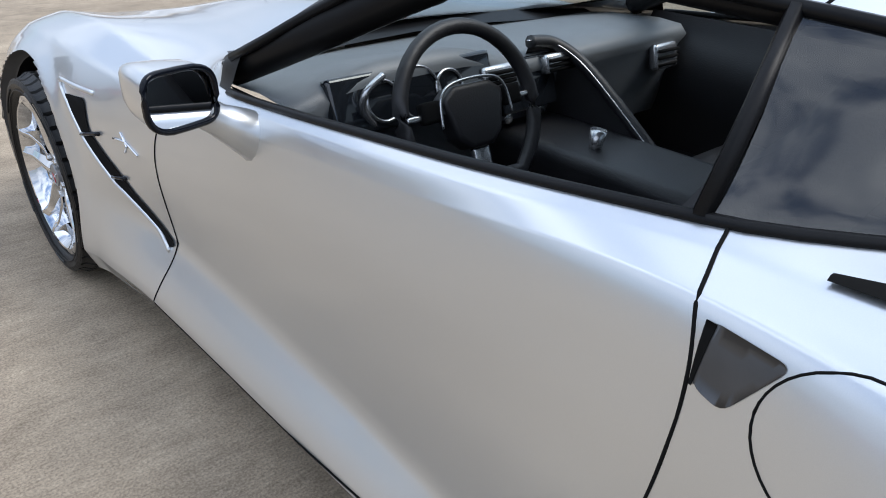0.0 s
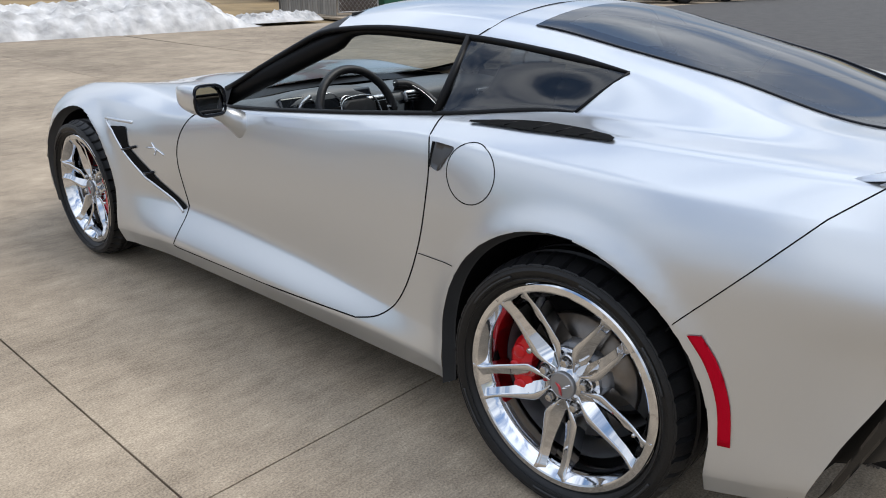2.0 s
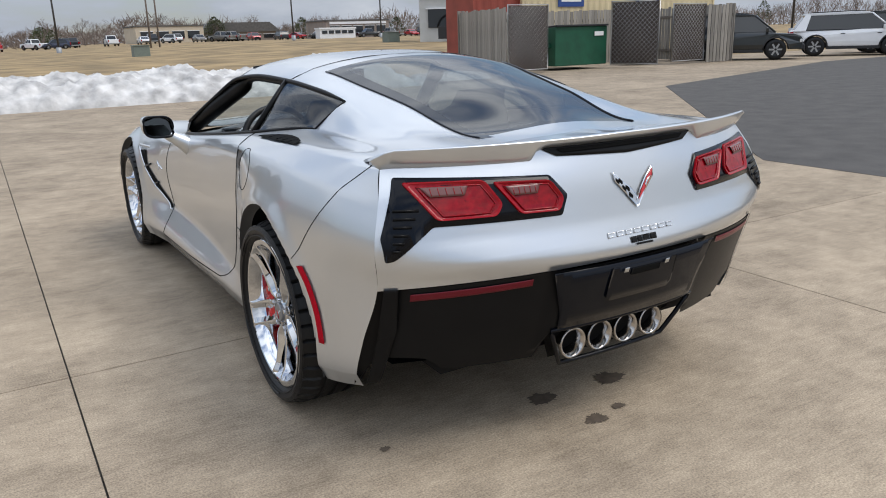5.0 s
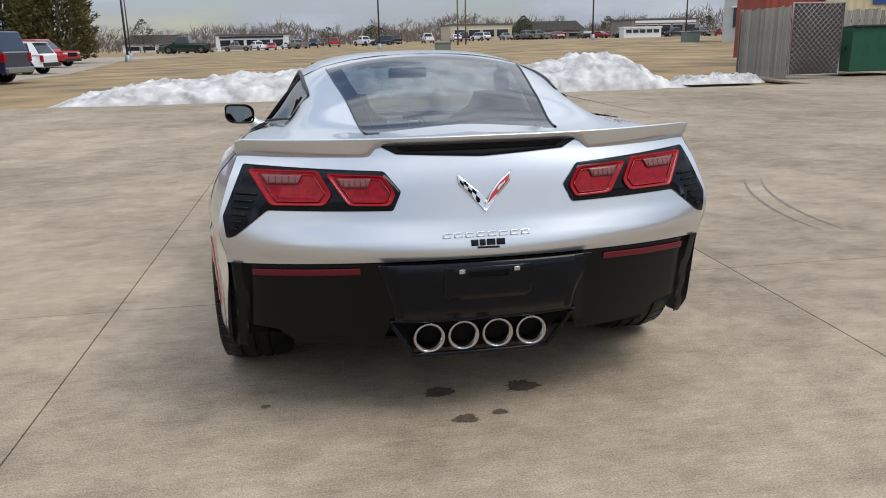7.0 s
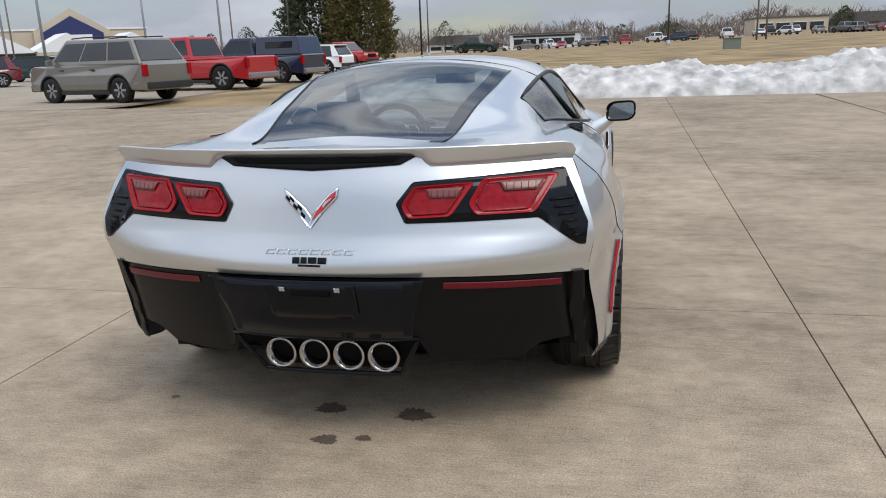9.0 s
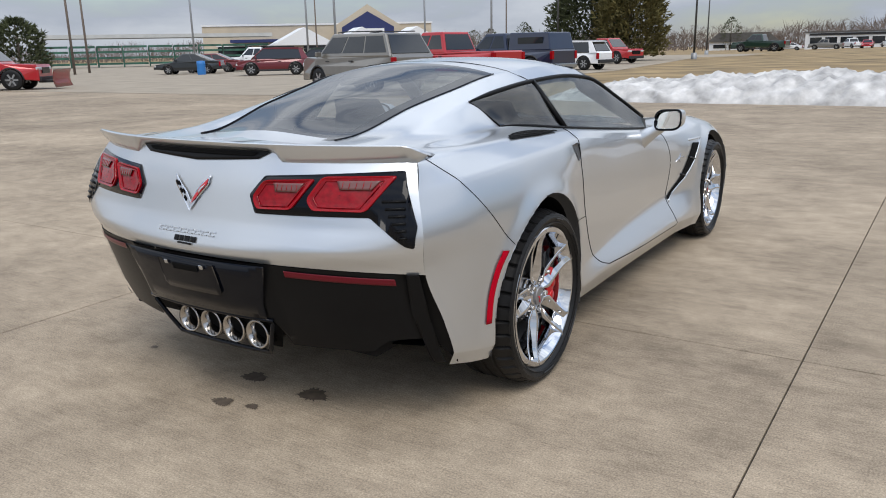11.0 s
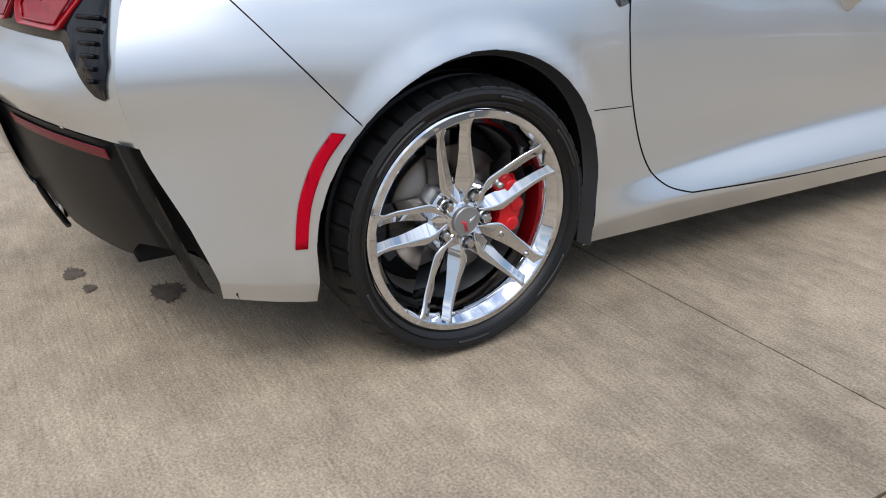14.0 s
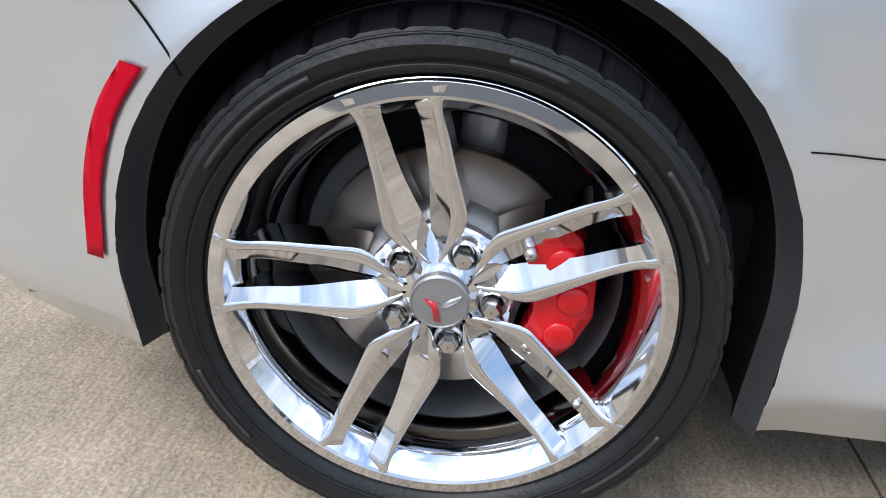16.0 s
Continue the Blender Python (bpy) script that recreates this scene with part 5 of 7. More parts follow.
# ---- ground ----
def ground_mat(name, gain):
    m = bpy.data.materials.new(name)
    m.use_nodes = True
    nodes, links = m.node_tree.nodes, m.node_tree.links
    bs = nodes["Principled BSDF"]
    tc = nodes.new("ShaderNodeNewGeometry")
    def noise_node(scale, detail, stretch=(1, 1, 1), rough=0.6):
        mp = nodes.new("ShaderNodeMapping")
        mp.inputs["Scale"].default_value = stretch
        n = nodes.new("ShaderNodeTexNoise")
        n.inputs["Scale"].default_value, n.inputs["Detail"].default_value, n.inputs["Roughness"].default_value = scale, detail, rough
        links.new(tc.outputs["Position"], mp.inputs["Vector"])
        links.new(mp.outputs["Vector"], n.inputs["Vector"])
        return n
    fine, broom = noise_node(150, 4), noise_node(95, 5, (0.05, 1.0, 1.0), 0.75)
    total = None
    for n, share in ((noise_node(0.30, 4), 0.26), (noise_node(1.5, 9, rough=0.70), 0.27), (noise_node(7.0, 10, (0.65, 1.0, 1.0), 0.80), 0.31), (broom, 0.16)):
        add = nodes.new("ShaderNodeMath")
        add.operation, add.inputs[1].default_value, add.inputs[2].default_value = "MULTIPLY_ADD", share, 0.0
        links.new(n.outputs["Fac"], add.inputs[0])
        if total:
            links.new(total, add.inputs[2])
        total = add.outputs["Value"]
    ramp = nodes.new("ShaderNodeValToRGB")
    e = ramp.color_ramp.elements
    e[0].position, e[0].color = 0.41, (0.190 * gain, 0.150 * gain, 0.108 * gain, 1)
    e[1].position, e[1].color = 0.59, (0.455 * gain, 0.370 * gain, 0.270 * gain, 1)
    links.new(total, ramp.inputs["Fac"])
    oi = nodes.new("ShaderNodeObjectInfo")
    r2 = nodes.new("ShaderNodeMapRange")
    r2.inputs["To Min"].default_value, r2.inputs["To Max"].default_value = 0.94, 1.05
    links.new(oi.outputs["Random"], r2.inputs["Value"])
    speck = nodes.new("ShaderNodeMapRange")
    speck.inputs["From Min"].default_value, speck.inputs["From Max"].default_value = 0.3, 0.7
    speck.inputs["To Min"].default_value, speck.inputs["To Max"].default_value = 0.62, 1.32
    links.new(fine.outputs["Fac"], speck.inputs["Value"])
    mm = nodes.new("ShaderNodeMath"); mm.operation = "MULTIPLY"
    links.new(r2.outputs["Result"], mm.inputs[0])
    links.new(speck.outputs["Result"], mm.inputs[1])
    mx = nodes.new("ShaderNodeMix")
    mx.data_type, mx.blend_type = "RGBA", "MULTIPLY"
    mx.inputs["Factor"].default_value = 1.0
    links.new(ramp.outputs["Color"], mx.inputs["A"])
    links.new(mm.outputs["Value"], mx.inputs["B"])
    links.new(mx.outputs["Result"], bs.inputs["Base Color"])
    bs.inputs["Roughness"].default_value, bs.inputs["Specular IOR Level"].default_value = 0.85, 0.2
    bp = nodes.new("ShaderNodeBump")
    bp.inputs["Strength"].default_value, bp.inputs["Distance"].default_value = 0.38, 0.007
    grit = noise_node(210, 6, rough=0.7)
    relief = nodes.new("ShaderNodeMath")
    relief.operation, relief.inputs[1].default_value = "MULTIPLY_ADD", 0.9
    links.new(grit.outputs["Fac"], relief.inputs[0])
    links.new(broom.outputs["Fac"], relief.inputs[2])
    links.new(relief.outputs["Value"], bp.inputs["Height"])
    links.new(bp.outputs["Normal"], bs.inputs["Normal"])
    return m


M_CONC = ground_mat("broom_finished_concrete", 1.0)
# the same concrete at lower gain, for slab rows further along y and the apron
M_CONC_MID = ground_mat("slightly_worn_concrete", 0.94)
M_CONC_DARK = ground_mat("traffic_worn_concrete", 0.88)
M_JOINT = mat("dark_joint_filler", (0.075, 0.066, 0.055), 0.95, vary=0.4, scale=12)
M_ASPHALT = mat("dark_asphalt", (0.060, 0.055, 0.050), 0.9, vary=0.25, scale=3, bump=0.3, bump_scale=120)
M_GRASS = mat("dormant_grass", (0.235, 0.165, 0.078), 0.95, vary=0.5, scale=0.35, bump=0.6, bump_scale=30, detail=10)
M_SNOW = mat("dirty_snow", (0.47, 0.46, 0.445), 0.9, vary=0.42, scale=2.6, bump=1.0, bump_scale=12, detail=11)
M_STAIN = mat("oil_stain", (0.095, 0.072, 0.052), 0.75, vary=0.3, scale=30)


def hill(x, y):
    """Lawn and lots beyond the concrete: rises gently away and to the right."""
    far = max(0.0, y - 16.5)
    rise = 0.001 * far * max(0.0, min(1.0, (x + 22) / 10.0)) + 0.015 * min(far, 70) * max(0.0, min(1.0, (x + 12) / 45.0))
    dip = -0.10 * math.exp(-((y - 17.5) / 2.0) ** 2)
    return rise + dip - 0.03


def ground():
    ys = [-400, -120, -60, -30, 0, 10, 14, 15.4, 15.8, 16.4, 17.2, 18.5, 20, 24, 30, 38, 50, 65, 85, 110, 150, 220, 400, 900]
    xs = [-900, -400, -200, -110, -70, -45, -30, -22, -16, -12, -9, -6, -3, 0, 3, 6, 9, 12, 16, 20, 26, 34, 45, 60, 90, 140, 220, 400, 900]
    rows = [[(x, y, -0.065 if y < 15.5 or (x > 13 and y < 23) else hill(x, y)) for x in xs] for y in ys]
    tagged(part("ground", grid_bm(rows), [M_GRASS], None), "tan dormant lawn reaching to the horizon", "ground", kind="structure")
    base = part("pavement", grid_bm([[(x, y, -0.012) for x in (-60, 60)] for y in (-60, 15.45)]), M_JOINT)
    tagged(base, "weathered concrete lot in cast slabs with dark joints", "pavement", kind="structure")
    def joint(i, y):
        return 1.735 + 3.29 * i + (0.026 if i == 0 else 0.006 if i == -1 else 0.012) * y
    ys = [0.667 + 4.6 * i for i in range(-5, 3)] + [15.45]
    for i in range(-14, 1):
        for y0, y1 in zip(ys, ys[1:]):
            y0, y1 = y0 + 0.003, y1 - 0.003
            bm = bmesh.new()
            prism(bm, [(joint(i, y0) + 0.0034, y0), (joint(i + 1, y0) - 0.0034, y0), (joint(i + 1, y1) - 0.0034, y1), (joint(i, y1) + 0.0034, y1)], "z", -0.06, 0.0)
            part("slab", bm, M_CONC if y0 < 5 else M_CONC_MID if y0 < 9 else M_CONC_DARK, base, smooth=False)
    # darker asphalt lane to the right, and the strip of concrete behind it
    bm = bmesh.new()
    prism(bm, [(4.80, -40), (60, -40), (60, 15.4), (24, 13.8), (12, 10.0), (4.90, 2.2)], "z", -0.05, 0.003)
    tagged(part("road", bm, M_ASPHALT, None, smooth=False), "dark grey asphalt drive beside the concrete", "road", kind="structure")
    bm = bmesh.new()
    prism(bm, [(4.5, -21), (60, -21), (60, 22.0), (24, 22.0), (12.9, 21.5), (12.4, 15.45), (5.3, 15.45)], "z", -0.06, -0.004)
    part("apron", bm, M_CONC_DARK, base, smooth=False)
    rng = random.Random(4)
    for cx, cy, r in ((-0.109, -0.564, 0.055), (0.206, -0.574, 0.062), (-0.052, -0.786, 0.04), (0.075, -0.76, 0.026), (-0.02, -2.35, 0.05), (-0.75, -0.55, 0.018), (1.15, -1.62, 0.05)):
        bm = bmesh.new()
        pts = []
        n = 64
        for i in range(n):
            a = 2 * math.pi * i / n
            q = r * (0.80 + 0.08 * math.sin(3 * a + cx * 40) + 0.38 * rng.random() ** 3)
            pts.append(bm.verts.new((cx + q * 1.15 * math.cos(a), cy + q * 0.8 * math.sin(a), 0.0025)))
        bm.faces.new(pts)
        tagged(part("oil_stain", bm, M_STAIN, None, smooth=False), "dark dried oil spot on the concrete", "stain", group="oil spots behind the car", kind="structure")


ground()


def tyre_marks():
    """Faint rubber arcs left on the slabs beside the car."""
    m = mat("faint_rubber_mark", (0.185, 0.150, 0.112), 0.85, vary=0.35, scale=14)
    for dx in (0.0, 0.16):
        rows = []
        for i in range(25):
            t = i / 24
            x, y = 2.78 + dx + 0.55 * (1 - t) ** 2, 3.2 - 1.9 * t
            w = 0.022 * math.sin(math.pi * min(1.0, 0.08 + t * 0.9)) * (0.7 + 0.3 * math.sin(i * 2.7))
            rows.append([(x - w, y, 0.0022), (x + w, y, 0.0022)])
        tagged(part("tyre_mark", grid_bm(rows), m, None, smooth=False), "faint dark tyre mark curving over the concrete", "tyre mark", group="tyre marks", kind="structure")


tyre_marks()


def snow_bank(name, x0, x1, yc, depth, height, seed):
    rows = []
    nx, ny = 260, 44
    for i in range(nx + 1):
        x = lerp(x0, x1, i / nx)
        e = min(1.0, 3.2 * math.sin(math.pi * i / nx)) ** 0.7 if 0 < i < nx else 0
        hump = height(x)
        row = []
        for j in range(ny + 1):
            v = j / ny
            y = yc + depth * (v - 0.5) * (0.55 + 0.45 * e)
            up = math.sin(math.pi * v) ** 0.65 * e * hump
            nz = noise.fractal(Vector((x * 0.9 + seed, y * 0.9, 3.3)), 1.0, 2.1, 6)
            up *= 1 + 0.28 * nz
            up += 0.09 * noise.fractal(Vector((x * 5 + seed, y * 5, 1.3)), 0.9, 2.1, 4) * min(1, up * 6)
            row.append((x, y, max(up, 0) - 0.02))
        rows.append(row)
    tagged(part(name, grid_bm(rows), M_SNOW), "ploughed bank of dirty white snow along the concrete's edge", "snow", kind="stuff")


snow_bank("snow_bank", -6.6, 9.2, 16.7, 3.0, lambda x: pchip([-6.6, -4, -1, 1.5, 5, 6.9, 7.8, 9.2], [0.30, 0.48, 0.60, 0.66, 0.62, 0.88, 0.74, 0.22], x), 2.0)
snow_bank("snow_bank", 9.4, 12.0, 17.3, 1.3, lambda x: 0.2, 9.0)


# ---- parked vehicles ----
M_VGLASS = mat("dark_car_glass", (0.02, 0.023, 0.026), 0.06, coat=0.3)
M_VTRIM = mat("dark_bumper_plastic", (0.016, 0.016, 0.018), 0.55, vary=0.1)
M_HEAD = mat("headlamp_glass", (0.62, 0.64, 0.66), 0.12, 0.3, coat=1.0)
M_ALLOY = mat("alloy_wheel", (0.42, 0.43, 0.44), 0.3, 0.9)
PAINTS = {}


def paint(name, color, metal=0.2):
    if name not in PAINTS:
        PAINTS[name] = mat(name, color, 0.28, metal, 0.8, vary=0.04, scale=3)
    return PAINTS[name]


def arch_outline(pts, wheels, r):
    """Bottom edge from rear to front with round wheel cut-outs."""
    out = []
    z0 = 0.30
    y0, y1 = pts
    out.append((y0, z0 + 0.06))
    for wy in wheels:
        for i in range(9):
            a = math.pi - math.pi * i / 8
            out.append((wy + (r + 0.06) * math.cos(a), max(z0, r + (r + 0.05) * math.sin(a))))
    out.append((y1, z0 + 0.08))
    return out


def vehicle(kind, color, label, x, y, heading, lamps="front", scale=1.0, z=0.0, cap=False):
    """A parked car, sport utility or pickup, its nose along heading (degrees from +y towards -x)."""
    P = paint(*color)
    spec = {"suv": (4.60, 0.93, 1.68, 0.38, -1.38, 1.38), "bigsuv": (5.05, 0.99, 1.90, 0.39, -1.48, 1.50), "truck": (5.90, 1.00, 1.92, 0.44, -1.85, 1.85), "sedan": (4.75, 0.91, 1.46, 0.33, -1.38, 1.40)}[kind]
    L, W, H, wr, ya, yb = spec
    name = {"suv": "parked_suv", "bigsuv": "parked_suv", "truck": "pickup_truck", "sedan": "parked_sedan"}[kind]
    car = thing(name, label, "truck" if kind == "truck" else "car", pose(x, y, z, 0, 0, heading) @ Matrix.Scale(scale, 4), group="vehicles in the lots")
    h = L / 2
    belt = H * (0.60 if kind != "sedan" else 0.63)
    hood = belt - (0.05 if kind in ("truck", "bigsuv") else 0.12)
    low = arch_outline((-h, h), (ya, yb), wr)
    if kind == "truck":
        top = [(h, hood - 0.22), (h - 0.08, hood - 0.03), (h - 1.35, hood + 0.03), (h - 1.45, belt), (-0.55, belt), (-0.57, belt + 0.02), (-h + 0.05, belt + 0.02), (-h, belt - 0.03)]
    elif kind == "sedan":
        top = [(h, 0.62), (h - 0.10, 0.72), (h - 1.25, hood + 0.06), (h - 1.35, belt), (-h + 0.75, belt + 0.04), (-h + 0.08, belt + 0.02), (-h, belt - 0.18)]
    else:
        top = [(h, 0.62), (h - 0.01, hood - 0.12), (h - 0.07, hood - 0.03), (h - 0.30, hood + 0.05), (h - 0.95, belt - 0.02), (h - 1.10, belt + 0.02), (-h + 0.10, belt + 0.05), (-h + 0.01, belt - 0.05), (-h, 0.70)]
    bm = bmesh.new()
    prism(bm, low + top, "x", -W, W)
    for v in bm.verts:
        t = (v.co.z - 0.3) / (belt - 0.3)
        v.co.x *= 1 - 0.05 * max(0, t - 0.55) - 0.06 * max(0, 0.3 - t) - 0.10 * max(0, (abs(v.co.y) - h + 0.5) / 0.5)
    es = [e for e in bm.edges if abs(e.verts[0].co.x - e.verts[1].co.x) < 0.15]
    bmesh.ops.bevel(bm, geom=es, offset=0.045, segments=2, affect="EDGES", profile=0.6)
    part("body", bm, P, car, smooth=False)
    # greenhouse
    if kind == "truck":
        cab = [(h - 1.50, belt - 0.02), (h - 2.25, H), (-0.35, H), (-0.62, belt - 0.02)]
    elif kind == "sedan":
        cab = [(h - 1.30, belt - 0.02), (h - 2.05, H), (-0.60, H), (-h + 0.55, belt - 0.02)]
    else:
        cab = [(h - 0.98, belt - 0.02), (h - 1.75, H), (-h + 0.55, H - 0.04), (-h + 0.12, belt - 0.02)]
    bm = bmesh.new()
    prism(bm, cab, "x", -W * 0.95, W * 0.95)
    for v in bm.verts:
        v.co.x *= 1 - 0.20 * (v.co.z - belt) / (H - belt)
    bmesh.ops.bevel(bm, geom=bm.edges[:], offset=0.05, segments=2, affect="EDGES", profile=0.6)
    part("cabin", bm, M_VGLASS if kind == "suv" else P, car, smooth=False)
    if kind == "suv":
        bm = bmesh.new()
        prism(bm, [(cab[1][0] + 0.10, H - 0.07), (cab[1][0] - 0.05, H + 0.005), (-0.2, H + 0.03), (cab[2][0], H - 0.01), (cab[2][0] - 0.22, H - 0.07), (cab[2][0], H - 0.10)], "x", -W * 0.80, W * 0.80, 0.02)
        part("roof", bm, P, car, smooth=False)
        for sd in (-1, 1):
            bm = bmesh.new()
            prism(bm, [(cab[3][0] - 0.02, belt - 0.02), (cab[2][0] - 0.05, H - 0.06), (cab[2][0] + 0.16, H - 0.06), (cab[3][0] + 0.42, belt - 0.02)], "x", -0.03, 0.03)
            for v in bm.verts:
                v.co.x += sd * W * 0.95 * (1 - 0.20 * (v.co.z - belt) / (H - belt))
            part("rear_pillar", bm, P, car, smooth=False)
            part("front_pillar", tube_bm([(sd * W * 0.93, cab[0][0] + 0.02, belt), (sd * W * 0.775, cab[1][0] + 0.03, H - 0.03)], 0.035, 6), P, car)
    # side glass, split by pillars, and front and rear glass
    panes = {"suv": 0, "bigsuv": 3}.get(kind, 2)
    for sd in (-1, 1):
        for i in range(panes):
            bm = bmesh.new()
            pts = []
            for t, u in ((0.16, i), (0.16, i + 1), (0.84, i + 1), (0.84, i)):
                r0, f0 = lerp(cab[3][0], cab[2][0], t) + 0.10, lerp(cab[0][0], cab[1][0], t) - 0.10
                inset = 0.035 if u == i else -0.035
                yy = lerp(r0, f0, u / panes) + inset
                zz = lerp(belt, H, t)
                pts.append((sd * (W * 0.95 * (1 - 0.20 * t) + 0.008), yy, zz))
            f = bm.faces.new([bm.verts.new(p) for p in pts])
            ex = bmesh.ops.extrude_face_region(bm, geom=[f])
            for v in ex["geom"]:
                if isinstance(v, bmesh.types.BMVert):
                    v.co.x -= sd * 0.03
            bmesh.ops.recalc_face_normals(bm, faces=bm.faces[:])
            part("side_window", bm, M_VGLASS, car, smooth=False)
    for a, b, sgn in ((cab[0], cab[1], 1), (cab[3], cab[2], -1)):
        bm = bmesh.new()
        pts = []
        for t, sx in ((0.12, -1), (0.12, 1), (0.88, 1), (0.88, -1)):
            pts.append((sx * (W * 0.95 * (1 - 0.20 * t) - 0.10), lerp(a[0], b[0], t) + sgn * 0.012, lerp(belt, H, t)))
        f = bm.faces.new([bm.verts.new(p) for p in pts])
        ex = bmesh.ops.extrude_face_region(bm, geom=[f])
        for v in ex["geom"]:
            if isinstance(v, bmesh.types.BMVert):
                v.co.y -= sgn * 0.04
        bmesh.ops.recalc_face_normals(bm, faces=bm.faces[:])
        part("windshield" if sgn > 0 else "rear_window", bm, M_VGLASS, car, smooth=False)
    # wheels
    for wy in (ya, yb):
        for sd in (-1, 1):
            wx = sd * (W - 0.13)
            w = part("wheel", lathe_bm([(wr * 0.62, -0.10), (wr * 0.95, -0.115), (wr, -0.09), (wr, 0.09), (wr * 0.95, 0.115), (wr * 0.62, 0.10)], 24, "x"), M_TYRE, car, m=Matrix.Translation((wx, wy, wr)))
            rim = lathe_bm([(wr * 0.64, 0.10 * sd), (wr * 0.60, 0.07 * sd), (wr * 0.20, 0.085 * sd), (0.01, 0.095 * sd)], 20, "x")
            part("rim", rim, M_VTRIM, w)
            sp = bmesh.new()
            for k in range(6):
                a = math.pi * k / 3
                add_box(sp, (sd * 0.09, 0.36 * wr * math.cos(a), 0.36 * wr * math.sin(a)), (0.03, wr * 0.50, wr * 0.16), Matrix.Rotation(a, 4, "X"))
            part("rim_spokes", sp, M_ALLOY, w, smooth=False)
            part("arch_cladding", tube_bm([(sd * (W * 0.985), wy + (wr + 0.075) * math.cos(a), wr + (wr + 0.065) * math.sin(a)) for a in (math.pi * k / 12 for k in range(13))], 0.035, 5), M_VTRIM, car)
    # bumpers, lamps, grille, mirrors, handles
    part("front_bumper", box((0, h - 0.02, 0.46), (W * 1.7, 0.22, 0.20), None, 0.04), M_VTRIM if kind != "sedan" else P, car, smooth=False)
    part("rear_bumper", box((0, -h - 0.01, 0.50), (W * 1.75, 0.20, 0.20), None, 0.04), M_ALLOY if kind == "truck" else M_VTRIM, car, smooth=False)
    part("grille", box((0, h + 0.005, hood - 0.28), (W * 0.95, 0.06, 0.26), None, 0.02), M_BLACK, car, smooth=False)
    for sd in (-1, 1):
        part("headlight", box((sd * W * 0.72, h - 0.06, hood - 0.20), (0.36, 0.16, 0.13), Matrix.Rotation(-sd * 0.25, 4, "Z"), 0.03), M_HEAD, car, smooth=False)
        part("tail_lamp", box((sd * W * 0.88, -h + 0.03, belt - 0.20), (0.16, 0.12, 0.34), None, 0.02), M_LENS_LIT, car, smooth=False)
        part("side_mirror", box((sd * (W + 0.10), lerp(cab[0][0], cab[1][0], 0.3) - 0.05, belt + 0.10), (0.20, 0.10, 0.16), None, 0.03), M_VTRIM if kind == "truck" else P, car, smooth=False)
        part("sill", box((sd * (W - 0.06), 0, 0.33), (0.10, (yb - ya) - 2.2 * wr, 0.12), None, 0.02), M_VTRIM, car, smooth=False)
        for k in range(2):
            part("door_handle", box((sd * (W * 0.985), lerp(0.9, -0.4, k), belt - 0.14), (0.05, 0.16, 0.03)), M_VTRIM, car, smooth=False)
    if kind == "truck" and not cap:
        part("bed_floor", box((0, -h + 1.15, belt - 0.03), (W * 1.6, 2.0, 0.12)), M_VTRIM, car, smooth=False)
    if cap:
        bm = bmesh.new()
        prism(bm, [(-0.66, belt), (-0.66, H), (-h + 0.25, H - 0.02), (-h + 0.08, belt)], "x", -W * 0.93, W * 0.93)
        for v in bm.verts:
            v.co.x *= 1 - 0.12 * (v.co.z - belt) / (H - belt)
        bmesh.ops.bevel(bm, geom=bm.edges[:], offset=0.05, segments=2, affect="EDGES", profile=0.6)
        part("bed_cap", bm, P, car, "matching bed cap", smooth=False)
        for sd in (-1, 1):
            part("cap_window", box((sd * W * 0.89, -h + 1.15, lerp(belt, H, 0.55)), (0.03, 1.3, 0.26)), M_VGLASS, car, smooth=False)
    if kind in ("suv", "bigsuv"):
        for sd in (-1, 1):
            part("roof_rail", tube_bm([(sd * W * 0.70, cab[1][0] - 0.2, H + 0.03), (sd * W * 0.72, 0, H + 0.05), (sd * W * 0.70, cab[2][0] + 0.2, H + 0.02)], 0.02, 5), M_VTRIM, car)
    return car


RED, NAVY, TAN, WHITE = ("red_vehicle_paint", (0.42, 0.012, 0.018)), ("navy_vehicle_paint", (0.012, 0.02, 0.05)), ("pewter_vehicle_paint", (0.22, 0.205, 0.18), 0.6), ("white_vehicle_paint", (0.74, 0.75, 0.76), 0.0)
DARK, GREEN, MAROON = ("black_vehicle_paint", (0.012, 0.016, 0.018)), ("dark_green_vehicle_paint", (0.012, 0.035, 0.022)), ("maroon_vehicle_paint", (0.13, 0.008, 0.015))
vehicle("bigsuv", TAN, "pewter grey sport utility wagon parked by the lawn's tip", -14.5, 18.9, 76)
vehicle("truck", RED, "bright red crew cab pickup parked on the lot", -15.0, 25.2, 80, scale=1.05)
vehicle("truck", NAVY, "dark navy pickup with a matching bed cap", -14.9, 30.4, 80, cap=True, scale=1.04)
vehicle("truck", RED, "red pickup facing the lane by the evergreen trees", -20.0, 57.0, 250, z=0.05)
vehicle("suv", WHITE, "white car half hidden behind the navy pickup", -16.4, 41.5, 80, z=0.0)
vehicle("truck", GREEN, "dark green pickup far off on the lane", -14.8, 92, 82, z=0.45)
vehicle("truck", WHITE, "white pickup with a dark grille on the concrete lot", -24.6, 6.2, 288)
vehicle("truck", RED, "red pickup carrying a red snow plough", -33.3, 15.4, 311)
vehicle("sedan", DARK, "dark grey sedan in the far row", -44.5, 36.6, 125)
vehicle("sedan", MAROON, "dark red sedan in the far row", -46.5, 40.4, 125)
vehicle("truck", WHITE, "white pickup in the far row", -47.5, 46.5, 130)
vehicle("suv", MAROON, "maroon sport utility in the far row", -33.5, 34.0, 130)
vehicle("suv", GREEN, "dark green sport utility in the far row", -38.5, 44.5, 100)
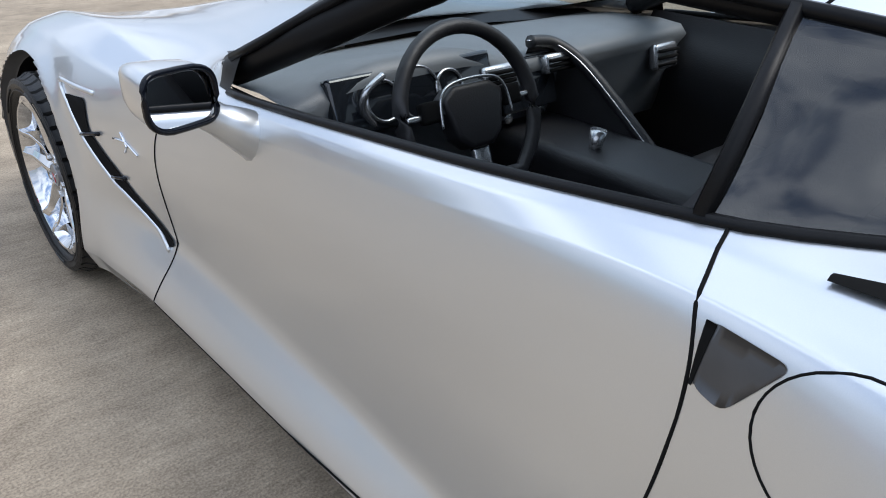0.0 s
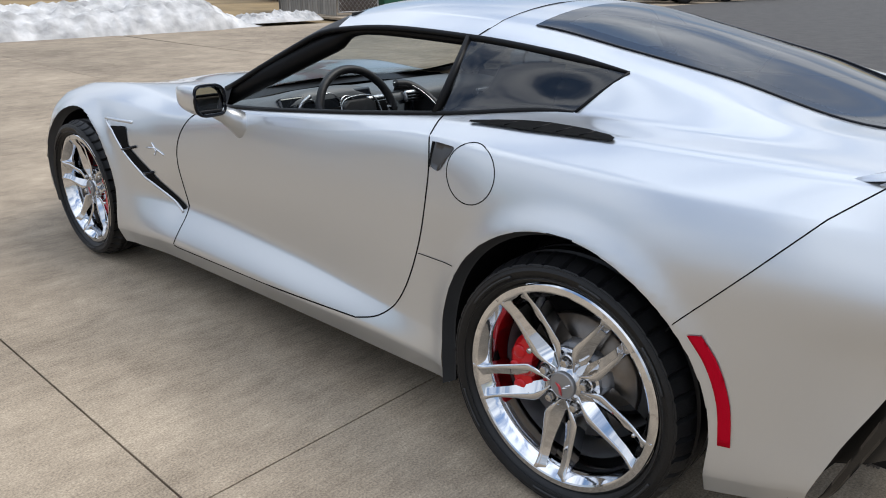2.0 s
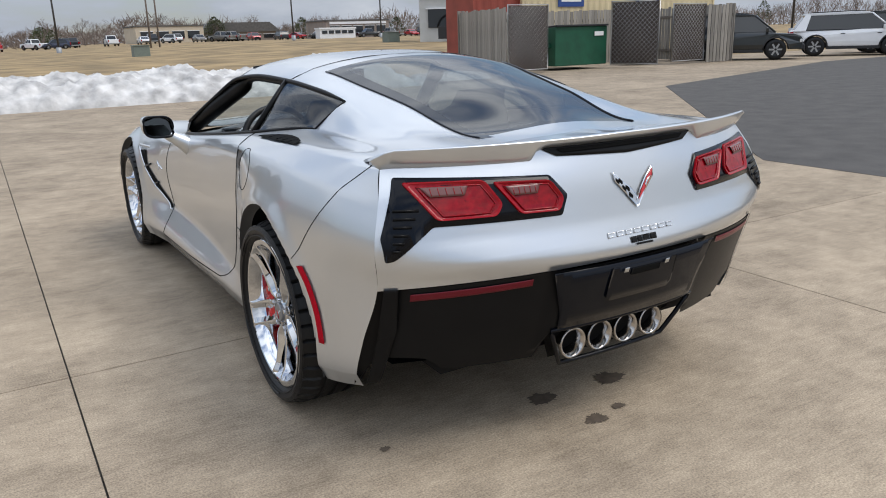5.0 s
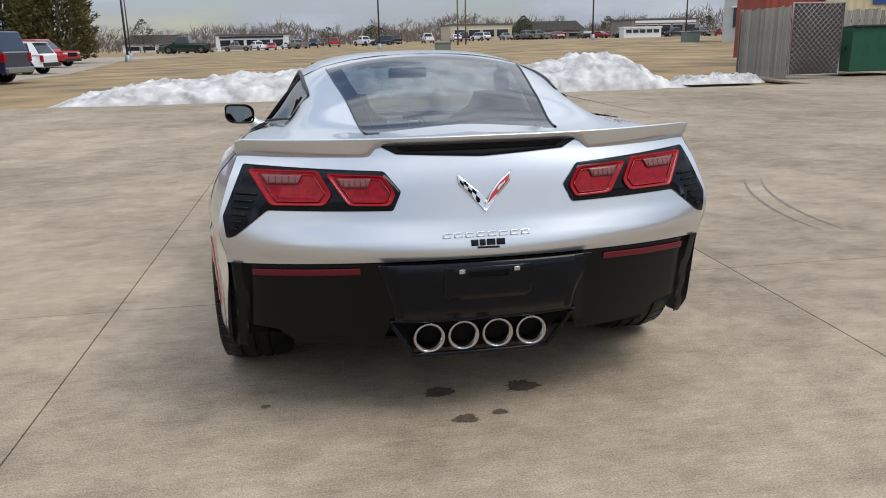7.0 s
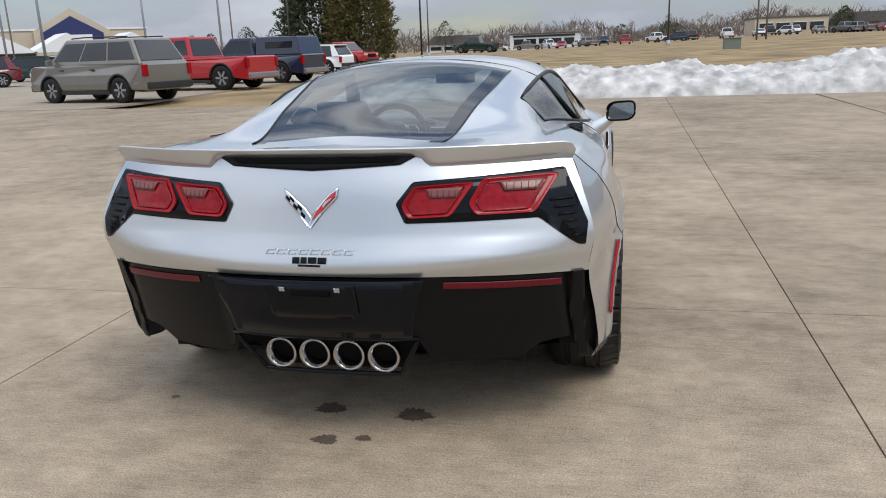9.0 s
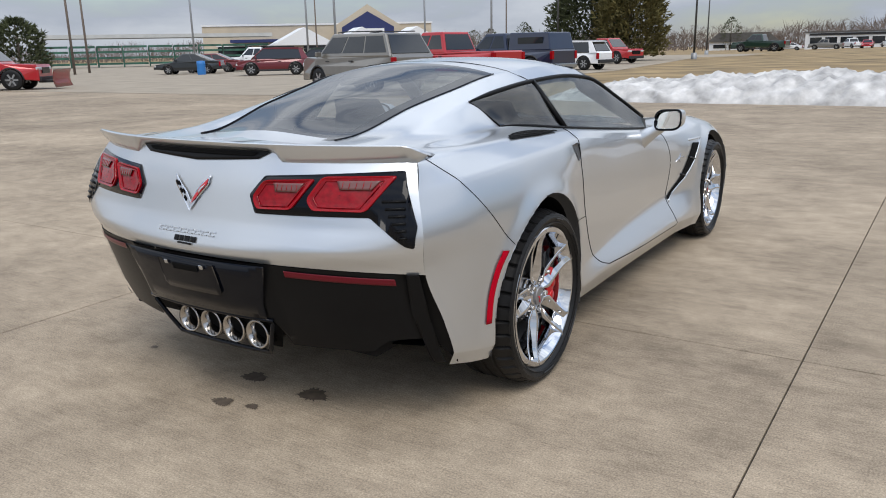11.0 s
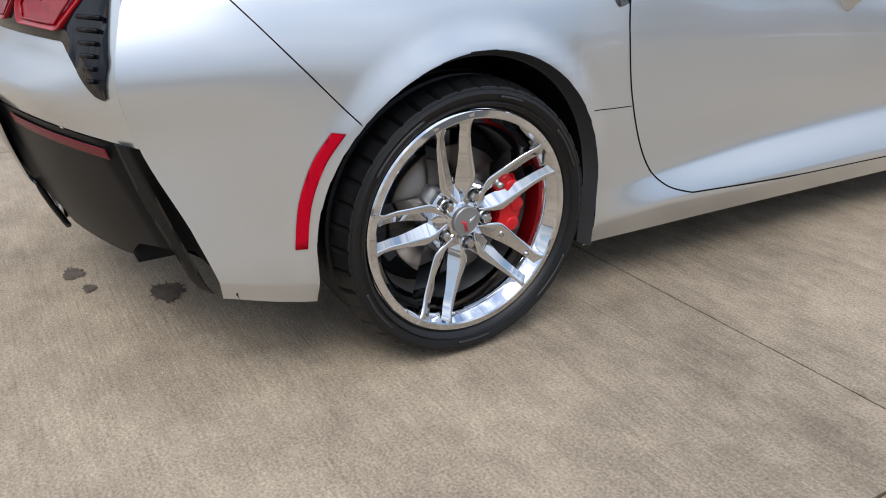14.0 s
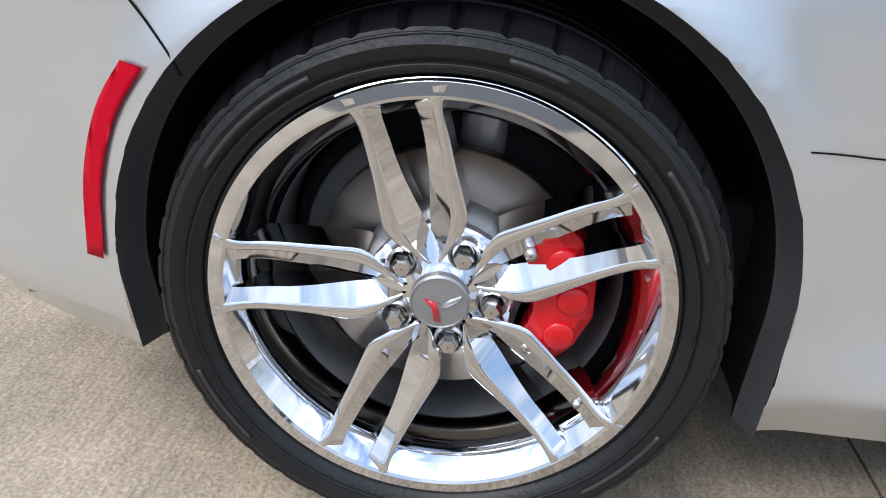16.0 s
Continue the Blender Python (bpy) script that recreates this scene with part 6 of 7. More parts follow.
vehicle("suv", DARK, "black sport utility beside the wooden enclosure", 24.4, 17.8, 218)
vehicle("suv", WHITE, "white sport utility parked in the row", 29.4, 16.2, 218)
vehicle("suv", DARK, "black sport utility next in the row", 32.9, 15.9, 218)
vehicle("suv", DARK, "black sport utility further along the row", 36.2, 15.6, 218)
vehicle("suv", WHITE, "white sport utility far along the row", 43.5, 15.6, 218)
vehicle("suv", RED, "red sport utility far along the row", 47.5, 16.0, 218)
vehicle("truck", DARK, "dark pickup at the end of the row", 52.0, 16.4, 218)

# snow plough blade
M_PLOUGH = paint(*RED)
bm = grid_bm([[(lerp(-1.2, 1.2, i / 8), 0.35 * (v - 0.5) ** 2, 0.10 + 0.75 * v) for v in (0, 0.25, 0.5, 0.75, 1.0)] for i in range(9)])
bmesh.ops.solidify(bm, geom=bm.faces[:], thickness=0.05)
blade = thing("snow_plough", "red curved snow plough blade on the red pickup", "snow plough", pose(-30.6, 17.75, 0, 0, 0, 311))
part("blade", bm, M_PLOUGH, blade)
part("plough_frame", box((0, -0.45, 0.35), (0.8, 0.8, 0.12), None, 0.03), M_VTRIM, blade)

# ---- wooden enclosure with the green skip ----
M_FENCE = mat("weathered_cedar", (0.25, 0.23, 0.20), 0.9, vary=0.3, scale=3, each=0.25, stretch=(4, 4, 0.4), bump=0.3, bump_scale=20)
M_POST = mat("galvanised_pipe", (0.40, 0.40, 0.40), 0.45, 0.8)
M_SLATS = mat("brown_privacy_slats", (0.045, 0.032, 0.025), 0.6, vary=0.3, scale=30)
M_SKIP = mat("green_skip_paint", (0.006, 0.075, 0.038), 0.45, vary=0.2, scale=3)
M_WOODDARK = mat("dark_fence_rail", (0.14, 0.12, 0.10), 0.9, vary=0.2)


def fence(name, label, x0, y0, x1, y1, hgt):
    f = thing(name, label, "fence")
    n = max(2, int(math.hypot(x1 - x0, y1 - y0) / 0.155))
    d = Vector((x1 - x0, y1 - y0, 0)).normalized()
    a = math.atan2(d.y, d.x)
    board = box((0, 0, hgt / 2), (0.135, 0.022, hgt), None, 0.004)
    me = bpy.data.meshes.new("picket")
    board.to_mesh(me)
    board.free()
    me.materials.append(M_FENCE)
    rng = random.Random(n)
    for i in range(n + 1):
        t = i / n
        ob = new("picket", me)
        ob.parent = f
        ob.matrix_basis = Matrix.Translation((lerp(x0, x1, t), lerp(y0, y1, t), 0.02)) @ Matrix.Rotation(a + rng.uniform(-0.02, 0.02), 4, "Z") @ Matrix.Rotation(rng.uniform(-0.008, 0.008), 4, "Y") @ Matrix.Diagonal((1, 1, 1 + rng.uniform(-0.02, 0.02), 1))
    for z in (0.4, hgt - 0.35):
        part("rail", box((0, 0, 0), (math.hypot(x1 - x0, y1 - y0), 0.04, 0.09)), M_WOODDARK, f, smooth=False, m=Matrix.Translation(((x0 + x1) / 2 - 0.04 * d.y, (y0 + y1) / 2 + 0.04 * d.x, z)) @ Matrix.Rotation(a, 4, "Z"))
    return f


fence("picket_fence", "grey weathered board fence round the skip", 13.5, 21.0, 13.0, 17.6, 2.0)
fence("picket_fence", "grey weathered board fence behind the skip", 13.5, 21.0, 23.2, 21.0, 2.0)
fence("picket_fence", "short grey weathered board fence beside the gate", 22.0, 17.2, 23.2, 17.1, 2.05)
fence("picket_fence", "grey weathered board fence along the row of cars", 23.2, 17.1, 23.2, 21.0, 2.05)


def gate(x, y, ang, w, hgt):
    g = thing("chain_link_gate", "chain link gate panel with brown slats in a pipe frame", "gate", pose(x, y, 0.06, 0, 0, ang), group="gates of the enclosure")
    part("gate_frame", tube_bm([(0, 0, 0.05), (w, 0, 0.05), (w, 0, hgt), (0, 0, hgt)], 0.028, 6, closed=True), M_POST, g)
    part("slat_infill", box((w / 2, 0.0, hgt / 2 + 0.02), (w - 0.06, 0.012, hgt - 0.10)), M_SLATS, g, smooth=False)
    mesh = bmesh.new()
    n = int(w / 0.16)
    for i in range(-12, n + 12):
        for q in (1, -1):
            x0 = i * 0.16
            pts = [(x0, 0.06), (x0 + q * (hgt - 0.1), hgt - 0.04)]
            (a, za), (b, zb) = pts
            lo, hi = 0.02, w - 0.02
            ts = sorted(((lo - a) / (b - a), (hi - a) / (b - a)))
            t0, t1 = max(0, ts[0]), min(1, ts[1])
            if t1 - t0 > 0.03:
                tube_bm([(lerp(a, b, t0), -0.012, lerp(za, zb, t0)), (lerp(a, b, t1), -0.012, lerp(za, zb, t1))], 0.006, 3, mesh)
    tagged(part("chain_mesh", mesh, M_POST, g), kind="stuff")


gate(13.0, 17.45, 0, 1.6, 2.05)
gate(17.8, 17.9, -66, 1.7, 2.15)
gate(20.2, 17.3, 0, 1.7, 2.05)

skip = thing("dumpster", "dark green steel skip inside the board enclosure", "dumpster", pose(16.4, 18.7, 0.02))
bm = bmesh.new()
prism(bm, [(-0.85, 0.12), (0.70, 0.12), (0.95, 1.25), (-0.85, 1.40)], "x", -1.15, 1.15, 0.03)
part("tub", bm, M_SKIP, skip, smooth=False)
part("lid", box((0, 0.02, 1.36), (2.3, 1.9, 0.06), Matrix.Rotation(-0.08, 4, "X"), 0.02), M_VTRIM, skip, smooth=False)
for sx in (-1, 1):
    part("fork_pocket", box((sx * 1.2, 0, 0.8), (0.12, 1.2, 0.16), None, 0.02), M_SKIP, skip, smooth=False)
part("notice", box((0.75, -0.885, 1.15), (0.4, 0.02, 0.14), Matrix.Rotation(0, 4, "X")), M_WHITE, skip, smooth=False)
cart = thing("rubbish_bin", "dark grey wheeled bin beside the gate", "bin", pose(19.6, 18.4, 0.02))
bm = bmesh.new()
prism(bm, [(-0.30, 0.05), (0.30, 0.05), (0.36, 1.35), (-0.36, 1.35)], "x", -0.4, 0.4, 0.03)
part("tub", bm, M_VTRIM, cart, smooth=False)
part("lid", box((0, 0, 1.38), (0.86, 0.80, 0.06), None, 0.02), M_VTRIM, cart, smooth=False)

# ---- containers and shed behind ----
M_RUST = mat("rust_red_container", (0.26, 0.05, 0.032), 0.6, vary=0.2, scale=1.5)
M_CREAM = mat("cream_container", (0.56, 0.47, 0.29), 0.55, vary=0.1, scale=1.5)
M_BLUESIGN = mat("blue_sign", (0.02, 0.06, 0.22), 0.4)


def container(label, m, x, y, z, ang, length, width, hgt):
    c = thing("shipping_container", label, "container", pose(x, y, z, 0, 0, ang))
    rows = []
    n = int(length / 0.09)
    for i in range(n + 1):
        xx = lerp(-length / 2, length / 2, i / n)
        off = 0.03 if (i // 2) % 2 else 0.0
        rows.append([(xx, -width / 2 - off, 0.1), (xx, -width / 2 - off, hgt)])
    part("corrugated_wall", grid_bm(rows), m, c, smooth=False)
    part("box", box((0, 0.02, hgt / 2), (length, width - 0.06, hgt), None, 0.01), m, c, smooth=False)
    for zz in (0.08, hgt - 0.04):
        part("edge_beam", box((0, -width / 2 - 0.01, zz), (length, 0.10, 0.16)), m, c, smooth=False)
    for sx in (-1, 1):
        part("corner_post", box((sx * length / 2, -width / 2 - 0.01, hgt / 2), (0.12, 0.12, hgt)), m, c, smooth=False)
    return c


c1 = container("cream corrugated steel container with blue signs", M_CREAM, 25.5, 26.3, 0.35, 0, 12.2, 2.44, 2.75)
for sx in (-3.4, 1.4):
    part("sign", box((sx, -1.28, 2.25), (1.5, 0.03, 0.55)), M_BLUESIGN, c1, "blue sign with white bars", smooth=False)
    part("sign_bar", box((sx, -1.30, 2.27), (1.15, 0.012, 0.16)), M_WHITE, c1, smooth=False)
container("rust red corrugated steel container", M_RUST, 18.2, 26.4, 0.35, 0, 2.4, 2.2, 2.9)

M_SHED = mat("pale_grey_siding", (0.46, 0.47, 0.46), 0.7, vary=0.08, scale=1.0)
M_ROOF = mat("dark_shingle_roof", (0.10, 0.095, 0.09), 0.9, vary=0.2, scale=2)
M_WALLB = mat("beige_stucco", (0.50, 0.43, 0.33), 0.85, vary=0.08, scale=0.5)
M_BRICKG = mat("grey_brown_brick", (0.24, 0.20, 0.17), 0.9, vary=0.15, scale=0.6)
M_WALLW = mat("white_metal_panel", (0.70, 0.71, 0.72), 0.5, vary=0.05)
M_BLUEROOF = mat("deep_blue_metal", (0.018, 0.028, 0.11), 0.45, vary=0.1)


def building(name, label, x, y, z, ang, w, d, h, wall, roof=None, gable=0.0, bays=4, win_h=(0.25, 0.7), fascia=None):
    if y > 140:
        z, h = hill(x, y), h * 0.72
    b = thing(name, label, "building", pose(x, y, z, 0, 0, ang))
    part("wall", box((0, 0, h / 2 - 1.0), (w, d, h + 2.0)), wall, b, smooth=False)
    if gable:
        bm = bmesh.new()
        prism(bm, [(-w / 2 - 0.5, h), (w / 2 + 0.5, h), (w / 2 - gable, h + gable), (-w / 2 + gable, h + gable)], "y", -d / 2 - 0.5, d / 2 + 0.5)
        part("roof", bm, roof or M_ROOF, b, smooth=False)
    else:
        part("roof", box((0, 0, h + 0.12), (w + 0.3, d + 0.3, 0.30)), roof or M_ROOF, b, smooth=False)
    if fascia:
        part("fascia", box((0, -d / 2 - 0.10, h * 0.88), (w * 0.9, 0.2, h * 0.14)), fascia, b, smooth=False)
    bw = w * 0.92 / bays
    for i in range(bays):
        xx = -w * 0.46 + bw * (i + 0.5)
        win = part("window", box((xx, -d / 2 - 0.03, h * (win_h[0] + win_h[1]) / 2), (bw * 0.78, 0.12, h * (win_h[1] - win_h[0]))), M_VGLASS, b, smooth=False)
        part("frame", box((xx, -d / 2 - 0.05, h * win_h[1] + 0.06), (bw * 0.86, 0.14, 0.12)), M_WALLW, win, smooth=False)
    return b


building("shed", "pale grey utility shed behind the fence", 38.3, 61.0, 1.0, -32, 5.6, 5.0, 3.6, M_SHED, bays=1)
part_arch = thing("arched_awning", "black arched awning frame beside the grey shed", "awning", pose(35.8, 57.0, 0.9, 0, 0, -32))
part("arch", tube_bm([(1.1 * math.cos(a), 0, 1.0 + 1.1 * math.sin(a)) for a in (math.pi * i / 16 for i in range(17))], 0.10, 6), M_TRIM, part_arch)
part("infill", box((0, 0.1, 0.55), (2.2, 0.4, 1.1), None, 0.03), M_VTRIM, part_arch, smooth=False)
for x, y, s, lab in ((33.5, 64, 1.0, "green transformer cabinet on the lawn"), (10.0, 60, 0.9, "low green utility cabinet on the lawn")):
    t = thing("utility_cabinet", lab, "utility box", pose(x, y, hill(x, y) - 0.05))
    part("cabinet", box((0, 0, 0.45 * s), (1.3 * s, 1.1 * s, 0.95 * s), None, 0.03), mat("utility_green", (0.15, 0.18, 0.155), 0.6, vary=0.1), t, smooth=False)
    part("lid", box((0, -0.02, 0.95 * s), (1.36 * s, 1.18 * s, 0.06), None, 0.02), bpy.data.materials["utility_green"], t, smooth=False)

# town across the lawn
building("showroom", "low white showroom with a tall entrance portal", -14, 190, 1.0, 0, 16, 14, 4.6, M_WALLW, bays=5, fascia=M_VTRIM)
building("showroom", "flat beige commercial building", 40, 190, 2.6, 0, 15, 14, 5.0, M_WALLB, bays=4)
building("showroom", "grey showroom with a white entrance frame", 78, 170, 4.6, 0, 16, 12, 5.2, M_BRICKG, bays=5, fascia=M_WALLW)
building("house", "long grey roofed house on the rise", 110, 165, 5.4, -20, 26, 12, 3.0, M_BRICKG, M_ROOF, 2.6, 6)
building("house", "low brown brick house among bare trees", 62, 205, 3.4, -5, 20, 10, 3.0, M_BRICKG, M_ROOF, 2.4, 5)
building("house", "small pale house beyond the lane", -40, 210, 1.0, 10, 16, 10, 2.8, M_WALLW, M_ROOF, 2.2, 4)
store = building("store", "cream big-box store with a blue gabled entrance", -97, 112, 0.0, 40, 40, 20, 6.2, M_WALLB, M_WALLW, bays=5, win_h=(0.08, 0.45))
bm = bmesh.new()
prism(bm, [(3, 0.0), (14, 0.0), (14, 6.0), (8.5, 9.4), (3, 6.0)], "y", -13.0, -9.5)
part("gable", bm, M_WALLB, store, smooth=False)
bm = bmesh.new()
prism(bm, [(4.0, 3.6), (13.0, 3.6), (13.0, 5.6), (8.5, 8.2), (4.0, 5.6)], "y", -13.3, -12.9)
part("gable_panel", bm, M_BLUEROOF, store, "deep blue gable panel", smooth=False)
part("sign_bar", box((8.5, -13.4, 4.7), (5.6, 0.15, 1.3)), M_WHITE, store, smooth=False)
part("canopy", box((-8, -11.5, 3.6), (14, 4, 0.5)), M_BLUEROOF, store, smooth=False)
garden = thing("garden_centre", "open garden yard with green racks and pale canopies", "garden centre", pose(-92, 70, 0, 0, 0, 52))
M_RACK = mat("green_rack", (0.03, 0.10, 0.07), 0.7, vary=0.4, scale=1.2)
for i in range(9):
    rack = part("rack", box((-14 + i * 3.4, 0.6 * (i % 3), 1.4), (0.18, 0.9, 2.8)), M_RACK, garden, smooth=False)
    for z in (0.5, 1.3, 2.1, 2.8):
        part("shelf", box((-12.4 + i * 3.4, 0.6 * (i % 3), z), (3.2, 0.8, 0.28)), M_RACK, rack, smooth=False)
part("canopy_roof", box((0, 3, 4.2), (34, 6, 0.5)), M_SHED, garden, smooth=False)
for i in range(3):
    bm = bmesh.new()
    prism(bm, [(-5, 2.6), (5, 2.6), (0, 5.2)], "y", -3, 3)
    part("tent_roof", bm, M_WALLW, garden, smooth=False, m=Matrix.Translation((22 + i * 9, 4, 0)))
bus = building("bus", "white shuttle bus parked across the lawn", 66, 150, 3.6, 0, 8.0, 2.4, 2.6, M_WALLW, M_WALLW, bays=5, win_h=(0.5, 0.85))

# ---- poles ----
M_POLE = mat("dark_bronze_pole", (0.06, 0.058, 0.055), 0.5, 0.4)
M_WPOLE = mat("weathered_pole_wood", (0.16, 0.13, 0.11), 0.9, vary=0.2)
M_GREYPOLE = mat("grey_steel_pole", (0.30, 0.31, 0.32), 0.5, 0.5)


def lamp_post(x, y, hgt, m, arm=True, wood=False):
    p = thing("utility_pole" if wood else "street_lamp", "weathered timber utility pole with crossarm" if wood else "tall slim parking lot lamp post", "pole" if wood else "street lamp", pose(x, y, hill(x, y) if y > 16 else 0), group="poles")
    part("pole", tube_bm([(0, 0, -0.3), (0, 0, hgt * 0.5), (0, 0, hgt)], [0.11, 0.095, 0.075], 8), m, p)
    if wood:
        part("crossarm", box((0, 0, hgt - 0.6), (2.2, 0.12, 0.14)), m, p, smooth=False)
    elif arm:
        part("lamp_head", box((0.35, 0, hgt), (0.9, 0.34, 0.14), None, 0.03), M_POLE, p, smooth=False)
        part("foot", lathe_bm([(0.28, 0.0), (0.26, 0.6), (0.001, 0.62)], 12, "z"), M_GREYPOLE, p)


for x, y, hgt, wood in ((-33, 62, 11, False), (-29, 68, 9, False), (-17.5, 74, 9.5, False), (-25.0, 110, 9, False), (7.6, 92, 9.5, False), (17.6, 94, 9.5, True), (19.0, 96, 9.0, True), (34.5, 92, 9.5, False), (51, 100, 10, False), (66, 105, 8, True), (-40, 48, 10, False), (-43, 66, 10, False), (-46, 90, 11, True), (-52, 58, 11, False), (-58, 36, 10, True), (-62, 40, 9, True), (-50, 20, 9, True), (-62, 52, 11, False), (-70, 80, 11, True), (44, 70, 10, False), (46, 40, 10, False), (60, 40, 10, False)):
    lamp_post(x, y, hgt, M_WPOLE if wood else M_GREYPOLE if x < -30 else M_POLE, True, wood)
for x, y in ((-31.0, 13.7), (-31.3, 15.2)):
    b = thing("bollard", "white painted steel bollard on the concrete", "bollard", pose(x, y, 0), group="white bollards")
    part("post", lathe_bm([(0.085, 0.0), (0.085, 1.18), (0.06, 1.24), (0.001, 1.26)], 16, "z"), M_WALLW, b)
drum = thing("barrel", "blue plastic barrel at a lamp post's foot", "barrel", pose(-41.5, 35.0, 0))
part("drum", lathe_bm([(0.28, 0), (0.30, 0.3), (0.28, 0.5), (0.30, 0.7), (0.28, 0.95), (0.001, 0.96)], 16, "z"), mat("blue_plastic", (0.02, 0.16, 0.45), 0.5), drum)

# ---- trees ----
M_BARK = mat("grey_brown_bark", (0.10, 0.078, 0.062), 0.95, vary=0.3, scale=3)
# twig brown paled towards grey: distance haze is put into this colour
M_TWIG = mat("bare_twigs", (0.15, 0.118, 0.10), 0.95, vary=0.3, scale=0.4)
M_NEEDLE = mat("evergreen_needles", (0.060, 0.072, 0.030), 0.9, vary=0.45, scale=0.9)
M_NEEDLE2 = mat("olive_evergreen_needles", (0.125, 0.108, 0.036), 0.9, vary=0.4, scale=0.9)


def evergreen(x, y, hgt, wid, m, seed, clumps=2600, label="dense evergreen tree by the parked pickups"):
    rng = random.Random(seed)
    t = thing("evergreen_tree", label, "tree", pose(x, y, 0.05))
    part("trunk", tube_bm([(0, 0, -0.3), (0.05, 0, hgt * 0.5), (0, 0, hgt * 0.95)], [0.22, 0.13, 0.02], 8), M_BARK, t)
    verts, faces = [], []
    for i in range(clumps):
        u = rng.random() ** 0.8
        z = 0.3 + u * (hgt - 0.3)
        lobe = 1 + 0.22 * math.sin(7 * u * 3.1 + seed) * math.sin(5 * rng.random() * 6.28)
        r = wid / 2 * pchip([0, 0.12, 0.45, 0.8, 1.0], [0.80, 1.0, 0.95, 0.62, 0.10], u) * lobe * (0.45 + 0.55 * rng.random() ** 0.45)
        a = rng.uniform(0, 6.283)
        c = Vector((r * math.cos(a), r * math.sin(a), z))
        out = Vector((math.cos(a), math.sin(a), rng.uniform(0.1, 0.9))).normalized()
        sz = rng.uniform(0.14, 0.34)
        for k in range(3):
            d = (out + Vector((rng.uniform(-0.7, 0.7), rng.uniform(-0.7, 0.7), rng.uniform(-0.5, 0.7)))).normalized()
            w = d.cross(Vector((rng.uniform(-1, 1), rng.uniform(-1, 1), rng.uniform(-1, 1)))).normalized() * sz * 0.28
            b = len(verts)
            verts += [tuple(c - w), tuple(c + w), tuple(c + d * sz * 1.6)]
            faces.append((b, b + 1, b + 2))
    me = bpy.data.meshes.new("crown")
    me.from_pydata(verts, [], faces)
    me.materials.append(m)
    ob = new("crown", me)
    ob.parent = t


evergreen(-27.2, 72, 9.5, 8.0, M_NEEDLE, 3, 9000)
evergreen(-22.6, 70, 9.0, 6.5, M_NEEDLE2, 5, 8000, "olive-brown evergreen tree by the parked pickups")
evergreen(-57, 31, 4.2, 4.2, M_NEEDLE, 8, 1200, "round dark evergreen shrub by the garden yard")


def bare_tree_mesh(seed, hgt):
    """A bare crown of forking limbs and fine twigs, as vertices and faces."""
    rng = random.Random(seed)
    verts, faces = [], []

    def limb(p, d, ln, r, depth):
        q = p + d * ln
        side = d.cross(Vector((rng.uniform(-1, 1), rng.uniform(-1, 1), 0.2))).normalized()
        up = side.cross(d)
        b = len(verts)
        for c, rr in ((p, r), (q, r * 0.62)):
            for k in range(3):
                a = 2.094 * k
                verts.append(tuple(c + (side * math.cos(a) + up * math.sin(a)) * rr))
        for k in range(3):
            faces.append((b + k, b + (k + 1) % 3, b + 3 + (k + 1) % 3, b + 3 + k))
        if depth == 0:
            return
        for _ in range(rng.choice((2, 3, 3)) + (1 if depth == 1 else 0)):
            nd = (d + Vector((rng.uniform(-0.8, 0.8), rng.uniform(-0.8, 0.8), rng.uniform(-0.1, 0.5)))).normalized()
            limb(p.lerp(q, rng.uniform(0.55, 1.0)), nd, ln * rng.uniform(0.6, 0.82), r * 0.60, depth - 1)
    limb(Vector((0, 0, -0.3)), Vector((0, 0, 1)), hgt * 0.26, hgt * 0.016, 6)
    return verts, faces


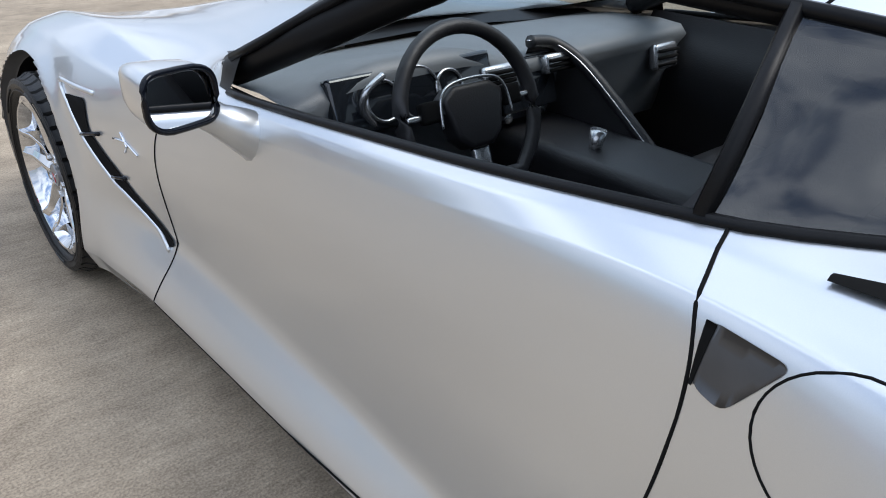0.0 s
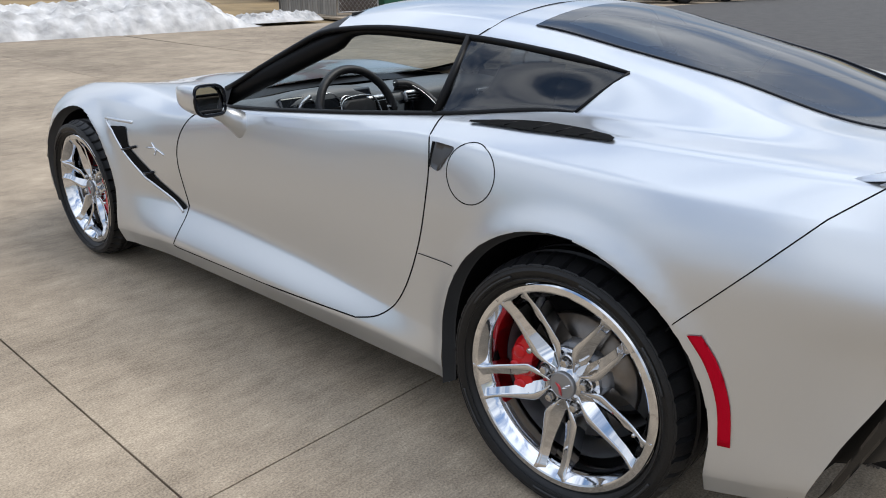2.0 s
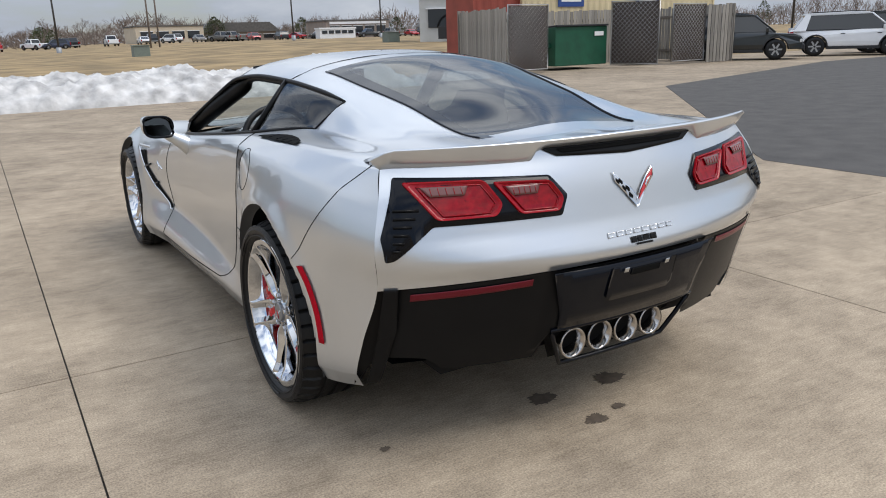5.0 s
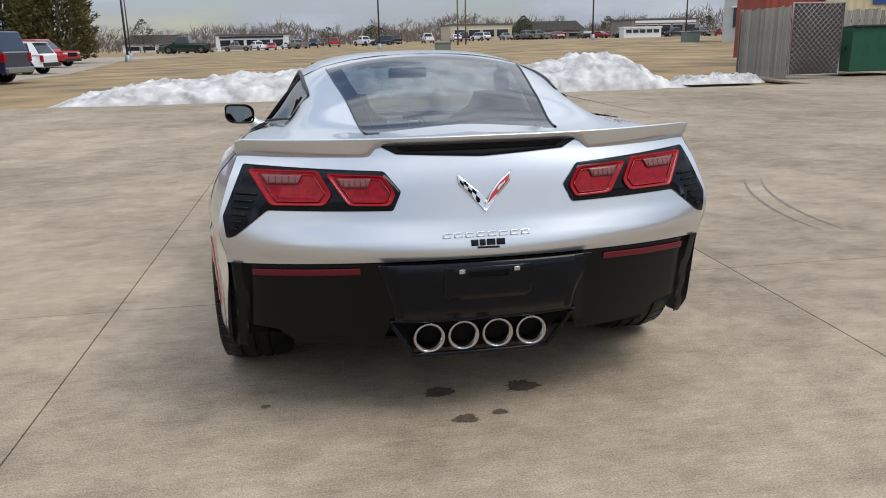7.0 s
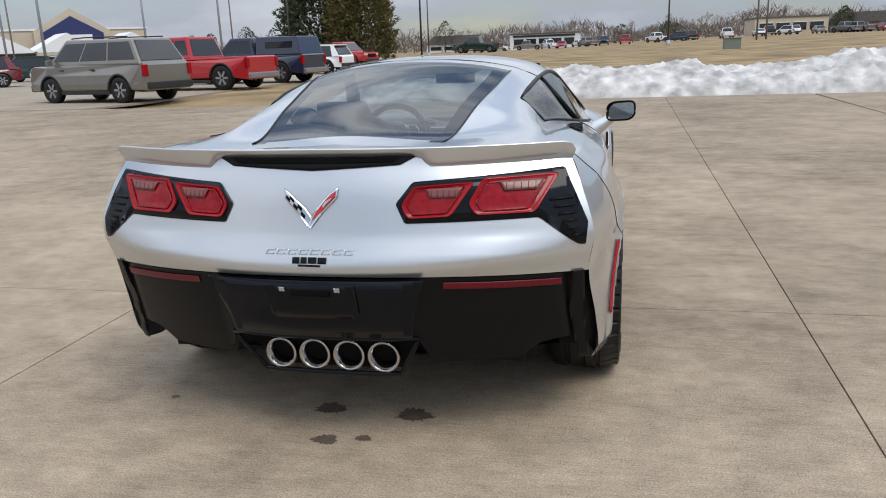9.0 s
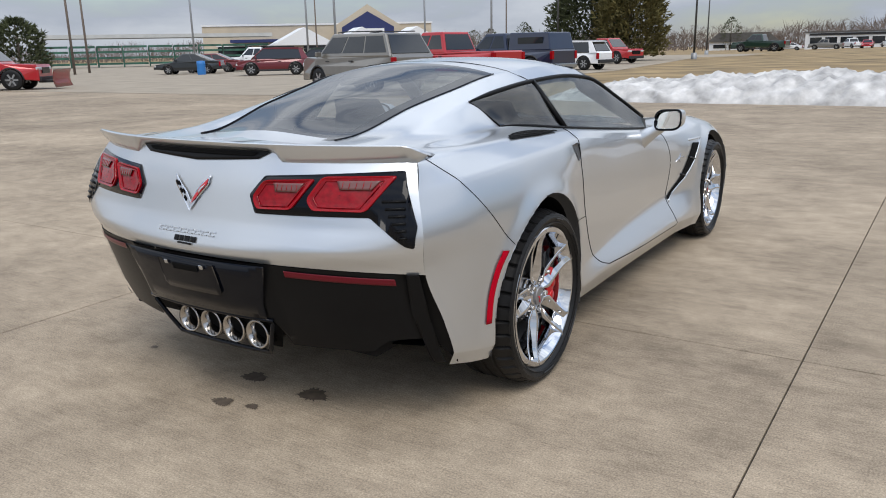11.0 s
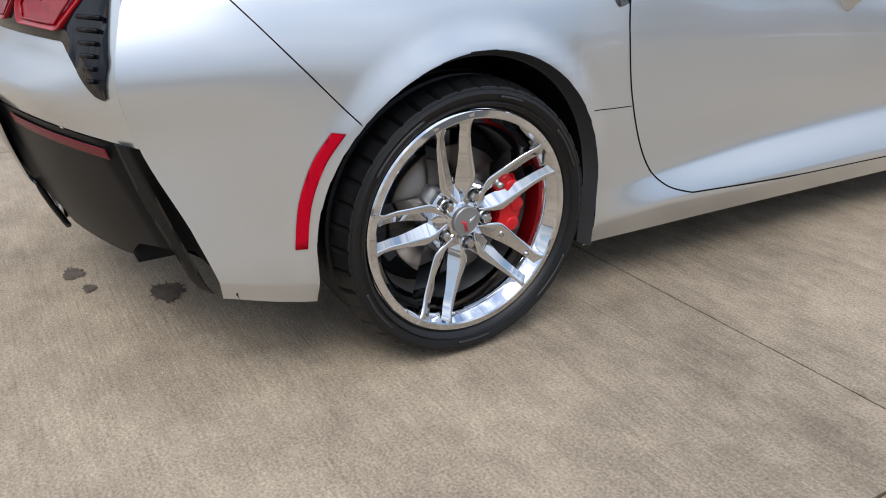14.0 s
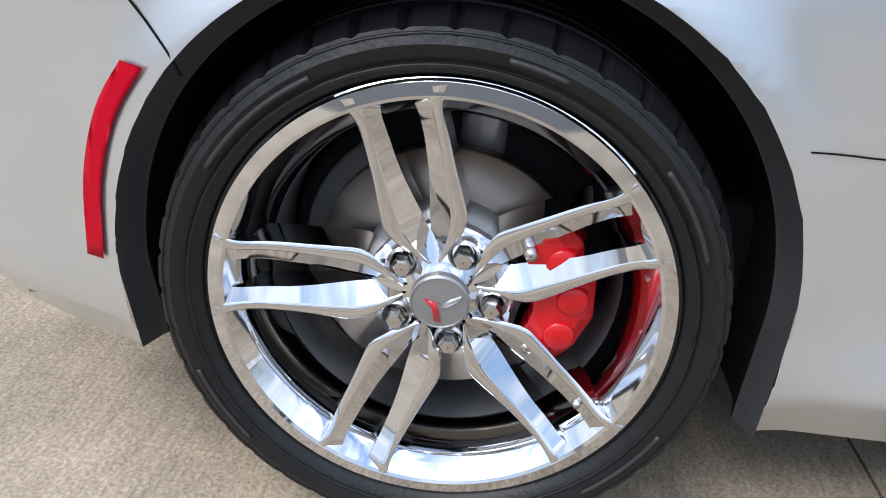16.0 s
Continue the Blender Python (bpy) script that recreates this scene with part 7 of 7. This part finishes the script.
def far_woods():
    """The line of bare trees along the far side of the town."""
    kinds = []
    for s in range(5):
        v, f = bare_tree_mesh(20 + s, 10.0)
        me = bpy.data.meshes.new("tree_limbs")
        me.from_pydata(v, [], f)
        me.materials.append(M_TWIG)
        kinds.append(me)
    rng = random.Random(12)
    for i in range(260):
        ang = lerp(-62, 62, (i + rng.random()) / 260)
        dist = rng.uniform(195, 290)
        x, y = -dist * math.sin(radians(ang)), dist * math.cos(radians(ang))
        if ang > 44 and rng.random() < 0.75:
            continue
        s = rng.uniform(0.55, 1.05)
        z = hill(x, y) - 0.3
        t = thing("bare_tree", "leafless brown tree in the far tree line", "tree", group="far tree line")
        t.matrix_basis = Matrix.Translation((x, y, z)) @ Matrix.Rotation(rng.uniform(0, 6.28), 4, "Z") @ Matrix.Diagonal((s * 1.25, s * 1.25, s, 1))
        ob = new("crown", kinds[i % 5])
        ob.parent = t
    # low scrub closes the gaps between the trunks
    verts, faces = [], []
    for i in range(26000):
        ang = radians(rng.uniform(-66, 62))
        dist = rng.uniform(235, 300)
        x, y = -dist * math.sin(ang), dist * math.cos(ang)
        z = hill(x, y) + rng.random() ** 1.3 * (5.0 + 1.6 * math.sin(ang * 23) + 1.2 * math.sin(ang * 61)) * (0.7 if ang > 0.6 else 1)
        b = len(verts)
        w = rng.uniform(0.12, 0.36)
        c = Vector((x, y, z))
        d = Vector((rng.uniform(-1, 1), rng.uniform(-0.3, 0.3), rng.uniform(0.2, 1.2))).normalized() * rng.uniform(1.2, 3.2)
        verts += [tuple(c + Vector((-w * 0.5, 0, 0))), tuple(c + Vector((w * 0.5, 0, 0))), tuple(c + d)]
        faces.append((b, b + 1, b + 2))
    me = bpy.data.meshes.new("far_scrub")
    me.from_pydata(verts, [], faces)
    me.materials.append(M_TWIG)
    tagged(new("far_scrub", me), "brown winter scrub and woods on the skyline", "woods", kind="stuff")
    for i in range(26):
        ang = radians(rng.uniform(-58, 30))
        dist = rng.uniform(190, 235)
        evergreen(-dist * math.sin(ang), dist * math.cos(ang), rng.uniform(5, 8), rng.uniform(4, 6), M_NEEDLE, 40 + i, 400, "dark conifer in the far tree line")


far_woods()
for i in range(34):
    rng = random.Random(100 + i)
    x = lerp(-30, 95, (i + rng.random()) / 34)
    y = rng.uniform(150, 172)
    vehicle(rng.choice(("sedan", "suv", "truck")), rng.choice((RED, WHITE, DARK, NAVY, WHITE, TAN)), "small parked car in the far lots", x, y, rng.choice((0, 90, 180, 30)), z=hill(x, y))

# lots under the vehicles beyond the concrete
bm = bmesh.new()
prism(bm, [(-70, 15.46), (-13.2, 15.46), (-12.6, 18), (-12.9, 22), (-13.0, 40), (-16, 60), (-20, 85), (-12, 100), (10, 112), (10, 116), (-30, 112), (-70, 100)], "z", -0.05, 0.012)
tagged(part("lot_pavement", bm, mat("pale_lot_asphalt", (0.29, 0.245, 0.185), 0.9, vary=0.15, scale=0.8, bump=0.2), None, smooth=False), "pale worn asphalt lot behind the lawn's edge", "pavement", kind="structure")
bm = bmesh.new()
prism(bm, [(-180, -60), (-42, -60), (-42, 15.45), (-70, 15.45), (-70, 140), (-180, 140)], "z", -0.05, 0.008)
tagged(part("store_lot", bm, bpy.data.materials["pale_lot_asphalt"], None, smooth=False), "pale worn asphalt lot before the store", "pavement", kind="structure")
